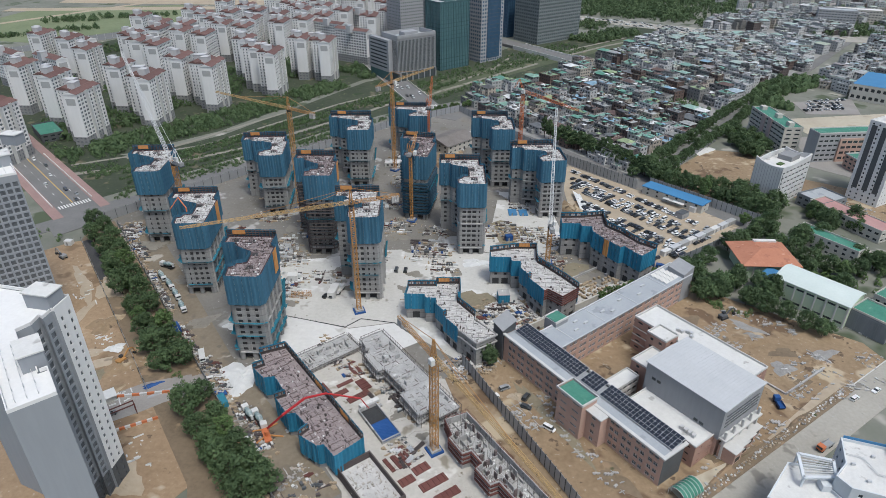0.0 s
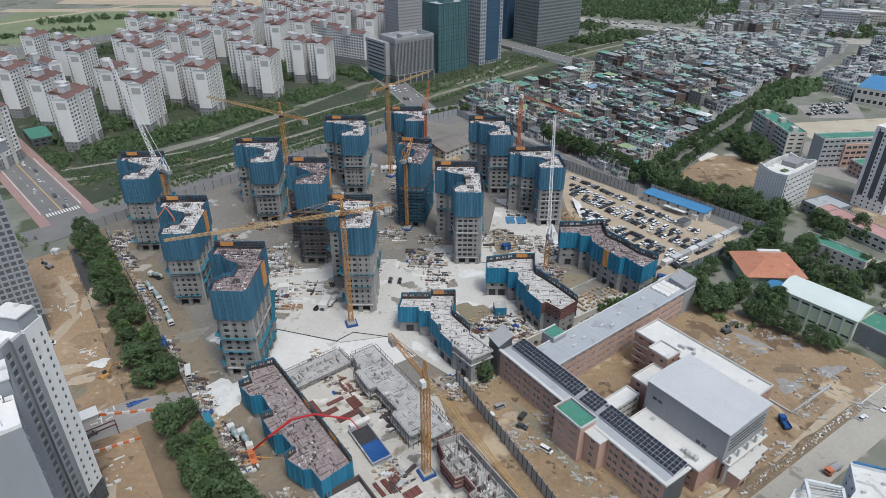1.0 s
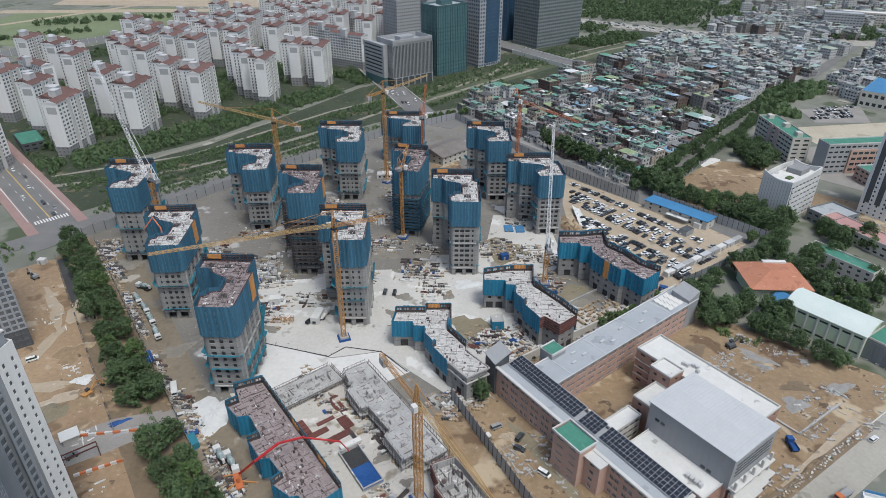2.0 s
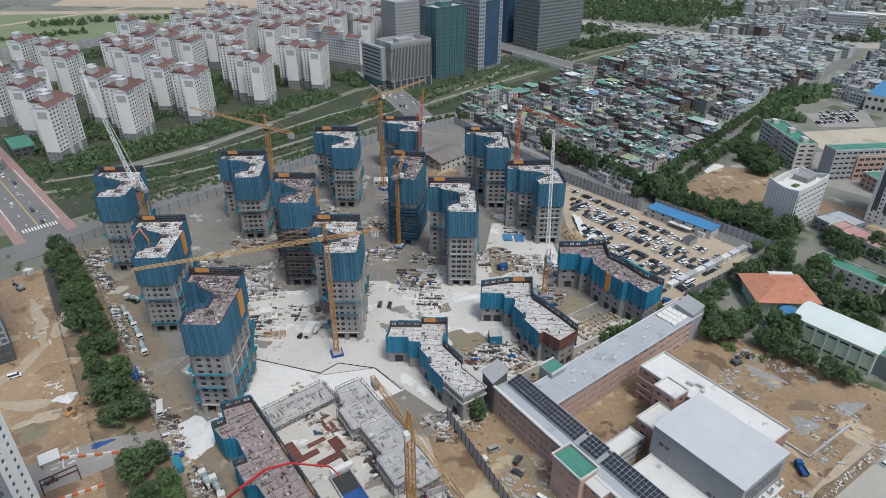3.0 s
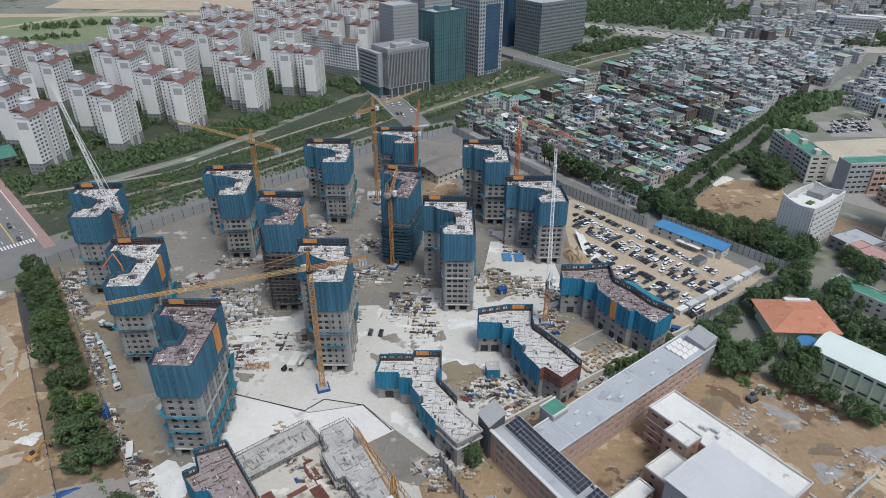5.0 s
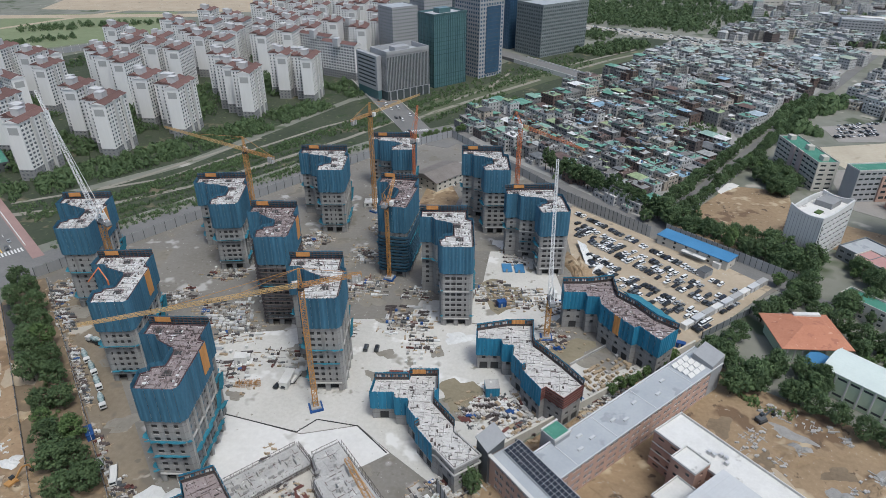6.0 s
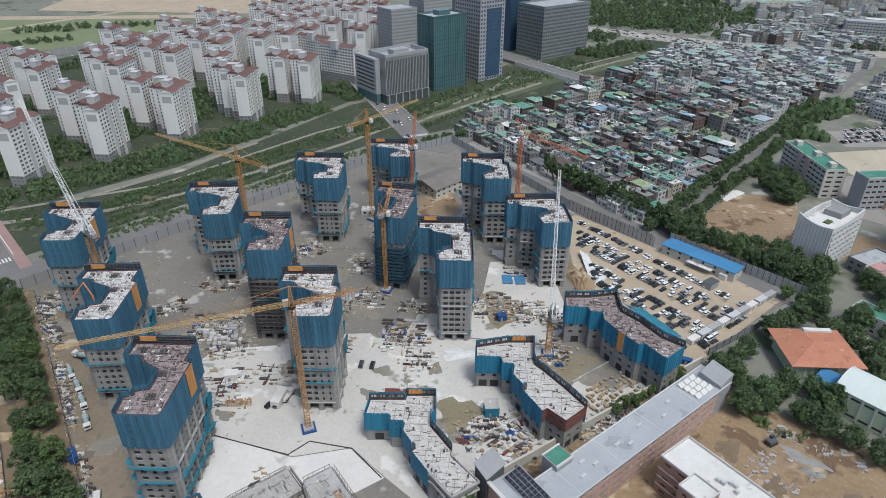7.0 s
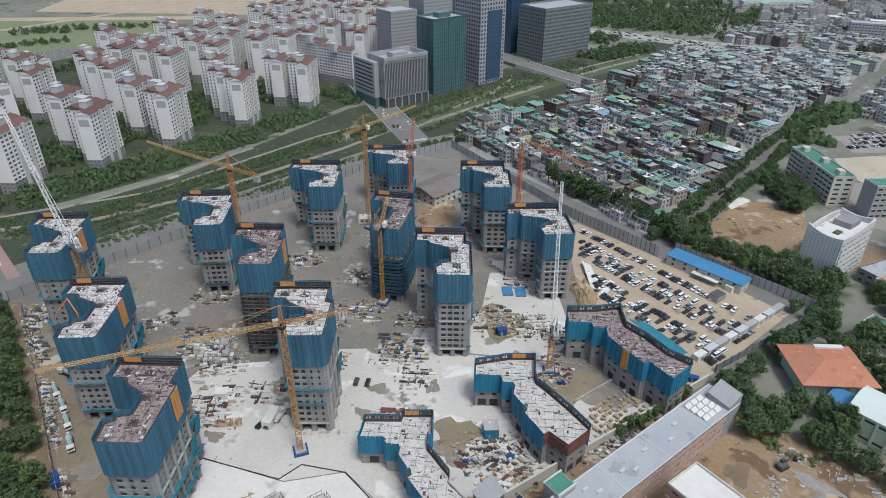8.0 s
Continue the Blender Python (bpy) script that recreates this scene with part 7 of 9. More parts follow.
def hammerhead(x, y, h, turn, jib, back, material, label, base=0.0, w=1.8, jibm=None):
    """A crane with a level jib; turn is the jib's heading in degrees."""
    th = thing("tower_crane", x, y, turn, label, "tower crane", "tower cranes", base)
    crane_mast(th, h, w, material)
    part("slewing_ring", Geo().rod((0, 0, h), (0, 0, h + 1.0), 1.3, 12), M_DARK, th, "slewing ring")
    part("cab", Geo().box(0.6, -2.4, h + 0.2, 2.6, -0.9, h + 2.4), M_ROOFWHITE, th, "white cab")
    part("head", Geo().lattice((0, 0, h + 1.0), (0, 0, h + 8.5), 1.5, 1.9, 0.2, 0.5), material, th, "lattice head")
    part("jib", Geo().lattice((1.0, 0, h + 2.0), (jib, 0, h + 2.0), 1.2, 1.6, 0.12, 0.8), jibm or M_CRANEPALE, th, "lattice jib")
    part("counter_jib", Geo().lattice((-1.0, 0, h + 1.8), (-back, 0, h + 1.8), 1.2, 1.8, 0.15), material, th, "counter jib")
    for i in range(3):
        part("counterweight", Geo().box(-back + 0.4 + i * 1.1, -0.9, h - 1.0, -back + 1.3 + i * 1.1, 0.9, h + 1.6), M_OLDCONC, th, "concrete counterweight")
    for a, b in (((0, 0, h + 8.5), (jib * 0.62, 0, h + 2.6)), ((0, 0, h + 8.5), (jib * 0.3, 0, h + 2.6)), ((0, 0, h + 8.5), (-back + 1, 0, h + 2.5))):
        part("tie_bar", Geo().beam(a, b, 0.14), material, th)
    return th


def luffing(x, y, h, tip, mast, jibm, label, back=8.0, base=0.0, w=2.0):
    """A crane with a raised jib that ends at tip (from its own base)."""
    turn = math.degrees(math.atan2(tip[1] - y, tip[0] - x))
    reach = math.hypot(tip[0] - x, tip[1] - y)
    th = thing("luffing_crane", x, y, turn, label, "tower crane", "tower cranes", base)
    h -= base
    crane_mast(th, h, w, mast)
    part("slewing_ring", Geo().rod((0, 0, h), (0, 0, h + 0.9), 1.5, 12), M_DARK, th, "slewing ring")
    part("machine_deck", Geo().box(-back, -1.2, h + 0.9, 2.0, 1.2, h + 1.3), M_DARKCLAD, th, "dark machine deck")
    part("winch_house", Geo().box(-back + 0.4, -1.1, h + 1.3, -back + 3.4, 1.1, h + 2.9), M_GREYBASE, th, "grey winch house")
    part("cab", Geo().box(0.2, -3.0, h + 0.9, 2.4, -1.55, h + 3.2), M_ROOFWHITE, th, "white cab")
    for s in (-1, 1):
        part("a_frame", Geo().beam((0.5, s, h + 1.4), (-3.4, s * 0.5, h + 9.0), 0.28).beam((-back + 1, s, h + 1.4), (-3.4, s * 0.5, h + 9.0), 0.22), jibm, th, "gantry leg")
    part("jib", Geo().lattice((1.8, 0, h + 1.6), (reach, 0, tip[2] - base), 1.5, 1.8, 0.13, 0.9), jibm, th, "raised lattice jib")
    part("pendant", Geo().beam((-3.4, 0, h + 9.0), (1.8 + (reach - 1.8) * 0.93, 0, h + 1.6 + (tip[2] - base - h - 1.6) * 0.93), 0.12), jibm, th, "pendant rope")
    return th


hammerhead(-58.0, 242.0, 55, 205, 69, 21.5, M_CRANE, "orange-yellow tower crane with level jib beside a blue-screened tower")
hammerhead(-116, 349, 62, 152, 62, 20, M_CRANE, "yellow tower crane behind the towers", w=1.8)
hammerhead(-66, 415, 61, 60, 48, 16, M_CRANE, "yellow tower crane at the far side of the site")
luffing(-160.9, 292.6, 50, (-183, 307, 103), M_CRANE, M_CRANEWHITE, "white luffing crane on an orange mast")
luffing(33.5, 294.5, 21, (32.5, 309, 80), M_CRANE, M_CRANEWHITE, "white luffing crane with steep jib")
hammerhead(-15.0, 159.5, 41, -55.5, 74, 25, M_CRANE, "orange-yellow tower crane above the foundations", w=2.2, jibm=M_CRANEPALE)
luffing(20.8, 412, 58, (55, 391, 54), M_CRANERED, M_CRANERED, "red-orange luffing crane behind the towers", w=1.8)
luffing(-44.5, 337.5, 41, (-42, 349, 52), M_CRANE, M_CRANE, "orange crane tied to a wrapped tower", w=1.4, back=4)
luffing(-43, 430, 40, (-41, 436, 62), M_CRANERED, M_CRANERED, "thin red crane at the far tower", w=1.2, back=3)
pb2 = thing("placing_boom", -143, 262, 0, "small red concrete placing boom on a tower deck", "placing boom", "", 38.0)
part("stand", Geo().rod((0, 0, 0), (0, 0, 3.2), 0.35, 8), M_CRANERED, pb2, "red stand")
part("arm", Geo().beam((0, 0, 3.2), (-4.5, 3.0, 7.0), 0.4), M_CRANERED, pb2, "red arm")
part("arm", Geo().beam((-4.5, 3.0, 7.0), (-6.0, -3.0, 4.0), 0.3), M_CRANERED, pb2, "red arm")


# ---- fences and walls ----
def panel_fence(name, a, b, h, pitch, panel, post, label, seed=0, posts_above=0.3):
    a, b = Vector(a), Vector(b)
    n = round((b - a).length / pitch)
    ang = math.degrees(math.atan2(b.y - a.y, b.x - a.x))
    th = thing(name, a.x, a.y, ang, label, "fence", "site fences")
    step = (b - a).length / n
    me = mesh_of("panel", Geo().box(0.12, -0.05, 0.1, step - 0.12, 0.05, h), panel)
    mp = mesh_of("post", Geo().box(-0.12, -0.2, 0, 0.12, 0.2, h + posts_above), post)
    for i in range(n):
        part("panel", me, None, th, "", pose(i * step, 0, 0))
        part("post", mp, None, th, "", pose(i * step, 0, 0))
    return th


panel_fence("noise_barrier", (55, 440), (99, 396), 7.0, 3.0, M_BARRIER, M_POST, "tall grey noise barrier between car park and village")
panel_fence("noise_barrier", (109, 403), (164, 350), 6.0, 3.2, M_BARRIER, M_POST, "tall grey noise barrier behind the blue-roofed shed")
panel_fence("noise_barrier", (-227, 322), (-82, 510), 6.0, 6.5, M_GREYCLAD, M_POST, "tall grey noise barrier along the ring road")
panel_fence("noise_barrier", (-82, 510), (-28, 556), 6.0, 5.0, M_GREYCLAD, M_POST, "tall grey noise barrier at the site's far corner")
panel_fence("noise_barrier", (-28, 556), (55, 442), 6.0, 8.0, M_BARRIER, M_POST, "tall grey noise barrier facing the village")
panel_fence("hoarding", (122, 420), (180, 497), 4.0, 5.0, M_GREYCLAD, M_POST, "grey panel fence along the tree-lined street")
panel_fence("school_fence", (-7.5, 207), (34, 138), 6.0, 2.9, M_BARRIER, M_POST, "tall pale panel fence with dark posts beside the school")
panel_fence("hoarding", (-217, 317), (-60, 128), 3.0, 6.0, M_GREYCLAD, M_POST, "low dark hoarding along the planted trees")
panel_fence("hoarding", (-228, 297.5), (-130, 179.6), 2.0, 8.0, M_GREYCLAD, M_POST, "low grey hoarding along the dirt lot")
structure("site_wall", Geo().prism(strip((9, 222.5), (98, 293.5), 0.8), -0.5, 4.0), M_BEIGE, "beige retaining wall between site and school", "wall")
panel_fence("hoarding", (103, 300), (166, 349), 4.0, 5.0, M_NETGREY, M_POST, "grey panel fence behind the containers")
# white gate barriers on the dirt lot
for a, b in (((-144, 176), (-122, 181)), ((-133, 159), (-120, 167))):
    a, b = Vector(a), Vector(b)
    n = 8
    ang = math.degrees(math.atan2(b.y - a.y, b.x - a.x))
    th = thing("red_white_barrier", a.x, a.y, ang, "red and white striped barrier on the dirt lot", "barrier")
    for i in range(n):
        part("segment", Geo().box(0, -0.35, 0, (b - a).length / n - 0.05, 0.35, 1.1), M_CRANERED if i % 2 else M_SHEET, th, "", pose(i * (b - a).length / n, 0, 0))
flat("gate_road", strip((-150, 165), (-108, 190), 11), 0.10, M_PAVE, "grey access road across the verge", "road")


# ---- vehicles ----
def car_template(length, width, height, kind):
    """A car standing on z 0, nose along +x: body with bonnet and boot, glass cabin, four wheels."""
    l, w = length / 2, width / 2
    side = {"sedan": [(-l, 0.35), (l, 0.35), (l, 0.75), (l * 0.45, 0.92), (-l * 0.62, 0.95), (-l, 0.85)],
            "van": [(-l, 0.35), (l, 0.35), (l, 0.9), (l * 0.75, 1.1), (-l, 1.1)],
            "suv": [(-l, 0.4), (l, 0.4), (l, 0.9), (l * 0.5, 1.08), (-l, 1.08)]}[kind]
    cab = {"sedan": [(-l * 0.62, 0.94), (l * 0.42, 0.91), (l * 0.1, height), (-l * 0.4, height)],
           "van": [(-l * 0.98, 1.09), (l * 0.74, 1.09), (l * 0.5, height), (-l * 0.96, height)],
           "suv": [(-l * 0.97, 1.07), (l * 0.48, 1.07), (l * 0.18, height), (-l * 0.85, height)]}[kind]

    def slab(pts, w0, taper=1.0):
        n = len(pts)
        zs = [p[1] for p in pts]
        lo, hi = min(zs), max(zs)
        f = lambda z: w0 * (1 - (1 - taper) * (z - lo) / (hi - lo))
        return Geo().add([(x, -f(z), z) for x, z in pts] + [(x, f(z), z) for x, z in pts],
                         [(i, (i + 1) % n, n + (i + 1) % n, n + i) for i in range(n)][::1] + [tuple(reversed(range(n))), tuple(range(n, 2 * n))])
    body = slab(side, w)
    body.box(cab[3][0], -w * 0.76, height - 0.01, cab[2][0], w * 0.76, height + 0.05)
    th = part("car", body, M_CAR)
    tagged(th, "small car with dark glass and black tyres", "car", "parked cars")
    part("cabin_glass", slab(cab, w * 0.94, 0.8), M_GLASS, th, "dark cabin glass")
    under = Geo().box(-l * 0.9, -w * 0.8, 0.2, l * 0.9, w * 0.8, 0.4)
    for sx in (-0.62, 0.62):
        for sy in (-1, 1):
            under.rod((sx * l, sy * (w - 0.2), 0.33), (sx * l, sy * (w + 0.01), 0.33), 0.33, 10)
    part("undercarriage", under, M_DARK, th, "black tyres and undercarriage")
    return th


CARS = [car_template(4.35, 1.75, 1.4, "sedan"), car_template(4.3, 1.8, 1.6, "suv"), car_template(4.7, 1.85, 1.9, "van")]
started = set()


def put_car(k, x, y, rz, z=0.1):
    m = pose(x, y, z, 0, 0, rz)
    if k in started:
        return copy_thing(CARS[k], m)
    started.add(k)
    CARS[k].matrix_basis = m
    return CARS[k]


cr = random.Random(5)
LOT = [(56, 424), (62, 430), (101, 389), (150, 352), (103, 304), (88, 296), (68, 330), (58, 352)]


for v in (-4, -14, -19.2, -24.4, -36, -41.2, -46.4, -57, -62.2):
    for i in range(60):
        if cr.random() < 0.27:
            continue
        p = Vector((58, 431)) + E1 * (i * 2.5 + cr.uniform(-0.25, 0.25)) + E2 * (v + cr.uniform(-0.4, 0.4))
        if in_outline(LOT, p.x, p.y) and not in_outline([(98, 388), (103, 394), (140, 362), (132, 352)], p.x, p.y):
            put_car(cr.choice((0, 0, 1, 1, 2)), p.x, p.y, 40.5 + cr.choice((0, 180)) + cr.uniform(-4, 4))
for x, y, rz, k in ((10.1, 193.5, 30, 2), (18.5, 189.0, 60, 2), (18.3, 183.5, -25, 1), (26.4, 173.1, -35, 2), (-76.6, 252.5, 70, 1), (-73.6, 252.8, 80, 1), (-40.8, 279.5, 90, 2), (-45.6, 279.6, 90, 2), (146.8, 198.7, 36, 1), (157.6, 204.1, 216, 0),
                    (152, 318, 20, 1), (158, 316, 20, 0), (168, 254.9, -30, 1), (176, 246, -40, 0), (181, 240, -40, 1), (-186, 216, 35, 2), (-138.5, 167, 50, 1), (204, 268, -50, 1)):
    put_car(k, x, y, rz)
# traffic on the bridges
for i, (s, off) in enumerate([(0.3, 3), (0.36, -3), (0.5, 6), (0.55, 3), (0.62, 3), (0.68, 6), (0.75, 3), (0.8, -4), (0.86, 3), (0.9, 6), (0.93, 3)]):
    p = Vector((-475, 535)).lerp(Vector((-248, 332)), s) + Vector((0.668, 0.744)) * off
    put_car(i % 3, p.x, p.y, -42 if off > 0 else 138, 0.17)
for i in range(14):
    p = Vector((-150, 758)).lerp(Vector((-52, 556)), cr.uniform(0.15, 0.98)) + Vector((0.9, 0.44)) * cr.choice((-7, -3.5, 3.5, 7))
    put_car(cr.randrange(3), p.x, p.y, -64, 0.19)
for row in range(4):
    for i in range(13):
        p = Vector((284, 584)).lerp(Vector((300, 614)), row / 3) + Vector((0.97, 0.25)) * i * 3.1
        if cr.random() < 0.75:
            put_car(cr.randrange(3), p.x, p.y, 104 + cr.uniform(-5, 5))


def mixer(x, y, rz, label="concrete mixer truck with a teal drum on the haul road"):
    th = thing("mixer_truck", x, y, rz, label, "truck", "mixer trucks", 0.1)
    part("chassis", Geo().box(-4.2, -1.1, 0.7, 4.2, 1.1, 1.1), M_DARK, th)
    part("cab", Geo().prism([(2.2, -1.2), (4.3, -1.2), (4.3, 1.2), (2.2, 1.2)], 1.1, 2.9), M_SHEET, th, "white cab")
    part("windscreen", Geo().box(4.3, -1.0, 1.9, 4.36, 1.0, 2.7), M_GLASS, th, "windscreen")
    part("drum", Geo().rod((-3.6, 0, 2.9), (-1.2, 0, 2.5), 0.7, 14, 1.25).rod((-1.2, 0, 2.5), (1.9, 0, 2.1), 1.25, 14, 0.75), M_TEALPAINT, th, "teal drum")
    part("chute", Geo().box(-4.6, -0.4, 1.5, -3.7, 0.4, 3.2), M_SHEET, th)
    wm = mesh_of("wheel", Geo().rod((0, -0.16, 0), (0, 0.16, 0), 0.52, 12), M_DARK)
    for sx in (-3.0, -1.7, 3.1):
        for sy in (-1, 1):
            part("wheel", wm, None, th, "", pose(sx, sy * 1.05, 0.52))
    return th


M_TEALPAINT = mat("teal and white drum paint", (0.05, 0.14, 0.16), (0.5, 0.52, 0.5), 0.5, coarse=0.5, fine=1.0)
mx = mixer(-163.4, 261.8, -48)
for x, y, rz in ((-156, 254.6, -48), (-149, 246.4, -49), (-141.6, 236.6, -52), (-166, 273, 160), (-86.5, 171, 130), (-82.0, 169, 130)):
    copy_thing(mx, pose(x, y, 0.1, 0, 0, rz))


def lorry(x, y, rz, bed, label, length=7.5, material=None):
    th = thing("lorry", x, y, rz, label, "truck", "lorries", 0.1)
    l = length / 2
    part("chassis", Geo().box(-l, -1.05, 0.7, l, 1.05, 1.05), M_DARK, th)
    part("cab", Geo().prism([(l - 2.0, -1.15), (l, -1.15), (l, 1.15), (l - 2.0, 1.15)], 1.05, 2.8), material or M_SHEET, th, "cab")
    part("windscreen", Geo().box(l, -0.95, 1.8, l + 0.06, 0.95, 2.6), M_GLASS, th, "windscreen")
    part("bed", Geo().box(-l, -1.2, 1.06, l - 2.2, 1.2, 1.3), bed, th, "load bed")
    for s in (-1.2, 1.12):
        part("bed_side", Geo().box(-l, s, 1.3, l - 2.2, s + 0.08, 2.0), bed, th)
    wm = mesh_of("wheel", Geo().rod((0, -0.15, 0), (0, 0.15, 0), 0.48, 12), M_DARK)
    for sx in (-l + 1.0, -l + 2.2, l - 1.1):
        for sy in (-1, 1):
            part("wheel", wm, None, th, "", pose(sx, sy * 1.0, 0.48))
    return th


lorry(-118, 203, -62, M_SHEET, "white lorry parked on the haul road", 9.5)
lorry(-125.5, 207.5, -58, M_GREYCLAD, "pale lorry parked beside the hoarding", 6)
lorry(115.8, 193, 95, M_BLUETARP, "small blue lorry in the school yard", 6, M_BLUETARP)
lorry(124, 171.9, 215, M_GREYCLAD, "red tipper lorry on the street", 7.5, M_CRANERED)
lorry(-70.8, 257.4, 75, M_ROOFWHITE, "white covered lorry beside a tower", 7)
lorry(-96, 267, 20, M_SHEET, "white lorry on the yard", 6)
# concrete pump with red boom
pm = thing("concrete_pump", -76.5, 161.5, 120, "orange concrete pump truck with a red placing boom", "truck", "", 0.1)
part("chassis", Geo().box(-4, -1.2, 0.7, 5, 1.2, 1.3), M_CRANERED, pm, "orange chassis")
part("cab", Geo().box(3.0, -1.2, 1.3, 5.2, 1.2, 3.0), M_SHEET, pm, "white cab")
part("turret", Geo().rod((-1, 0, 1.3), (-1, 0, 3.4), 0.7, 12), M_CRANERED, pm, "turret")
for a, b in (((-1, 1, 0.9), (-3, 5.5, 0.2)), ((-1, -1, 0.9), (-3, -5.5, 0.2)), ((3, 1, 0.9), (4.5, 5.0, 0.2)), ((3, -1, 0.9), (4.5, -5.0, 0.2))):
    part("outrigger", Geo().beam(a, b, 0.4), M_ORANGE, pm, "orange outrigger leg")
wm = mesh_of("wheel", Geo().rod((0, -0.15, 0), (0, 0.15, 0), 0.5, 12), M_DARK)
for sx in (-3.0, -1.8, 3.6):
    for sy in (-1, 1):
        part("wheel", wm, None, pm, "", pose(sx, sy * 1.05, 0.5))
M_BOOM = mat("red boom paint", (0.40, 0.025, 0.03), (0.5, 0.05, 0.05), 0.45, fine=1.5)
inv = pm.matrix_basis.inverted()
BOOM = [(-76.0, 162.4, 3.3), (-67.5, 158.5, 14.5), (-60.5, 162.2, 19.0), (-54.0, 166.0, 18.2), (-43.0, 171.0, 12.0), (-40.5, 172.5, 6.0)]
for i in range(len(BOOM) - 1):
    part("boom_section", Geo().beam(inv @ Vector(BOOM[i]), inv @ Vector(BOOM[i + 1]), 0.75 - 0.1 * i), M_BOOM, pm, "red boom section")


# excavators
def excavator(x, y, rz, material, label):
    th = thing("excavator", x, y, rz, label, "excavator", "excavators", 0.1)
    for s in (-1, 1):
        part("track", Geo().prism([(-2, -0.3), (2, -0.3), (2, 0.3), (-2, 0.3)], 0, 0.9), M_DARK, th, "rubber track", pose(0, s * 1.1, 0))
    part("body", Geo().box(-2.2, -1.3, 0.95, 1.3, 1.3, 2.2), material, th)
    part("cab", Geo().box(-0.2, 0.2, 2.2, 1.3, 1.3, 3.2), M_GLASS, th, "glazed cab")
    part("boom", Geo().beam((1.0, 0, 1.8), (4.2, 0, 4.4), 0.5).beam((4.2, 0, 4.4), (6.2, 0, 3.6), 0.45), material, th)
    part("stick", Geo().beam((6.2, 0, 3.6), (6.8, 0, 1.2), 0.35), material, th)
    part("bucket", Geo().box(6.0, -0.6, 0.3, 7.0, 0.6, 1.2), M_DARK, th, "dark bucket")
    return th


excavator(-150, 197, 70, M_CRANE, "yellow excavator digging on the dirt lot")
excavator(-226.6, 278, 150, M_GREYBASE, "dark drilling excavator on the dirt lot")
excavator(112, 250, 30, M_DARKCLAD, "dark excavator beside the school")


# ---- containers, sheds, tents ----
def container(x, y, rz, lx, ly, h, material, label, roof=None):
    th = thing("site_container", x, y, rz, label, "container", "site containers", 0.1)
    n = round(lx / 0.6)
    zig = [(lx * i / n, 0.0 if i % 2 else 0.08) for i in range(n + 1)]
    part("body", Geo().prism(zig + [(lx, ly), (0, ly)], 0, h), material, th)
    part("roof", Geo().box(-0.05, -0.05, h, lx + 0.05, ly + 0.05, h + 0.12), roof or material, th)
    part("door", Geo().box(lx * 0.3, -0.1, 0.05, lx * 0.3 + 0.9, -0.01, 2.1), M_GREYBASE, th, "grey door")
    return th


for i in range(9):
    p = Vector((97, 306)) + E2 * (i * 7.6) + E1 * 0.5
    container(p.x, p.y, 40.5, 7.2 if i % 3 else 6.2, 3.0, 2.7, (M_ROOFWHITE, M_METAL, M_BARRIER)[i % 3], "pale site container in a row beside the car park")
container(118, 352, 40.5, 7, 5, 3.4, M_GREYCLAD, "grey site hut in the car park", M_DARKCLAD)
container(128, 362, 40.5, 8, 4, 3.0, M_ROOFWHITE, "white site hut in the car park")
container(86, 296, -20, 4, 2.4, 2.4, M_BLUETARP, "blue waste skip at the car park's edge")
container(90, 293, -20, 4, 2.4, 2.4, M_BLUETARP, "blue waste skip at the car park's edge")
container(-101.5, 178, -50, 6, 2.6, 2.6, M_SAFE, "turquoise container below the trees")
container(-89, 154, -50, 6, 3, 2.6, M_GREYCLAD, "grey container below the trees")
container(-234, 291, 0, 4, 3, 2.6, M_ROOFWHITE, "white hut at the dirt lot's corner")
container(-140, 222, -50, 6, 2.6, 2.6, M_BLUETARP, "blue container at the hoarding")
container(7.5, 253.5, 8, 5.5, 5.5, 4.6, M_BLUE, "blue-netted stair core under construction", M_OLDCONC)
container(14, 349, 6, 5, 8, 0.6, M_BLUEROOF, "bright blue sheet pile on the yard")
container(20.5, 349, 6, 5, 8, 0.6, M_BLUEROOF, "bright blue sheet pile on the yard")
container(12, 316, 20, 4, 3, 3, M_BLUETARP, "dark blue skip on the yard")
container(-72, 251, 85, 9, 3.6, 3.2, M_ROOFWHITE, "long white site hut beside the crane")
container(-99, 264, 10, 5, 4, 3.4, M_ROOFWHITE, "white tented hut on the yard")
wh = building("warehouse", -30.4, 447.5, 50, 31, 24, 6.5, M_BEIGE, M_ROOFGREY, "old warehouse with a grey-brown pitched roof", "warehouse", bay=5, opening=2.0, parapet=0)
part("pitched_roof", Geo().add([(-0.8, -0.8, 6.5), (31.8, -0.8, 6.5), (31.8, 24.8, 6.5), (-0.8, 24.8, 6.5), (-0.8, 12, 10), (31.8, 12, 10)], [(0, 1, 5, 4), (2, 3, 4, 5), (1, 2, 5), (3, 0, 4), (3, 2, 1, 0)]), M_OLDROOF, wh, "grey-brown sheet roof")
building("site_office", -74, 420, 6, 14, 7, 3.2, M_ROOFWHITE, M_ROOFWHITE, "white prefabricated site offices", "site office", storey=2.7, bay=3, opening=1.5, parapet=0)
building("corner_shop", -372, 470, -45, 34, 16, 6, M_DARKCLAD, M_GREENROOF, "low dark shop with a green roof beside the road", "shop", bay=4, opening=3, parapet=0.8)


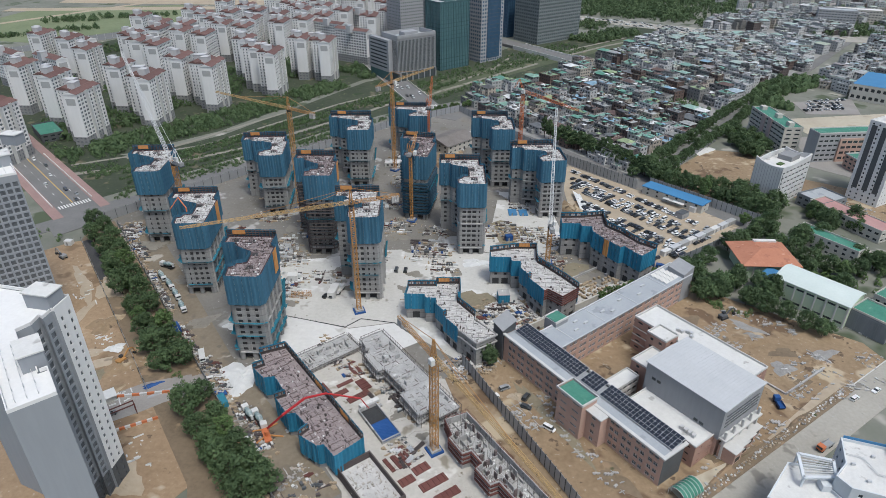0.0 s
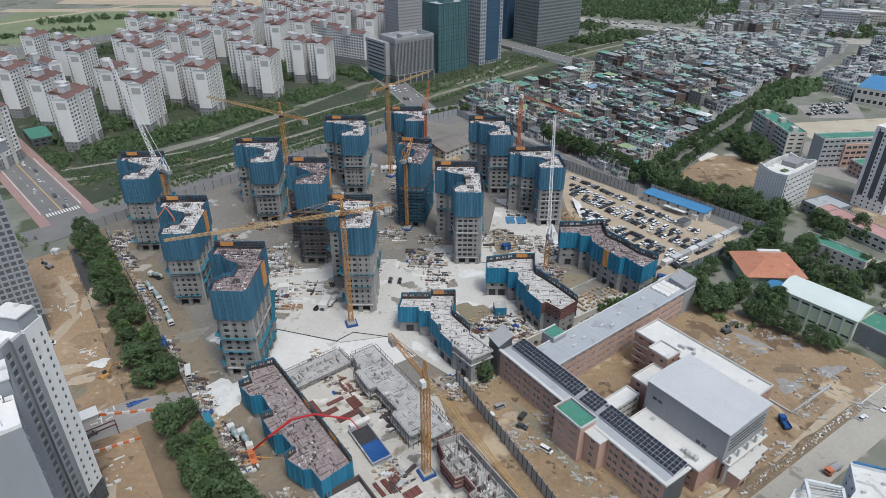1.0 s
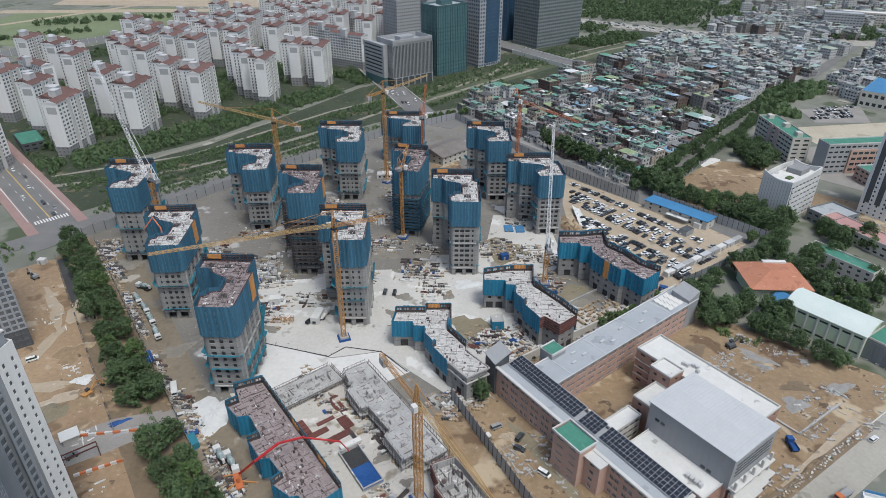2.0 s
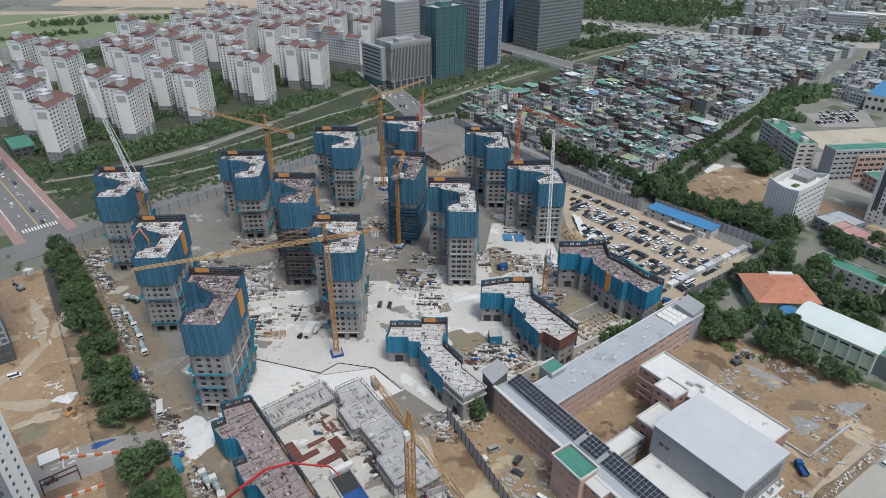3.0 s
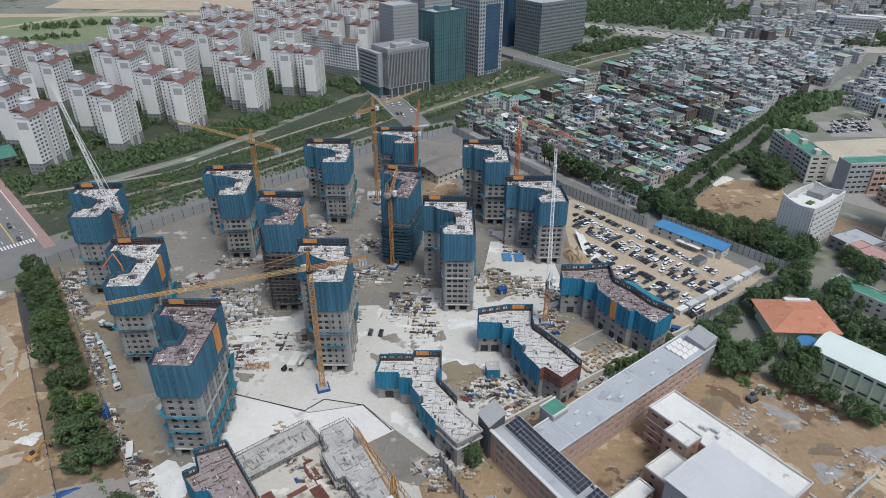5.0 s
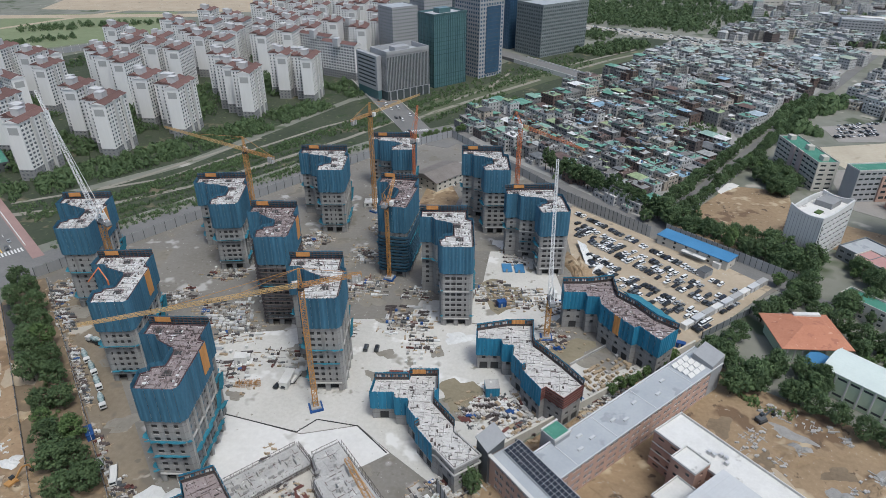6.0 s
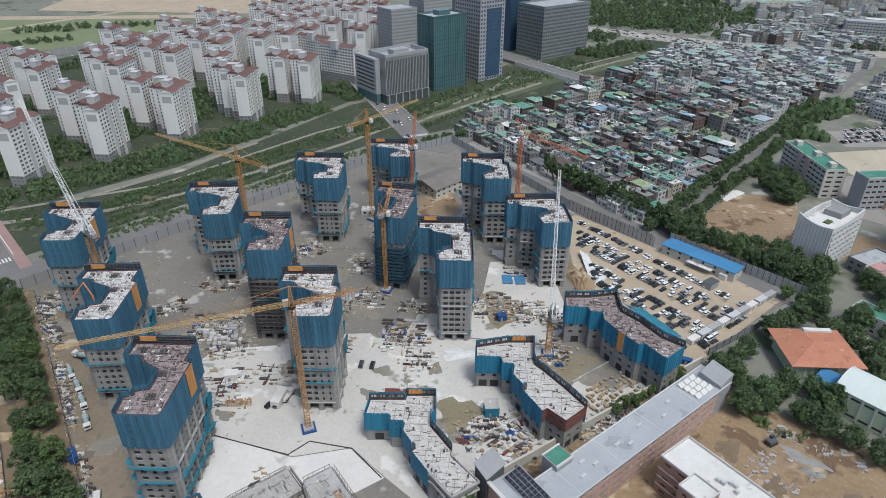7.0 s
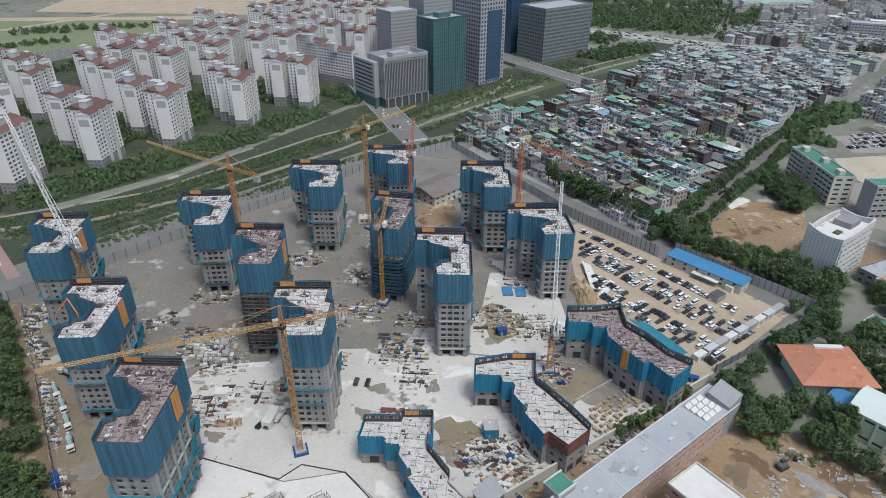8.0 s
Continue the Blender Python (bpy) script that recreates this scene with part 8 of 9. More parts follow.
# ---- sheets, piles and yard clutter ----
def heap(name, cx, cy, rx, ry, h, material, label, seed, rz=0.0, category="heap"):
    """An uneven mound or sheet."""
    rng = random.Random(seed)
    g = Geo()
    n, rings = 20, 6
    g.v.append((0, 0, h))
    for k in range(1, rings + 1):
        for i in range(n):
            a = 2 * math.pi * i / n
            q = 1 + 0.25 * math.sin(3 * a + seed) + 0.12 * math.sin(7 * a + 2 * seed)
            r = k / rings * q
            g.v.append((rx * r * math.cos(a), ry * r * math.sin(a), 0.02 if k == rings else h * (1 - (k / rings) ** 2) * rng.uniform(0.75, 1.2)))
    for i in range(n):
        g.f.append((0, 1 + i, 1 + (i + 1) % n))
        for k in range(rings - 1):
            a, b = 1 + k * n, 1 + (k + 1) * n
            g.f.append((a + i, b + i, b + (i + 1) % n, a + (i + 1) % n))
    ob = part(name, g, material)
    ob.matrix_basis = pose(cx, cy, 0.08, 0, 0, rz)
    return tagged(ob, label, category)


heap("gravel_mound", 121, 235.5, 5, 4, 1.4, M_GRAVEL, "grey gravel heap in the school yard", 21, 10, "gravel")
heap("gravel_mound", 126, 215.5, 5, 4, 0.5, M_GRAVEL, "spread grey gravel in the school yard", 22, 30, "gravel")
heap("earth_mound", 139.5, 219, 7, 5, 1.3, M_DIRT, "heap of brown rubble in the school yard", 23, 40, "earth")
heap("earth_bank", 92, 164, 1.6, 16, 0.9, M_SOIL, "dark soil bank beside the street", 24, -51.5, "earth")
heap("earth_bank", 118, 182.5, 1.6, 14, 0.9, M_SOIL, "dark soil bank beside the street", 25, -51.5, "earth")
for x, y, rx, ry, m, rz in ((97, 205, 3, 16, M_LOTDIRT, -52), (112, 214, 2.4, 15, M_LOTDIRT, 20), (104, 228, 9, 3, M_SOIL, 40), (130, 226, 6, 3, M_SOIL, 10), (121, 244, 8, 2.5, M_GRAVEL, -35), (96, 246, 6, 4, M_SOIL, 60), (76, 226, 5, 3, M_SOIL, 35), (22, 186, 2.2, 14, M_MUD, 32), (34, 168, 2.2, 12, M_MUD, 32), (48, 152, 4, 8, M_SOIL, 35), (86, 168, 3, 9, M_SOIL, -52), (130, 206, 5, 2.4, M_SOIL, 40), (147, 226, 7, 3, M_GRAVEL, 30)):
    heap("churned_patch", x, y, rx, ry, 0.06, m, "churned and rutted patch in the dirt yard", int(x + y), rz, "dirt")
for a, b in (((115.5, 205.7), (121, 199.3)), ((121, 199.3), (143.3, 216.9))):
    structure("foundation_wall", Geo().prism(strip(a, b, 0.7), -0.3, 0.9), M_OLDCONC, "pale low foundation wall in the dirt yard", "wall")
heap("white_sheet", -97, 192, 8.5, 10, 1.2, M_SHEET, "white tarpaulin spread over a material pile", 1, 20, "tarpaulin")
heap("white_sheet", -5, 291, 7.5, 4, 0.8, M_SHEET, "white tarpaulin on the concrete yard", 2, 10, "tarpaulin")
heap("white_sheet", -158, 206, 4, 3, 1.2, M_SHEET, "pile of white sacks on the dirt lot", 5, 20, "sacks")
heap("white_sheet", -112, 226, 5, 3.5, 1.2, M_SHEET, "white sheets beside the haul road", 6, 20, "tarpaulin")
heap("earth_bank", 54, 352, 6, 22, 3.0, M_DIRT, "brown earth bank beside the car park", 7, 5, "earth")
heap("earth_mound", 119, 234, 8, 5, 1.2, M_DIRT, "brown earth mound in the school yard", 8, 10, "earth")
heap("earth_mound", 52, 210, 7, 9, 1.0, M_DIRT, "brown mound in the school court", 9, 40, "earth")
heap("earth_mound", -149, 196, 9, 6, 1.6, M_DIRT, "dug earth on the dirt lot", 10, 40, "earth")
heap("gravel_mound", 14.5, 189.5, 3, 2.2, 1.2, M_LOTDIRT, "sand heap beside the school", 11, 0, "earth")
heap("mud_patch", -3, 255, 8, 9, 0.12, M_MUD, "damp mud patch on the yard", 13, 0, "mud")
heap("mud_patch", 40, 285, 14, 9, 0.12, M_MUD, "damp mud patch on the yard", 14, 30, "mud")
heap("mud_patch", 14, 327, 10, 14, 0.12, M_MUD, "damp mud patch on the yard", 15, 20, "mud")
M_DAMP = mat("damp grey-brown slurry", (0.175, 0.16, 0.132), (0.25, 0.232, 0.20), 0.75, coarse=0.1, fine=0.7, space="World", spots=[((0.14, 0.126, 0.10), 0.15, 0.40)])
dp = random.Random(91)
for x, y, rx, ry in ((-18, 262, 7, 4.5), (-4, 247, 7, 5.5), (-36, 277, 4, 3), (-14, 280, 4, 2.5), (-38, 262, 5, 3), (-66, 262, 5, 3), (-52, 318, 9, 5), (-36, 300, 8, 3), (-30, 318, 7, 4), (-96, 300, 9, 6), (-74, 276, 6, 4), (-70, 350, 9, 5), (-110, 318, 8, 6), (-28, 366, 8, 5), (4, 376, 6, 8), (-90, 395, 8, 5), (22, 300, 6, 4), (30, 282, 5, 4), (46, 288, 5, 3.5), (52, 278, 6, 4), (-92, 246, 4, 2.5), (-106, 232, 3, 4), (-34, 214, 4, 2), (-30, 176, 5, 4), (-20, 166, 4, 3), (-150, 262, 4, 8), (-128, 228, 4, 7), (-185, 296, 5, 9)):
    heap("damp_patch", x, y, rx, ry, 0.03, M_DAMP, "shallow damp patch on the pale yard", dp.randrange(100), dp.uniform(0, 180), "mud")
for x, y, rx, ry, h, m, rz in ((-172, 222, 8, 6, 0.9, M_DIRT, 70), (-186, 252, 6, 12, 0.3, M_LOTDIRT, 35), (-158, 188, 7, 5, 1.0, M_MUD, 20), (-146, 178, 6, 4, 0.7, M_DIRT, 60), (-132, 150, 9, 6, 0.5, M_DIRT, 30), (-118, 138, 6, 8, 0.4, M_LOTDIRT, 45)):
    heap("earth_mound", x, y, rx, ry, h, m, "low churned earth mound on the dirt lot", int(abs(x)), rz, "earth")
for x, y, rx, ry, rz in ((-192, 212, 3.2, 11, -30), (-187, 229, 2.6, 11, 3), (-195, 247, 2.6, 12, 33), (-172, 201, 12, 3.0, 8), (-206, 260, 2.2, 13, 45), (-160, 195, 9, 3, 30)):
    heap("lot_track", x, y, rx, ry, 0.02, M_LOTDIRT, "pale rutted track across the dirt lot", int(x * 3), rz, "dirt road")
flat("gate_apron", [(-152, 172), (-134, 186), (-118, 192), (-112, 184), (-128, 170), (-142, 160)], 0.112, M_PAVE, "grey concrete apron at the lot gate", "paving")
pt = thing("gate_portal", -134, 166, 42, "dark red steel gate portal on the dirt lot", "gate")
for x in (-5.5, 5.5):
    for y in (-1.2, 1.2):
        part("post", Geo().box(x - 0.15, y - 0.15, 0, x + 0.15, y + 0.15, 5.0), M_RED, pt)
for y in (-1.2, 1.2):
    part("beam", Geo().beam((-5.5, y, 4.8), (5.5, y, 4.8), 0.3, 0.4), M_RED, pt)
hut = thing("gate_hut", -144, 175, 42, "white roofed gate hut on steel posts", "hut")
part("cabin", Geo().box(-2.6, -2.2, 0, 2.6, 2.2, 2.6), M_BEIGE, hut)
part("roof", Geo().box(-3.2, -2.8, 2.6, 3.2, 2.8, 2.85), M_ROOFWHITE, hut, "white flat roof")
heap("blue_sheet", -131, 184.5, 4, 1.4, 0.6, M_BLUETARP, "crumpled blue tarpaulin beside the gate road", 33, 35, "tarpaulin")
heap("blue_sheet", -126, 180.5, 5, 1.2, 0.5, M_GREYCLAD, "grey tarpaulin roll beside the gate road", 34, 38, "tarpaulin")
flat("lot_path", strip((-225, 298), (-193, 259.5), 4.5), 0.13, M_DARKPATH, "dark asphalt path beside the dirt lot", "path")
heap("mud_patch", -20, 183, 10, 6, 0.12, M_DIRT, "brown mud beside the deck", 16, -50, "mud")


def yard_clutter(name, spots, material, sizes, seed, label):
    """Small yard goods too many to count, strewn round the given centres (x, y, spread x, spread y, turn, how many)."""
    rng = random.Random(seed)
    g = Geo()
    for cx, cy, sx, sy, turn, n in spots:
        k, s = math.cos(radians(turn)), math.sin(radians(turn))
        for i in range(n):
            a, b = rng.uniform(-sx, sx), rng.uniform(-sy, sy)
            # goods stand in rough rows
            a, b = round(a / 2.6) * 2.6 + rng.uniform(-0.5, 0.5), round(b / 2.6) * 2.6 + rng.uniform(-0.5, 0.5)
            x, y = cx + a * k - b * s, cy + a * s + b * k
            w, d, h = rng.choice(sizes)
            w, d, h = w * rng.uniform(0.6, 1.3), d * rng.uniform(0.6, 1.3), h * rng.uniform(0.6, 1.3)
            for q in range(rng.choice((1, 1, 2, 3))):
                g.box(x - w / 2 + q * d * 1.1, y - d / 2, 0.05, x + w / 2 + q * d * 1.1, y + d / 2, 0.1 + h, turn + rng.choice((0, 0, 90, 90, rng.uniform(-20, 20))))
    return tagged(part(name, g, material), label, "site materials", "", "stuff")


GOODS = [(1.2, 0.8, 0.5), (2.2, 0.25, 0.25), (0.8, 0.8, 0.6), (3.2, 0.18, 0.2), (1.0, 0.6, 0.4), (0.5, 0.4, 0.3)]
ZONES = [(28, 290, 16, 9, 40, 60), (72, 262, 20, 9, 38, 90), (52, 255, 14, 7, 38, 60), (10, 240, 14, 9, -50, 70), (20, 250, 10, 8, -50, 40), (-100, 258, 10, 9, 10, 50), (-118, 300, 12, 10, 10, 70), (-105, 285, 10, 5, 20, 40),
         (-30, 300, 9, 7, 0, 50), (-22, 285, 6, 5, 0, 25), (-150, 310, 12, 6, 30, 40), (-50, 330, 6, 8, 0, 25), (-60, 360, 8, 8, 0, 35), (-20, 380, 8, 8, 0, 30), (8, 330, 9, 8, 10, 45), (25, 325, 9, 8, 10, 50), (-197, 296.4, 1.8, 20, 40, 110), (-205, 312, 5, 8, 40, 60), (-161.2, 253, 1.3, 20, 40, 90), (-108, 192, 2.5, 12, 40, 50), (-84, 166, 2.5, 14, 40, 60),
         (-126, 210.5, 1.3, 16, 40, 30), (-36, 190, 2.5, 14, 40, 40), (-60, 206, 3, 14, 40, 40), (-26, 158, 4, 5, 40, 16), (-8, 205, 7, 6, 40, 45), (3, 215, 7, 8, -50, 40), (-60, 290, 6, 6, 0, 25), (-92, 340, 8, 10, 0, 40), (-130, 335, 9, 6, 0, 25),
         (-80, 270, 8, 6, 0, 18), (-28, 258, 8, 6, 0, 22), (-48, 160, 3, 20, 40, 40), (40, 320, 8, 6, 30, 35), (-45, 460, 12, 8, 40, 30), (0, 450, 12, 8, 40, 30), (-60, 140, 8, 8, 40, 30),
         (-62, 325, 7, 9, 0, 40), (-30, 325, 6, 5, 0, 30), (-100, 320, 7, 9, 10, 40), (-18, 350, 7, 9, 0, 40), (-55, 395, 9, 9, 0, 50), (-15, 410, 9, 9, 20, 45), (20, 365, 6, 8, 0, 35), (-95, 375, 9, 7, 40, 45), (-60, 440, 9, 9, 30, 50), (-20, 470, 14, 9, 40, 60), (20, 440, 9, 9, 40, 45), (-135, 365, 9, 5, 50, 40), (-150, 285, 7, 7, 10, 30)]
yard_clutter("stacked_boards", [(*z[:2], z[2] * 1.4, z[3] * 1.4, z[4], int(z[5] * 0.9)) for z in ZONES], M_TIMBER, GOODS, 61, "stacked boards and pallets on the yard")
yard_clutter("stacked_forms", [(*z[:5], int(z[5] * 0.7)) for z in ZONES], M_GOODS, [(1.2, 0.8, 0.5), (2.2, 0.3, 0.3), (0.8, 0.8, 0.6)], 62, "white packs and sacks on the yard")
yard_clutter("steel_goods", [(*z[:5], z[5] // 3) for z in ZONES], M_FRAME, [(3.6, 0.3, 0.3), (1.6, 1.0, 0.7), (5.0, 0.4, 0.25), (0.9, 0.9, 1.0)], 63, "dark steel goods on the yard")
yard_clutter("grey_goods", ZONES, M_OLDCONC, GOODS, 64, "grey concrete goods on the yard")
yard_clutter("white_goods", [(*z[:5], int(z[5] * 0.18)) for z in ZONES], M_SHEET, [(1.6, 1.0, 0.8), (2.4, 1.2, 0.5), (0.9, 0.9, 0.7)], 68, "white packs and crates on the yard")
yard_clutter("blue_goods", [(*z[:5], int(z[5] * 0.03)) for z in ZONES], M_BLUETARP, [(1.6, 1.0, 0.8), (2.4, 1.2, 0.5)], 69, "blue covered packs on the yard")
yard_clutter("red_goods", [(*z[:5], int(z[5] * 0.06) + 1) for z in ZONES], M_RED, [(2.6, 1.0, 0.5), (3.4, 0.5, 0.4)], 70, "rust-red steel forms on the yard")
yard_clutter("dark_goods", [(*z[:5], int(z[5] * 0.25)) for z in ZONES], M_DARKCLAD, [(1.4, 1.0, 0.9), (2.8, 0.6, 0.5), (1.0, 0.7, 0.6)], 76, "dark plant and goods on the yard")
yard_clutter("school_debris", [(141, 220, 6, 4, 40, 80), (108, 243, 6, 4, 40, 30), (126, 199, 3, 2, 40, 16), (128, 250, 16, 3, -30, 60), (20, 185, 4, 12, -55, 50), (24, 178, 3, 10, -55, 40), (110, 180, 4, 4, 40, 20), (165, 225, 6, 5, 40, 25), (172, 245, 9, 4, -40, 40), (225, 380, 18, 9, -50, 90), (60, 205, 10, 4, 40, 24), (100, 225, 14, 10, 40, 40), (135, 212, 12, 8, 40, 40), (90, 165, 3, 20, -52, 40), (40, 160, 3, 16, 32, 40), (150, 205, 4, 12, -50, 30)], M_OLDCONC, GOODS, 65, "rubble and goods in the school yard")
yard_clutter("lot_goods", [(-140, 176, 5, 3, 40, 14), (-165, 212, 4, 6, 40, 12), (-200, 240, 20, 16, 40, 20), (-120, 150, 8, 8, 40, 14)], M_SHEET, [(1.2, 0.6, 0.4), (3.0, 0.4, 0.3), (0.5, 0.5, 0.3)], 67, "scattered pale goods on the dirt lot")
for a, b in (((-94, 236), (-62, 229)), ((-62, 229), (-56, 236)), ((-56, 236), (-40, 234)), ((-94, 236), (-104, 214)), ((-40, 234), (-27, 222))):
    structure("drain_channel", Geo().prism(strip(a, b, 0.5), -0.4, 0.16), M_DARK, "dark drain channel in the slab", "drain")
# red formwork packs, one by one
packs = random.Random(9)


def form_pack(x, y, rz, lx, ly, label="rust-red steel formwork pack on the yard"):
    th = thing("formwork_pack", x, y, rz, label, "formwork pack", "red formwork packs", 0.06)
    part("panel", Geo().box(-lx / 2, -ly / 2, 0, lx / 2, ly / 2, 0.5), M_RED, th)
    n = max(2, int(lx / 1.8))
    me = mesh_of("stiffener", Geo().box(-0.05, -ly / 2, 0.5, 0.05, ly / 2, 0.72), M_RED)
    for i in range(n):
        part("stiffener", me, None, th, "", pose(-lx / 2 + (i + 0.5) * lx / n, 0, 0))
    return th


for x, y, rz, lx, ly in ((-61.5, 187, -48, 8, 3.6), (-54, 191.5, 42, 7, 1.6), (-56, 184.5, 42, 10, 2.4), (-46.5, 191.5, -48, 6.5, 4), (-47, 184.5, 42, 9.5, 2.8), (-52.0, 199, -48, 5, 1.4), (-50.2, 200.3, -48, 5, 1.4),
                         (-30, 151.5, -48, 6.5, 1.4), (-27.6, 153, -48, 6.5, 1.4), (-25, 154.5, -48, 6.5, 1.4), (-23, 145.5, 40, 5.5, 3.2), (-18.8, 151, 40, 6, 3.4), (-14, 145.5, 38, 10, 3.4), (-9, 141, 38, 9, 3.2), (-28, 258, 2, 9, 2.2), (-20, 256, 85, 6, 2.4), (-28, 265, 2, 10, 2.6)):
    form_pack(x, y, rz, lx, ly)
cage = thing("rebar_cage", -88.8, 253.6, 10, "orange-brown reinforcement cages on the yard", "rebar cage")
for i in range(5):
    part("cage", Geo().lattice((-4 + i * 2, -2, 0.2), (-4 + i * 2, -1.8, 3.0), 1.5, 0.9, 0.1), M_CRANE, cage, "tied bar cage")
# rubble wall along the south street
rk = thing("stone_bank", 62, 136.8, 38.5, "bank of pale broken stones along the street", "stone bank")
rr = random.Random(21)
STONES = []
for i in range(6):
    g = Geo()
    ring = [(math.cos(a) * rr.uniform(0.7, 1.1), math.sin(a) * rr.uniform(0.6, 1.0)) for a in [k * 1.047 for k in range(6)]]
    g.prism(ring, 0, rr.uniform(0.5, 0.8))
    STONES.append(mesh_of("stone", g, (M_ROOFWHITE, M_GRAVEL, M_LOTDIRT)[i % 3]))
for i in range(215):
    part("stone", STONES[rr.randrange(6)], None, rk, "", pose(i * 0.49 + rr.uniform(-0.3, 0.3), rr.uniform(-1.1, 1.1), rr.uniform(0.2, 0.7), rr.uniform(-25, 25), rr.uniform(-25, 25), rr.uniform(0, 360)) @ Matrix.Diagonal((rr.uniform(0.3, 0.55), rr.uniform(0.3, 0.55), 0.5, 1)))
part("bank", Geo().box(-4, -1.9, 0, 110, 1.9, 0.35), M_SOIL, rk, "brown earth bank")
structure("kerb", Geo().prism(strip((66, 140.3), (232, 272), 0.4), -0.5, 0.3), M_STONE, "pale kerb beside the street")
# road markings
for k in range(14):
    p = Vector((-475, 535)).lerp(Vector((-248, 332)), 0.2 + k * 0.055)
    for off in (-5, 5):
        q = p + Vector((0.668, 0.744)) * off
        structure("lane_mark", Geo().prism(strip(q, q + Vector((0.744, -0.668)) * 4, 0.35), 0.05, 0.19), M_LINE, "white lane dash", "road marking")
structure("centre_line", Geo().prism(strip((-440, 503.7), (-262, 344.5), 0.5), 0.05, 0.19), M_YELLOW, "yellow centre line", "road marking")
for k in range(12):
    q = Vector((-268, 337)) + Vector((0.668, 0.744)) * (1.6 * k + 1)
    structure("crossing_bar", Geo().prism(strip(q, q + Vector((0.744, -0.668)) * 5, 0.8), 0.05, 0.26), M_LINE, "white zebra crossing bar", "road marking")
    q = Vector((-68, 566)) + Vector((0.9, 0.44)) * (1.7 * k)
    structure("crossing_bar", Geo().prism(strip(q, q + Vector((0.44, -0.9)) * 4, 0.8), 0.05, 0.26), M_LINE, "white zebra crossing bar", "road marking")
for a, b in (((-347.7, 405.7), (-269.7, 335.9)), ((-332.3, 422.9), (-254.3, 353.1))):
    structure("bridge_parapet", Geo().prism(strip(a, b, 0.5), 0, 1.3), M_ROOFWHITE, "white bridge parapet", "parapet")
for off in (-12, 12):
    n = Vector((0.9, 0.44)) * off
    a, b = Vector((-144, 745)) + n, Vector((-70, 592)) + n
    structure("bridge_parapet", Geo().prism(strip(a, b, 0.6), 0, 1.3), M_BEIGE, "pale bridge parapet", "parapet")
# far fields, barrier and highway
flat("far_meadow", [(-760, 820), (-600, 800), (-470, 940), (-520, 1120), (-760, 1060)], 0.03, M_FIELD, "light green meadow", "meadow")
flat("far_track", strip((-800, 1040), (-420, 1100), 30), 0.06, M_LOTDIRT, "sandy track across the meadow", "dirt road")
flat("far_track", strip((-740, 900), (-600, 1150), 12), 0.08, M_LOTDIRT, "sandy track across the meadow", "dirt road")
flat("far_dirt", [(-760, 1120), (-300, 1130), (-260, 1300), (-800, 1300)], 0.05, M_LOTDIRT, "sandy development land", "dirt")
for i in range(5):
    flat("far_highway", strip(HIGHWAY[i], HIGHWAY[i + 1], 38), 0.20 + 0.01 * i, M_CONCROAD, "pale highway across the distance", "road")
for i in range(4):
    flat("bank_road", strip(BANK[i], BANK[i + 1], 16), 0.17 + 0.005 * i, M_CONCROAD, "pale road along the river bank", "road")
flat("far_junction", [(230, 955), (262, 1000), (345, 960), (350, 900), (290, 905), (250, 915)], 0.27, M_CONCROAD, "wide pale road junction", "road")
for a, b, w in (((-76, 579), (-52, 618), 4), ((-52, 618), (-15, 664), 5), ((-15, 664), (52, 745), 5), ((84, 783), (141, 845), 5), ((141, 845), (205, 904), 5), ((-5, 702), (20, 769), 4), ((-267, 421), (-244, 446), 3), ((-244, 446), (-182, 540), 3)):
    structure("park_path", Geo().prism(strip(a, b, w), -0.6, 0.06), M_PARKPATH, "pale sandy path through the river park", "path")
flat("river_lawn", [(-60, 596), (20, 690), (62, 740), (120, 800), (215, 896), (196, 912), (84, 806), (30, 765), (-30, 690), (-80, 610)], 0.0, M_LAWN, "lighter mown lawn in the river park", "lawn")
for off in (-10.5, 10.5):
    a, b = Vector((33, 826)), Vector((101, 744))
    n = Vector((0.77, 0.638)) * off
    structure("bridge_parapet", Geo().prism(strip(a + n, b + n, 0.7), 0, 4.6), M_ROOFWHITE, "pale bridge parapet", "parapet")
flat("far_lot", [(330, 990), (350, 1080), (470, 1060), (450, 970)], 0.06, M_PAVE, "pale paved lots beside the highway", "paving")
flat("far_lot", [(420, 1180), (420, 1260), (640, 1250), (600, 1170)], 0.06, M_PAVE, "pale paved lots by the far halls", "paving")
building("market_hall", 332, 862, 88, 53, 14, 9, M_BEIGE, M_PALEROOF, "long market hall with a pale green roof", "hall", storey=4.5, bay=5, opening=3, parapet=0)
building("market_hall", 342, 846, -11, 66, 12, 8, M_BEIGE, M_PALEROOF, "long market hall with a pale green roof", "hall", storey=4, bay=5, opening=3, parapet=0)
building("far_depot", 412, 1258, 4, 120, 60, 14, M_BEIGE, M_PALEROOF, "wide distant depot with a pale blue-green roof", "hall", storey=7, bay=9, opening=5, parapet=0)
building("far_block", 470, 1010, -20, 50, 24, 24, M_PALECLAD, M_ROOFGREY, "grey distant office block", "office building", bay=4, opening=2.4)
building("far_block", 520, 1060, -20, 60, 22, 18, M_BEIGE, M_ROOFWHITE, "pale distant office block", "office building", bay=4, opening=2.4)
fr = random.Random(41)
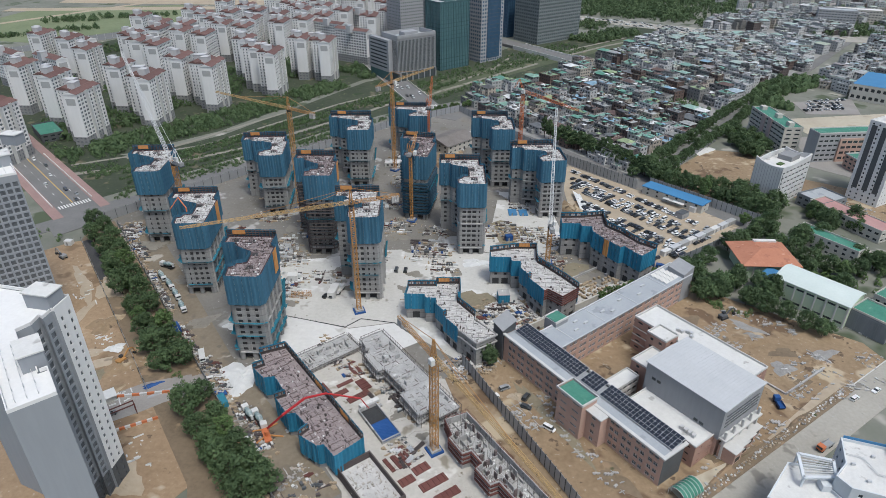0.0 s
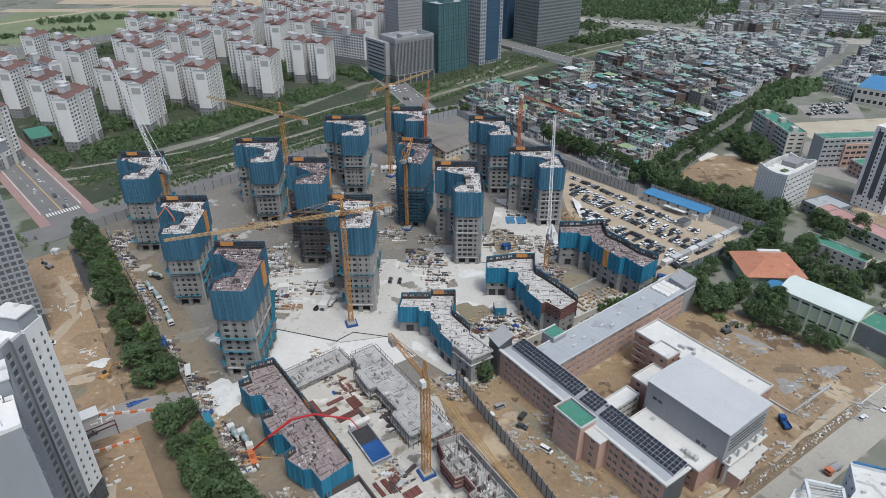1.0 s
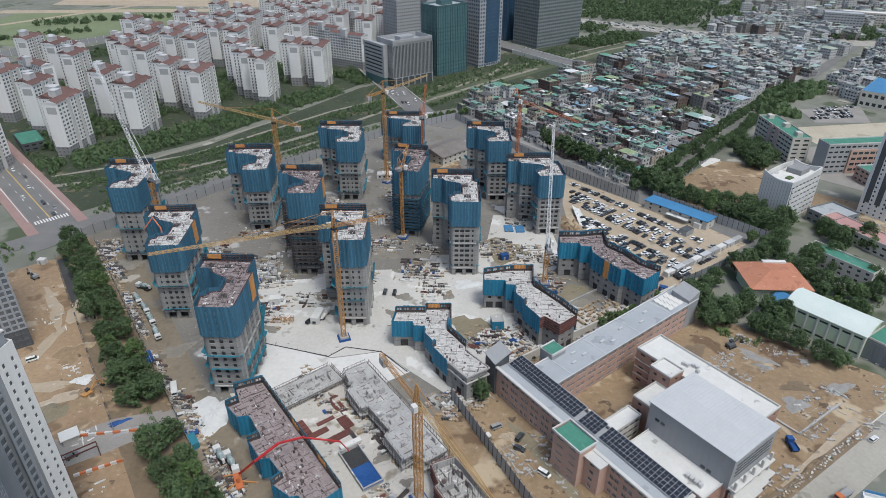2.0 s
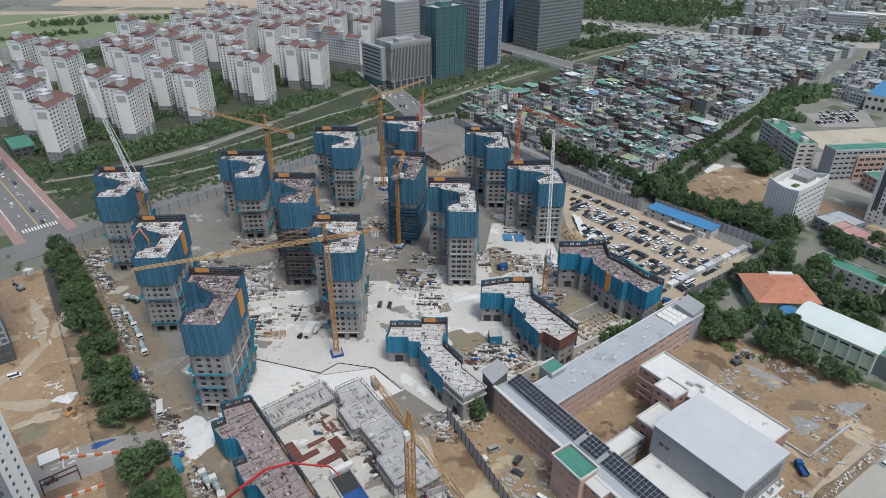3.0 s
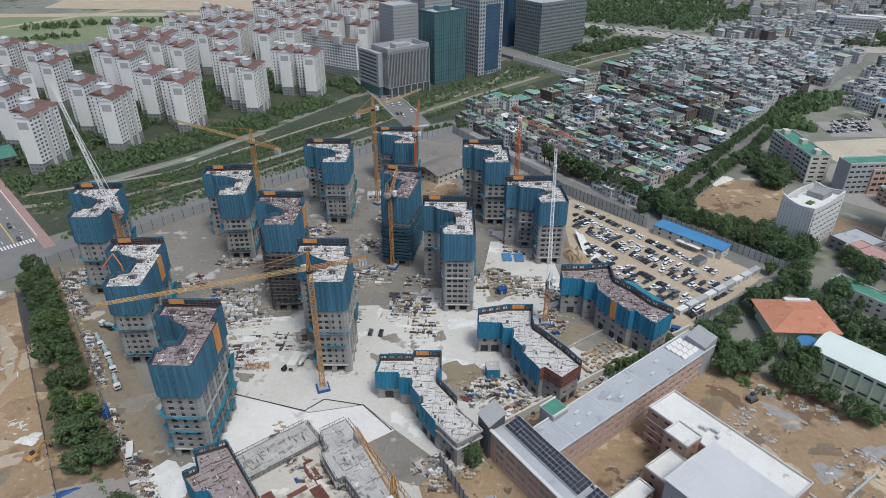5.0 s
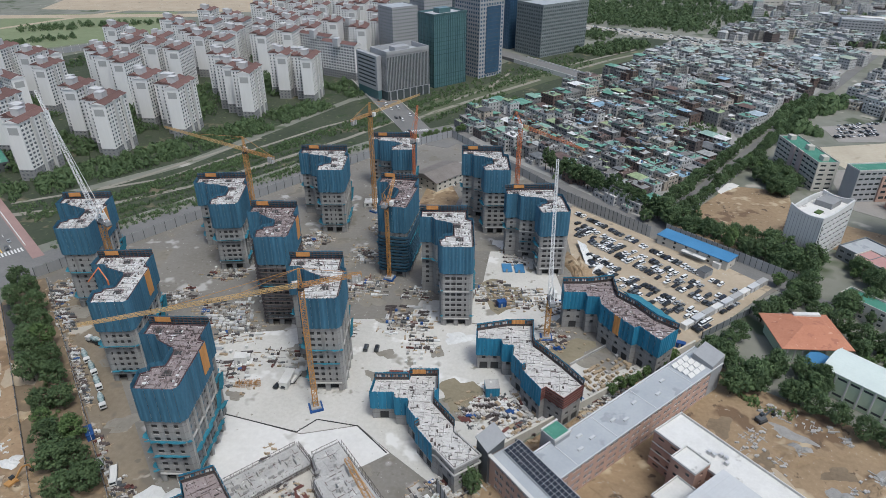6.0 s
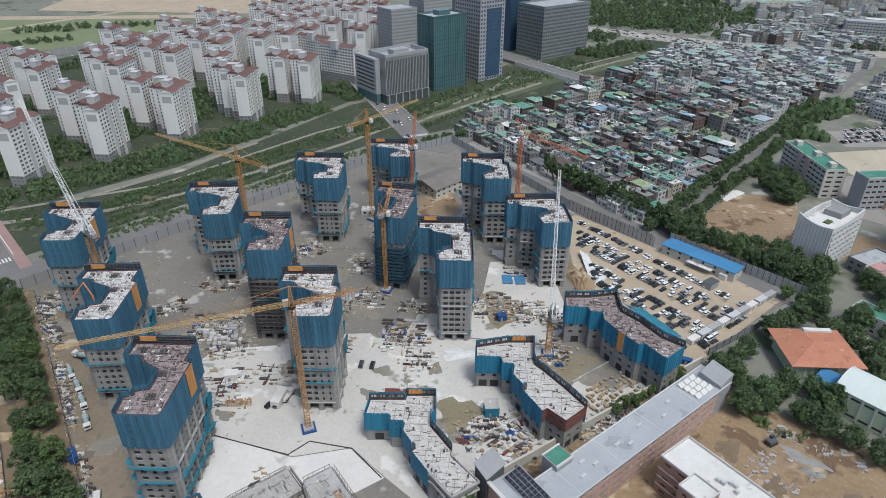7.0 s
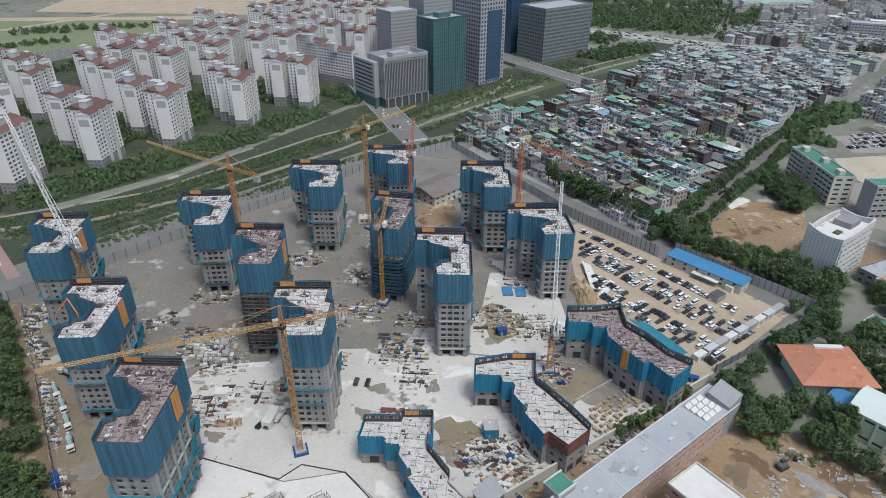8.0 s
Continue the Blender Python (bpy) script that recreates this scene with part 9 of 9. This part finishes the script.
for tone, n in ((M_SHEET, 230), (M_DARKCLAD, 150)):
    g = Geo()
    for i in range(n):
        k = fr.choice((0, 1, 1, 1, 2, 2, 2, 3, 3, 5, 6, 7, 8))
        a, b = (Vector(HIGHWAY[k]), Vector(HIGHWAY[k + 1])) if k < 5 else (Vector(BANK[k - 5]), Vector(BANK[k - 4]))
        d = (b - a).normalized()
        p = a.lerp(b, fr.random()) + Vector((-d.y, d.x)) * fr.choice((-15, -12, -8, -4, 4, 8, 12, 15) if k < 5 else (-4, -1.5, 1.5, 4))
        g.box(p.x - 2.2, p.y - 0.9, 0.3, p.x + 2.2, p.y + 0.9, 1.0, math.degrees(math.atan2(d.y, d.x))).box(p.x - 1.3, p.y - 0.8, 1.0, p.x + 1.0, p.y + 0.8, 1.65, math.degrees(math.atan2(d.y, d.x)))
    tagged(part("distant_traffic", g, tone), "distant cars on the highway", "cars", "", "stuff")
flat("sand_field", [(258, 530), (262, 560), (352, 582), (372, 545), (330, 515), (262, 512)], 0.10, M_SAND, "pale sandy sports field", "sports field")
flat("school_ground", [(232, 446), (246, 512), (332, 520), (345, 430), (262, 420)], 0.07, M_PAVE, "pale paved school ground", "paving")
flat("school_parking", [(282, 574), (284, 612), (345, 628), (330, 578)], 0.09, M_PAVE, "pale paved parking area", "car park")
heap("pale_slab", 165, 474, 11, 5, 0.15, M_ROOFWHITE, "broken pale slab on the bare plot", 61, 52, "slab")
flat("bare_plot", [(112, 408), (168, 476), (205, 470), (190, 425), (168, 372)], 0.06, M_DIRT, "bare dirt plot behind trees", "dirt plot")
flat("east_plot", [(196, 395), (215, 425), (262, 395), (235, 350)], 0.06, M_DIRT, "bare dirt plot with stored goods", "dirt plot")
panel_fence("noise_barrier", (-590, 725), (-445, 915), 7.0, 10.0, M_GREYCLAD, M_ROOFWHITE, "long striped noise barrier beyond the apartments", posts_above=1.0)


# ---- trees ----
def tree_template(h, r, seed, leaf, clumps, per, size):
    rng = random.Random(seed)
    th = thing("tree", 0, 0, 0, "leafy green broadleaf tree with uneven crown", "tree", "trees")
    g = Geo().rod((0, 0, 0), (0.1, 0.05, h * 0.45), 0.28, 7, 0.18)
    for i in range(6):
        a = i * 1.05 + rng.uniform(-0.3, 0.3)
        z = h * rng.uniform(0.28, 0.45)
        g.rod((0.05, 0, z), (math.cos(a) * r * 0.6, math.sin(a) * r * 0.6, z + h * rng.uniform(0.15, 0.3)), 0.13, 5, 0.04)
    part("trunk", g, M_BARK, th, "brown trunk with limbs")
    c = Geo()
    for i in range(clumps):
        a, q = rng.uniform(0, 2 * math.pi), rng.random()
        zz = rng.uniform(0.0, 1.0)
        prof = math.sin(math.pi * (0.15 + 0.8 * zz)) ** 0.7
        rad = r * prof * (0.55 + 0.45 * math.sqrt(q)) * (0.85 + 0.25 * math.sin(3 * a + seed))
        cx, cy, cz = rad * math.cos(a), rad * math.sin(a), h * (0.3 + 0.68 * zz)
        cr_ = r * rng.uniform(0.2, 0.34)
        for j in range(per):
            d = Vector((rng.gauss(0, 1), rng.gauss(0, 1), rng.gauss(0, 0.8))).normalized() * cr_ * rng.uniform(0.5, 1.0)
            p = Vector((cx, cy, cz)) + d
            nrm = (d.normalized() + Vector((rng.uniform(-0.6, 0.6), rng.uniform(-0.6, 0.6), rng.uniform(0.0, 0.9)))).normalized()
            s = nrm.orthogonal().normalized()
            s.rotate(Matrix.Rotation(rng.uniform(0, 6.28), 3, nrm))
            t = nrm.cross(s)
            w = size * rng.uniform(0.6, 1.3)
            c.add([p - s * w, p - t * w * 0.6, p + s * w, p + t * w * 0.6], [(0, 1, 2, 3)])
    part("crown", c, leaf, th, "crown of small leaves")
    return th


TREES = [tree_template(11.5, 4.6, 1, M_LEAF, 90, 24, 0.46), tree_template(10.5, 5.2, 2, M_LEAF, 95, 24, 0.46), tree_template(12.5, 4.2, 3, M_LEAF2, 85, 24, 0.44), tree_template(8.0, 3.4, 4, M_LEAF2, 70, 22, 0.38), tree_template(13.0, 2.6, 5, M_LEAF, 80, 22, 0.38)]
planted = set()


def plant(k, x, y, scale=1.0):
    src = TREES[k]
    m = pose(x, y, 0, 0, 0, tr.uniform(0, 360)) @ Matrix.Diagonal((scale, scale, scale * tr.uniform(0.9, 1.1), 1))
    if k in planted:
        o = copy_thing(src, m)
    else:
        o = src
        planted.add(k)
    o.matrix_basis = m
    return o


tr = random.Random(17)


def tree_row(a, b, step, kinds, jitter, lo=0.85, hi=1.15):
    a, b = Vector(a), Vector(b)
    n = round((b - a).length / step)
    for i in range(n + 1):
        s = i / max(1, n)
        p = a.lerp(b, s)
        plant(tr.choice(kinds), p.x + tr.uniform(-jitter, jitter), p.y + tr.uniform(-jitter, jitter), tr.uniform(lo, hi))


# the double row along the haul road, unevenly grown
for x, y, k in ((-227.6, 312, 1), (-219.6, 296.6, 0), (-205, 281.7, 0), (-194.5, 269.6, 1), (-186, 258.8, 0), (-176.6, 247, 1), (-162, 231, 1), (-153, 220, 2), (-146, 212.8, 0), (-139.8, 205, 1), (-131, 194, 1), (-109.7, 170, 1),
                (-217.7, 305.5, 0), (-206.6, 293.6, 1), (-194.3, 280, 0), (-185.3, 267.4, 2), (-174.7, 255.8, 1), (-165, 245, 0), (-155, 234, 1), (-139.8, 217, 2), (-132.8, 205.7, 0), (-123.6, 197.7, 1), (-106.8, 177.6, 1)):
    plant(k, x, y, tr.uniform(0.92, 1.16))
tree_row((-102, 160), (-74, 131), 9.0, (0, 1, 1), 1.2, 0.9, 1.2)
tree_row((-97, 166), (-68, 136), 11.0, (0, 1, 2), 1.2, 0.85, 1.15)
for x, y in [(tr.uniform(-1, 1) * 19 + 122, tr.uniform(-1, 1) * 14 + 276) for i in range(20)] + [(108, 284), (112, 294), (118, 300), (104, 288), (126, 262), (133, 256), (139, 250), (146, 244), (152, 240), (134, 316), (142, 322), (150, 326), (160, 318), (166, 310), (170, 300), (178, 296)]:
    if not in_outline([(128, 284), (128, 312), (162, 312), (162, 284)], x, y):
        plant(tr.choice((0, 1, 1)), x, y, tr.uniform(0.8, 1.15))
plant(1, 1.5, 211.5, 0.95)
plant(0, 4.5, 207.5, 0.7)
tree_row((44, 492), (112, 416), 3.9, (4, 4, 0), 1.2, 0.95, 1.35)
tree_row((114, 408), (170, 358), 7.0, (0, 1, 2, 4), 1.8, 0.9, 1.4)
tree_row((120, 414), (178, 366), 8.0, (0, 1, 4), 2.2, 0.9, 1.4)
tree_row((101, 416), (300, 686), 9.2, (0, 0, 1), 1.0, 0.7, 1.05)
tree_row((112, 408), (308, 672), 9.2, (0, 0, 1), 1.0, 0.7, 1.05)
for cx, cy, sx, sy, n in ((200, 488, 11, 28, 40), (160, 340, 10, 10, 8), (185, 325, 12, 8, 8), (200, 300, 14, 10, 8), (175, 285, 12, 8, 7), (210, 345, 10, 10, 6), (196, 360, 8, 10, 6), (165, 365, 8, 8, 6)):
    for i in range(n):
        plant(tr.choice((0, 1, 3)), cx + tr.uniform(-sx, sx), cy + tr.uniform(-sy, sy), tr.uniform(0.7, 1.1))
tree_row((58, 261), (88, 284), 4.0, (3, 3), 1.2, 0.5, 0.8)
tree_row((-55, 545), (-20, 570), 6.0, (3, 3), 1.0, 0.7, 0.9)


def thicket(name, patches, seed, material, label, cards=30):
    """Bushes and far trees too many to count: patches are (x, y, spread along, spread across, turn, how many, low, high)."""
    rng = random.Random(seed)
    v, f = [], []
    for cx, cy, sx, sy, turn, n, lo, hi in patches:
        k, s = math.cos(radians(turn)), math.sin(radians(turn))
        for i in range(n):
            a, b = rng.uniform(-sx, sx), rng.uniform(-sy, sy)
            x, y, r = cx + a * k - b * s, cy + a * s + b * k, rng.uniform(lo, hi)
            if x < -225 and abs((x + 475) * 0.668 + (y - 535) * 0.744) < 18 or abs((x + 52) * 0.9 + (y - 556) * 0.44) < 15 or not clear_of(Vector((x, y)), HIGHWAY, 21) or not clear_of(Vector((x, y)), BANK, 10):
                continue
            for j in range(cards):
                th_, u = rng.uniform(0, 6.283), rng.random()
                q = math.sqrt(1 - u * u)
                d = (q * math.cos(th_), q * math.sin(th_), u)
                p = (x + d[0] * r * 0.75, y + d[1] * r * 0.75, d[2] * r * 1.25 + rng.uniform(-0.1, 0.35) * r)
                t = (-math.sin(th_), math.cos(th_), rng.uniform(-0.5, 0.5))
                w = r * rng.uniform(0.14, 0.3)
                o = (-d[2] * math.cos(th_), -d[2] * math.sin(th_), q + 0.2)
                m = len(v)
                v += [tuple(p[c] - t[c] * w for c in range(3)), tuple(p[c] - o[c] * w for c in range(3)), tuple(p[c] + t[c] * w for c in range(3)), tuple(p[c] + o[c] * w for c in range(3))]
                f.append((m, m + 1, m + 2, m + 3))
    g = Geo()
    g.v, g.f = v, f
    return tagged(part(name, g, material), label, "bushes", "", "stuff")


GARDENS = [(-285, 450, 26, 20, 50, 110, 1.5, 4.0), (-250, 490, 30, 18, 52, 120, 1.5, 4.0), (-210, 545, 34, 18, 54, 130, 1.5, 4.2), (-170, 610, 30, 16, 58, 110, 1.5, 4.0), (-330, 500, 40, 30, 50, 160, 1.5, 4.5), (-300, 580, 50, 40, 50, 200, 1.5, 4.5),
           (-260, 660, 60, 40, 50, 200, 1.5, 4.5), (-350, 650, 50, 60, 50, 180, 2, 4.5), (-140, 690, 20, 30, 50, 90, 1.5, 4), (-330, 410, 30, 14, 20, 110, 1.5, 4), (-240, 800, 90, 80, 50, 260, 2, 5), (-130, 780, 40, 50, 50, 120, 2, 4.5), (-420, 620, 50, 60, 40, 150, 2, 4.5)]
BANKS = [(-171, 438, 105, 1.6, 50, 170, 0.8, 1.9), (-177, 443, 100, 1.4, 50, 140, 0.7, 1.6), (-183, 449, 95, 1.6, 50, 120, 0.8, 2.2), (-192, 456, 95, 1.5, 51, 150, 0.7, 1.7), (-199, 462, 90, 1.8, 51, 170, 0.8, 2.4), (-206, 468, 90, 1.5, 51, 140, 0.8, 2.0), (-70, 610, 60, 2.2, 54, 120, 0.8, 2.2), (-84, 622, 60, 2.2, 54, 120, 0.8, 2.4),
         (-225, 437, 70, 5, 47, 130, 0.8, 2.2), (-160, 520, 70, 6, 52, 130, 0.8, 2.2), (-100, 600, 60, 8, 56, 120, 0.8, 2.4), (-30, 690, 80, 14, 55, 160, 0.8, 2.6), (60, 790, 70, 18, 50, 150, 1, 3), (-180, 420, 90, 4, 50, 110, 0.8, 2.0), (-110, 508, 60, 3, 52, 80, 0.8, 2.0), (-20, 640, 60, 4, 55, 80, 0.8, 2.5),
         (-290, 390, 30, 10, 30, 80, 0.8, 2.0), (-370, 420, 40, 20, 20, 80, 1, 3), (-255, 405, 30, 3, 40, 40, 0.8, 1.6), (30, 740, 60, 4, 54, 70, 1, 2.6)]
WOODS = [(190, 1130, 130, 70, -20, 520, 3, 7), (110, 1010, 60, 34, -30, 240, 2.5, 5), (150, 905, 52, 22, 42, 190, 2.5, 5.5), (230, 1290, 220, 90, -8, 520, 4, 8), (420, 1010, 120, 34, -8, 150, 2.5, 5.5), (560, 990, 90, 50, 0, 120, 3, 6), (300, 1180, 130, 60, 0, 300, 3, 6), (620, 1120, 90, 60, 0, 120, 3, 6), (-20, 960, 60, 40, 30, 120, 3, 6), (330, 1110, 150, 40, 0, 200, 3, 6), (520, 960, 80, 60, 0, 120, 3, 6), (-620, 860, 70, 10, 40, 80, 2, 5), (-560, 1000, 60, 14, 20, 60, 2, 5), (-470, 770, 90, 14, 52, 130, 2, 4.5), (-640, 960, 40, 20, 20, 50, 2, 5),
         (170, 560, 16, 4, 38, 26, 1.5, 3), (150, 640, 14, 8, 38, 40, 2, 4)]
thicket("garden_bushes", [(*b[:5], int(b[5] * 1.8), b[6], b[7]) for b in GARDENS], 71, M_LEAF, "dense trees and bushes in the apartment gardens")
thicket("bank_bushes", [(*b[:3], b[3] * 1.3, b[4], int(b[5] * 1.9), b[6] * 0.75, b[7] * 0.8) for b in BANKS], 72, M_LEAF, "scattered bushes along the river park")
thicket("school_woods", [(258, 612, 10, 20, -20, 40, 3.5, 6), (285, 648, 22, 11, 35, 56, 3.5, 6.5), (318, 674, 24, 11, 35, 50, 3.5, 6.5), (268, 596, 6, 10, 0, 14, 3, 5)], 77, M_LEAF, "dense green trees behind the school", 90)
thicket("distant_woods", WOODS, 73, M_LEAF, "distant green woods")
thicket("yard_bushes", [(72, 273, 16, 2, 38, 40, 0.8, 1.8), (-235, 300, 8, 6, 0, 14, 1, 2), (-262, 300, 10, 8, 0, 20, 1, 2.4), (186, 300, 30, 20, -40, 60, 1, 2.6), (110, 262, 20, 3, -30, 30, 0.8, 1.8), (-150, 222, 60, 2.2, -49.5, 90, 0.6, 1.4)], 74, M_LEAF2, "low bushes at the site's edges")


# ---- hung sheets and nets ----
def hung_sheet(name, corners, material, label, category, seed, sag=0.6, n=14, m=6):
    """A loose sheet between four corners (x, y, z), with folds and sag."""
    rng = random.Random(seed)
    a, b, c, d = (Vector(p) for p in corners)
    o = Vector((a.x, a.y, 0))
    g = Geo()
    for i in range(n + 1):
        for j in range(m + 1):
            p = a.lerp(b, i / n).lerp(d.lerp(c, i / n), j / m) - o
            p.z += 0.3 + rng.uniform(-0.12, 0.2) - sag * math.sin(math.pi * j / m) * 0.5 + 0.25 * math.sin(i * 1.9 + j * 0.7)
            p.z = max(p.z, 0.14)
            g.v.append(tuple(p))
    for i in range(n):
        for j in range(m):
            k = i * (m + 1) + j
            g.f.append((k, k + m + 1, k + m + 2, k + 1))
    ob = part(name, g, material)
    ob.matrix_basis = pose(o.x, o.y, 0)
    return tagged(ob, label, category)


hung_sheet("white_sheet", [(58.7, 354.7, 0.2), (55.6, 383.4, 2.6), (60.4, 383.8, 0.4), (63.3, 360.9, 0.2)], M_SHEET, "long white tarpaulin over the earth bank", "tarpaulin", 81)
hung_sheet("white_sheet", [(59.5, 351.3, 0.2), (69.0, 368.9, 0.3), (71.5, 367.6, 0.2), (63.9, 351.5, 0.2)], M_SHEET, "narrow white tarpaulin on the car park's edge", "tarpaulin", 82)
hung_sheet("slope_net", [(63.5, 311.5, 19.0), (79.0, 288.0, 19.0), (93.0, 307.0, 4.0), (79.0, 328.0, 4.0)], M_SAFE, "turquoise net slope behind the low block", "net", 83, 3.0)
hung_sheet("white_sheet", [(-100, 262, 0.2), (-92, 264, 0.2), (-92, 268, 0.8), (-100, 266, 0.8)], M_SHEET, "white tarpaulin over stored goods", "tarpaulin", 84)
structure("low_wall", Geo().prism(strip((42.4, 276.1), (62.7, 293.5), 0.5), -0.4, 1.3), M_OLDCONC, "low concrete wall across the yard", "wall")


# ---- stacks on the yard, one by one ----
def pallet_stack(material, label, layers, seed):
    rng = random.Random(seed)
    th = thing("pallet_stack", 0, 0, 0, label, "material stack", "material stacks on the yard")
    g = Geo()
    for y in (-0.5, 0.0, 0.5):
        g.box(-0.65, y - 0.08, 0, 0.65, y + 0.08, 0.1)
    for i in range(6):
        g.box(-0.65 + i * 0.23, -0.6, 0.1, -0.5 + i * 0.23, 0.6, 0.15)
    for k in range(layers):
        for i in range(2):
            for j in range(2):
                g.box(-0.6 + i * 0.61, -0.56 + j * 0.57, 0.15 + k * 0.42, -0.02 + i * 0.61, -0.02 + j * 0.57, 0.55 + k * 0.42, rng.uniform(-4, 4))
    tagged(part("load", g, material, th), kind="stuff")
    return th


def steel_bundle(length, rods, material, label, seed):
    rng = random.Random(seed)
    th = thing("steel_bundle", 0, 0, 0, label, "steel bundle", "material stacks on the yard")
    g = Geo().box(-length * 0.3, -0.8, 0, -length * 0.3 + 0.15, 0.8, 0.15).box(length * 0.3, -0.8, 0, length * 0.3 + 0.15, 0.8, 0.15)
    for i in range(rods):
        y, z, x = -0.7 + 1.4 * (i % 6) / 5, 0.15 + 0.2 * (i // 6), rng.uniform(-0.3, 0.3)
        g.box(-length / 2 + x, y - 0.09, z, length / 2 + x, y + 0.09, z + 0.17, rng.uniform(-1.5, 1.5))
    tagged(part("bars", g, material, th, "long bars"), kind="stuff")
    return th


def board_pile(w, d, layers, material, label, seed):
    rng = random.Random(seed)
    th = thing("board_pile", 0, 0, 0, label, "board pile", "material stacks on the yard")
    g = Geo()
    for k in range(layers):
        a, b = rng.uniform(-0.12, 0.12), rng.uniform(-0.12, 0.12)
        g.box(-w / 2 + a, -d / 2 + b, 0.12 + k * 0.16, w / 2 + a, d / 2 + b, 0.24 + k * 0.16, rng.uniform(-5, 5))
    g.box(-w * 0.35, -d / 2, 0, -w * 0.35 + 0.12, d / 2, 0.12).box(w * 0.35 - 0.12, -d / 2, 0, w * 0.35, d / 2, 0.12)
    tagged(part("boards", g, material, th), kind="stuff")
    return th


STACKS = [pallet_stack(M_TIMBER, "pallet with tan crates on the concrete yard", 2, 1), pallet_stack(M_SHEET, "pallet with white wrapped packs on the yard", 3, 2), pallet_stack(M_OLDCONC, "pallet with grey blocks on the yard", 2, 3),
          steel_bundle(5.0, 12, M_FRAME, "dark steel bars on timber bearers", 4), steel_bundle(3.6, 18, M_ALU, "bundle of pale scaffold tubes on the yard", 5), board_pile(2.4, 1.3, 6, M_TIMBER, "pile of tan formwork boards on the yard", 6),
          board_pile(2.2, 1.2, 5, M_POUR, "pile of pale panels on the yard", 7), board_pile(3.0, 1.0, 4, M_RED, "pile of rust-red form panels on the yard", 8), pallet_stack(M_BLUETARP, "pallet under a blue cover on the yard", 2, 9)]
laid = set()


def put_stack(k, x, y, rz):
    m = pose(x, y, 0.1, 0, 0, rz)
    if k in laid:
        return copy_thing(STACKS[k], m)
    laid.add(k)
    STACKS[k].matrix_basis = m


sk = random.Random(23)
# rows of stacks: centre, heading, columns, rows, pitch, kinds, share kept
for cx, cy, rz, nx, ny, pitch, kinds, keep in ((58, 273, 40.5, 10, 6, 2.7, (0, 0, 0, 5, 5, 2), 0.9), (16, 245, 40.5, 8, 6, 3.1, (0, 5, 3, 0, 7, 2), 0.65), (12, 325, 5, 5, 6, 3.0, (5, 3, 0, 2), 0.6), (-30, 308, 0, 6, 5, 3.2, (3, 3, 4, 5, 8), 0.7),
                                             (-22, 272, 3, 3, 6, 3.0, (6, 2, 1, 1), 0.6), (-112, 296, 10, 8, 6, 2.8, (2, 2, 4, 6, 1), 0.75), (-100, 272, 10, 6, 4, 3.0, (1, 2, 4, 3), 0.6), (-69, 165, 40.5, 2, 2, 3.0, (1, 6), 0.5), (-80, 148, 40.5, 3, 5, 2.4, (1, 2, 6), 0.9),
                                             (-36, 188, 40.5, 4, 3, 3.4, (2, 5, 0, 3), 0.6), (36, 292, 40.5, 4, 4, 3.2, (5, 3, 0), 0.7), (-24, 160, 40.5, 4, 3, 3.2, (4, 3, 7), 0.5), (-192, 292, 40, 2, 7, 3.0, (4, 1, 5), 0.6), (-94, 345, 5, 4, 4, 3.2, (2, 3, 6), 0.5), (12, 186, -52, 6, 1, 3.0, (0, 2, 6), 0.7)):
    k, s = math.cos(radians(rz)), math.sin(radians(rz))
    for i in range(nx):
        for j in range(ny):
            if sk.random() < keep:
                a, b = (i - nx / 2) * pitch + sk.uniform(-0.5, 0.5), (j - ny / 2) * pitch + sk.uniform(-0.5, 0.5)
                put_stack(sk.choice(kinds), cx + a * k - b * s, cy + a * s + b * k, rz + sk.choice((0, 0, 90, sk.uniform(-20, 20))))

# ---- greenery between the village houses ----
lanes = []
lr = random.Random(31)
for i in range(150):
    p = VO + e1 * lr.uniform(0, 200) + e2 * lr.uniform(0, 340)
    if (p.x - 98) * 0.805 - (p.y - 400) * 0.593 < -14:
        lanes.append((p.x, p.y, 5, 2, 38, lr.randrange(1, 5), 1.2, 2.6))
p = VO + e1 * 122 + e2 * 160
lanes.append((p.x, p.y, 24, 17, -52, 60, 2.0, 4.0))
for i in range(26):
    p = VO + e1 * lr.uniform(-40, 230) + e2 * lr.uniform(30, 330)
    if (p.x - 98) * 0.805 - (p.y - 400) * 0.593 < -14:
        lanes.append((p.x, p.y, 7, 4, 38, lr.randrange(4, 9), 2.0, 3.6))
thicket("village_trees", lanes, 75, M_LEAF, "small trees and shrubs between the houses")
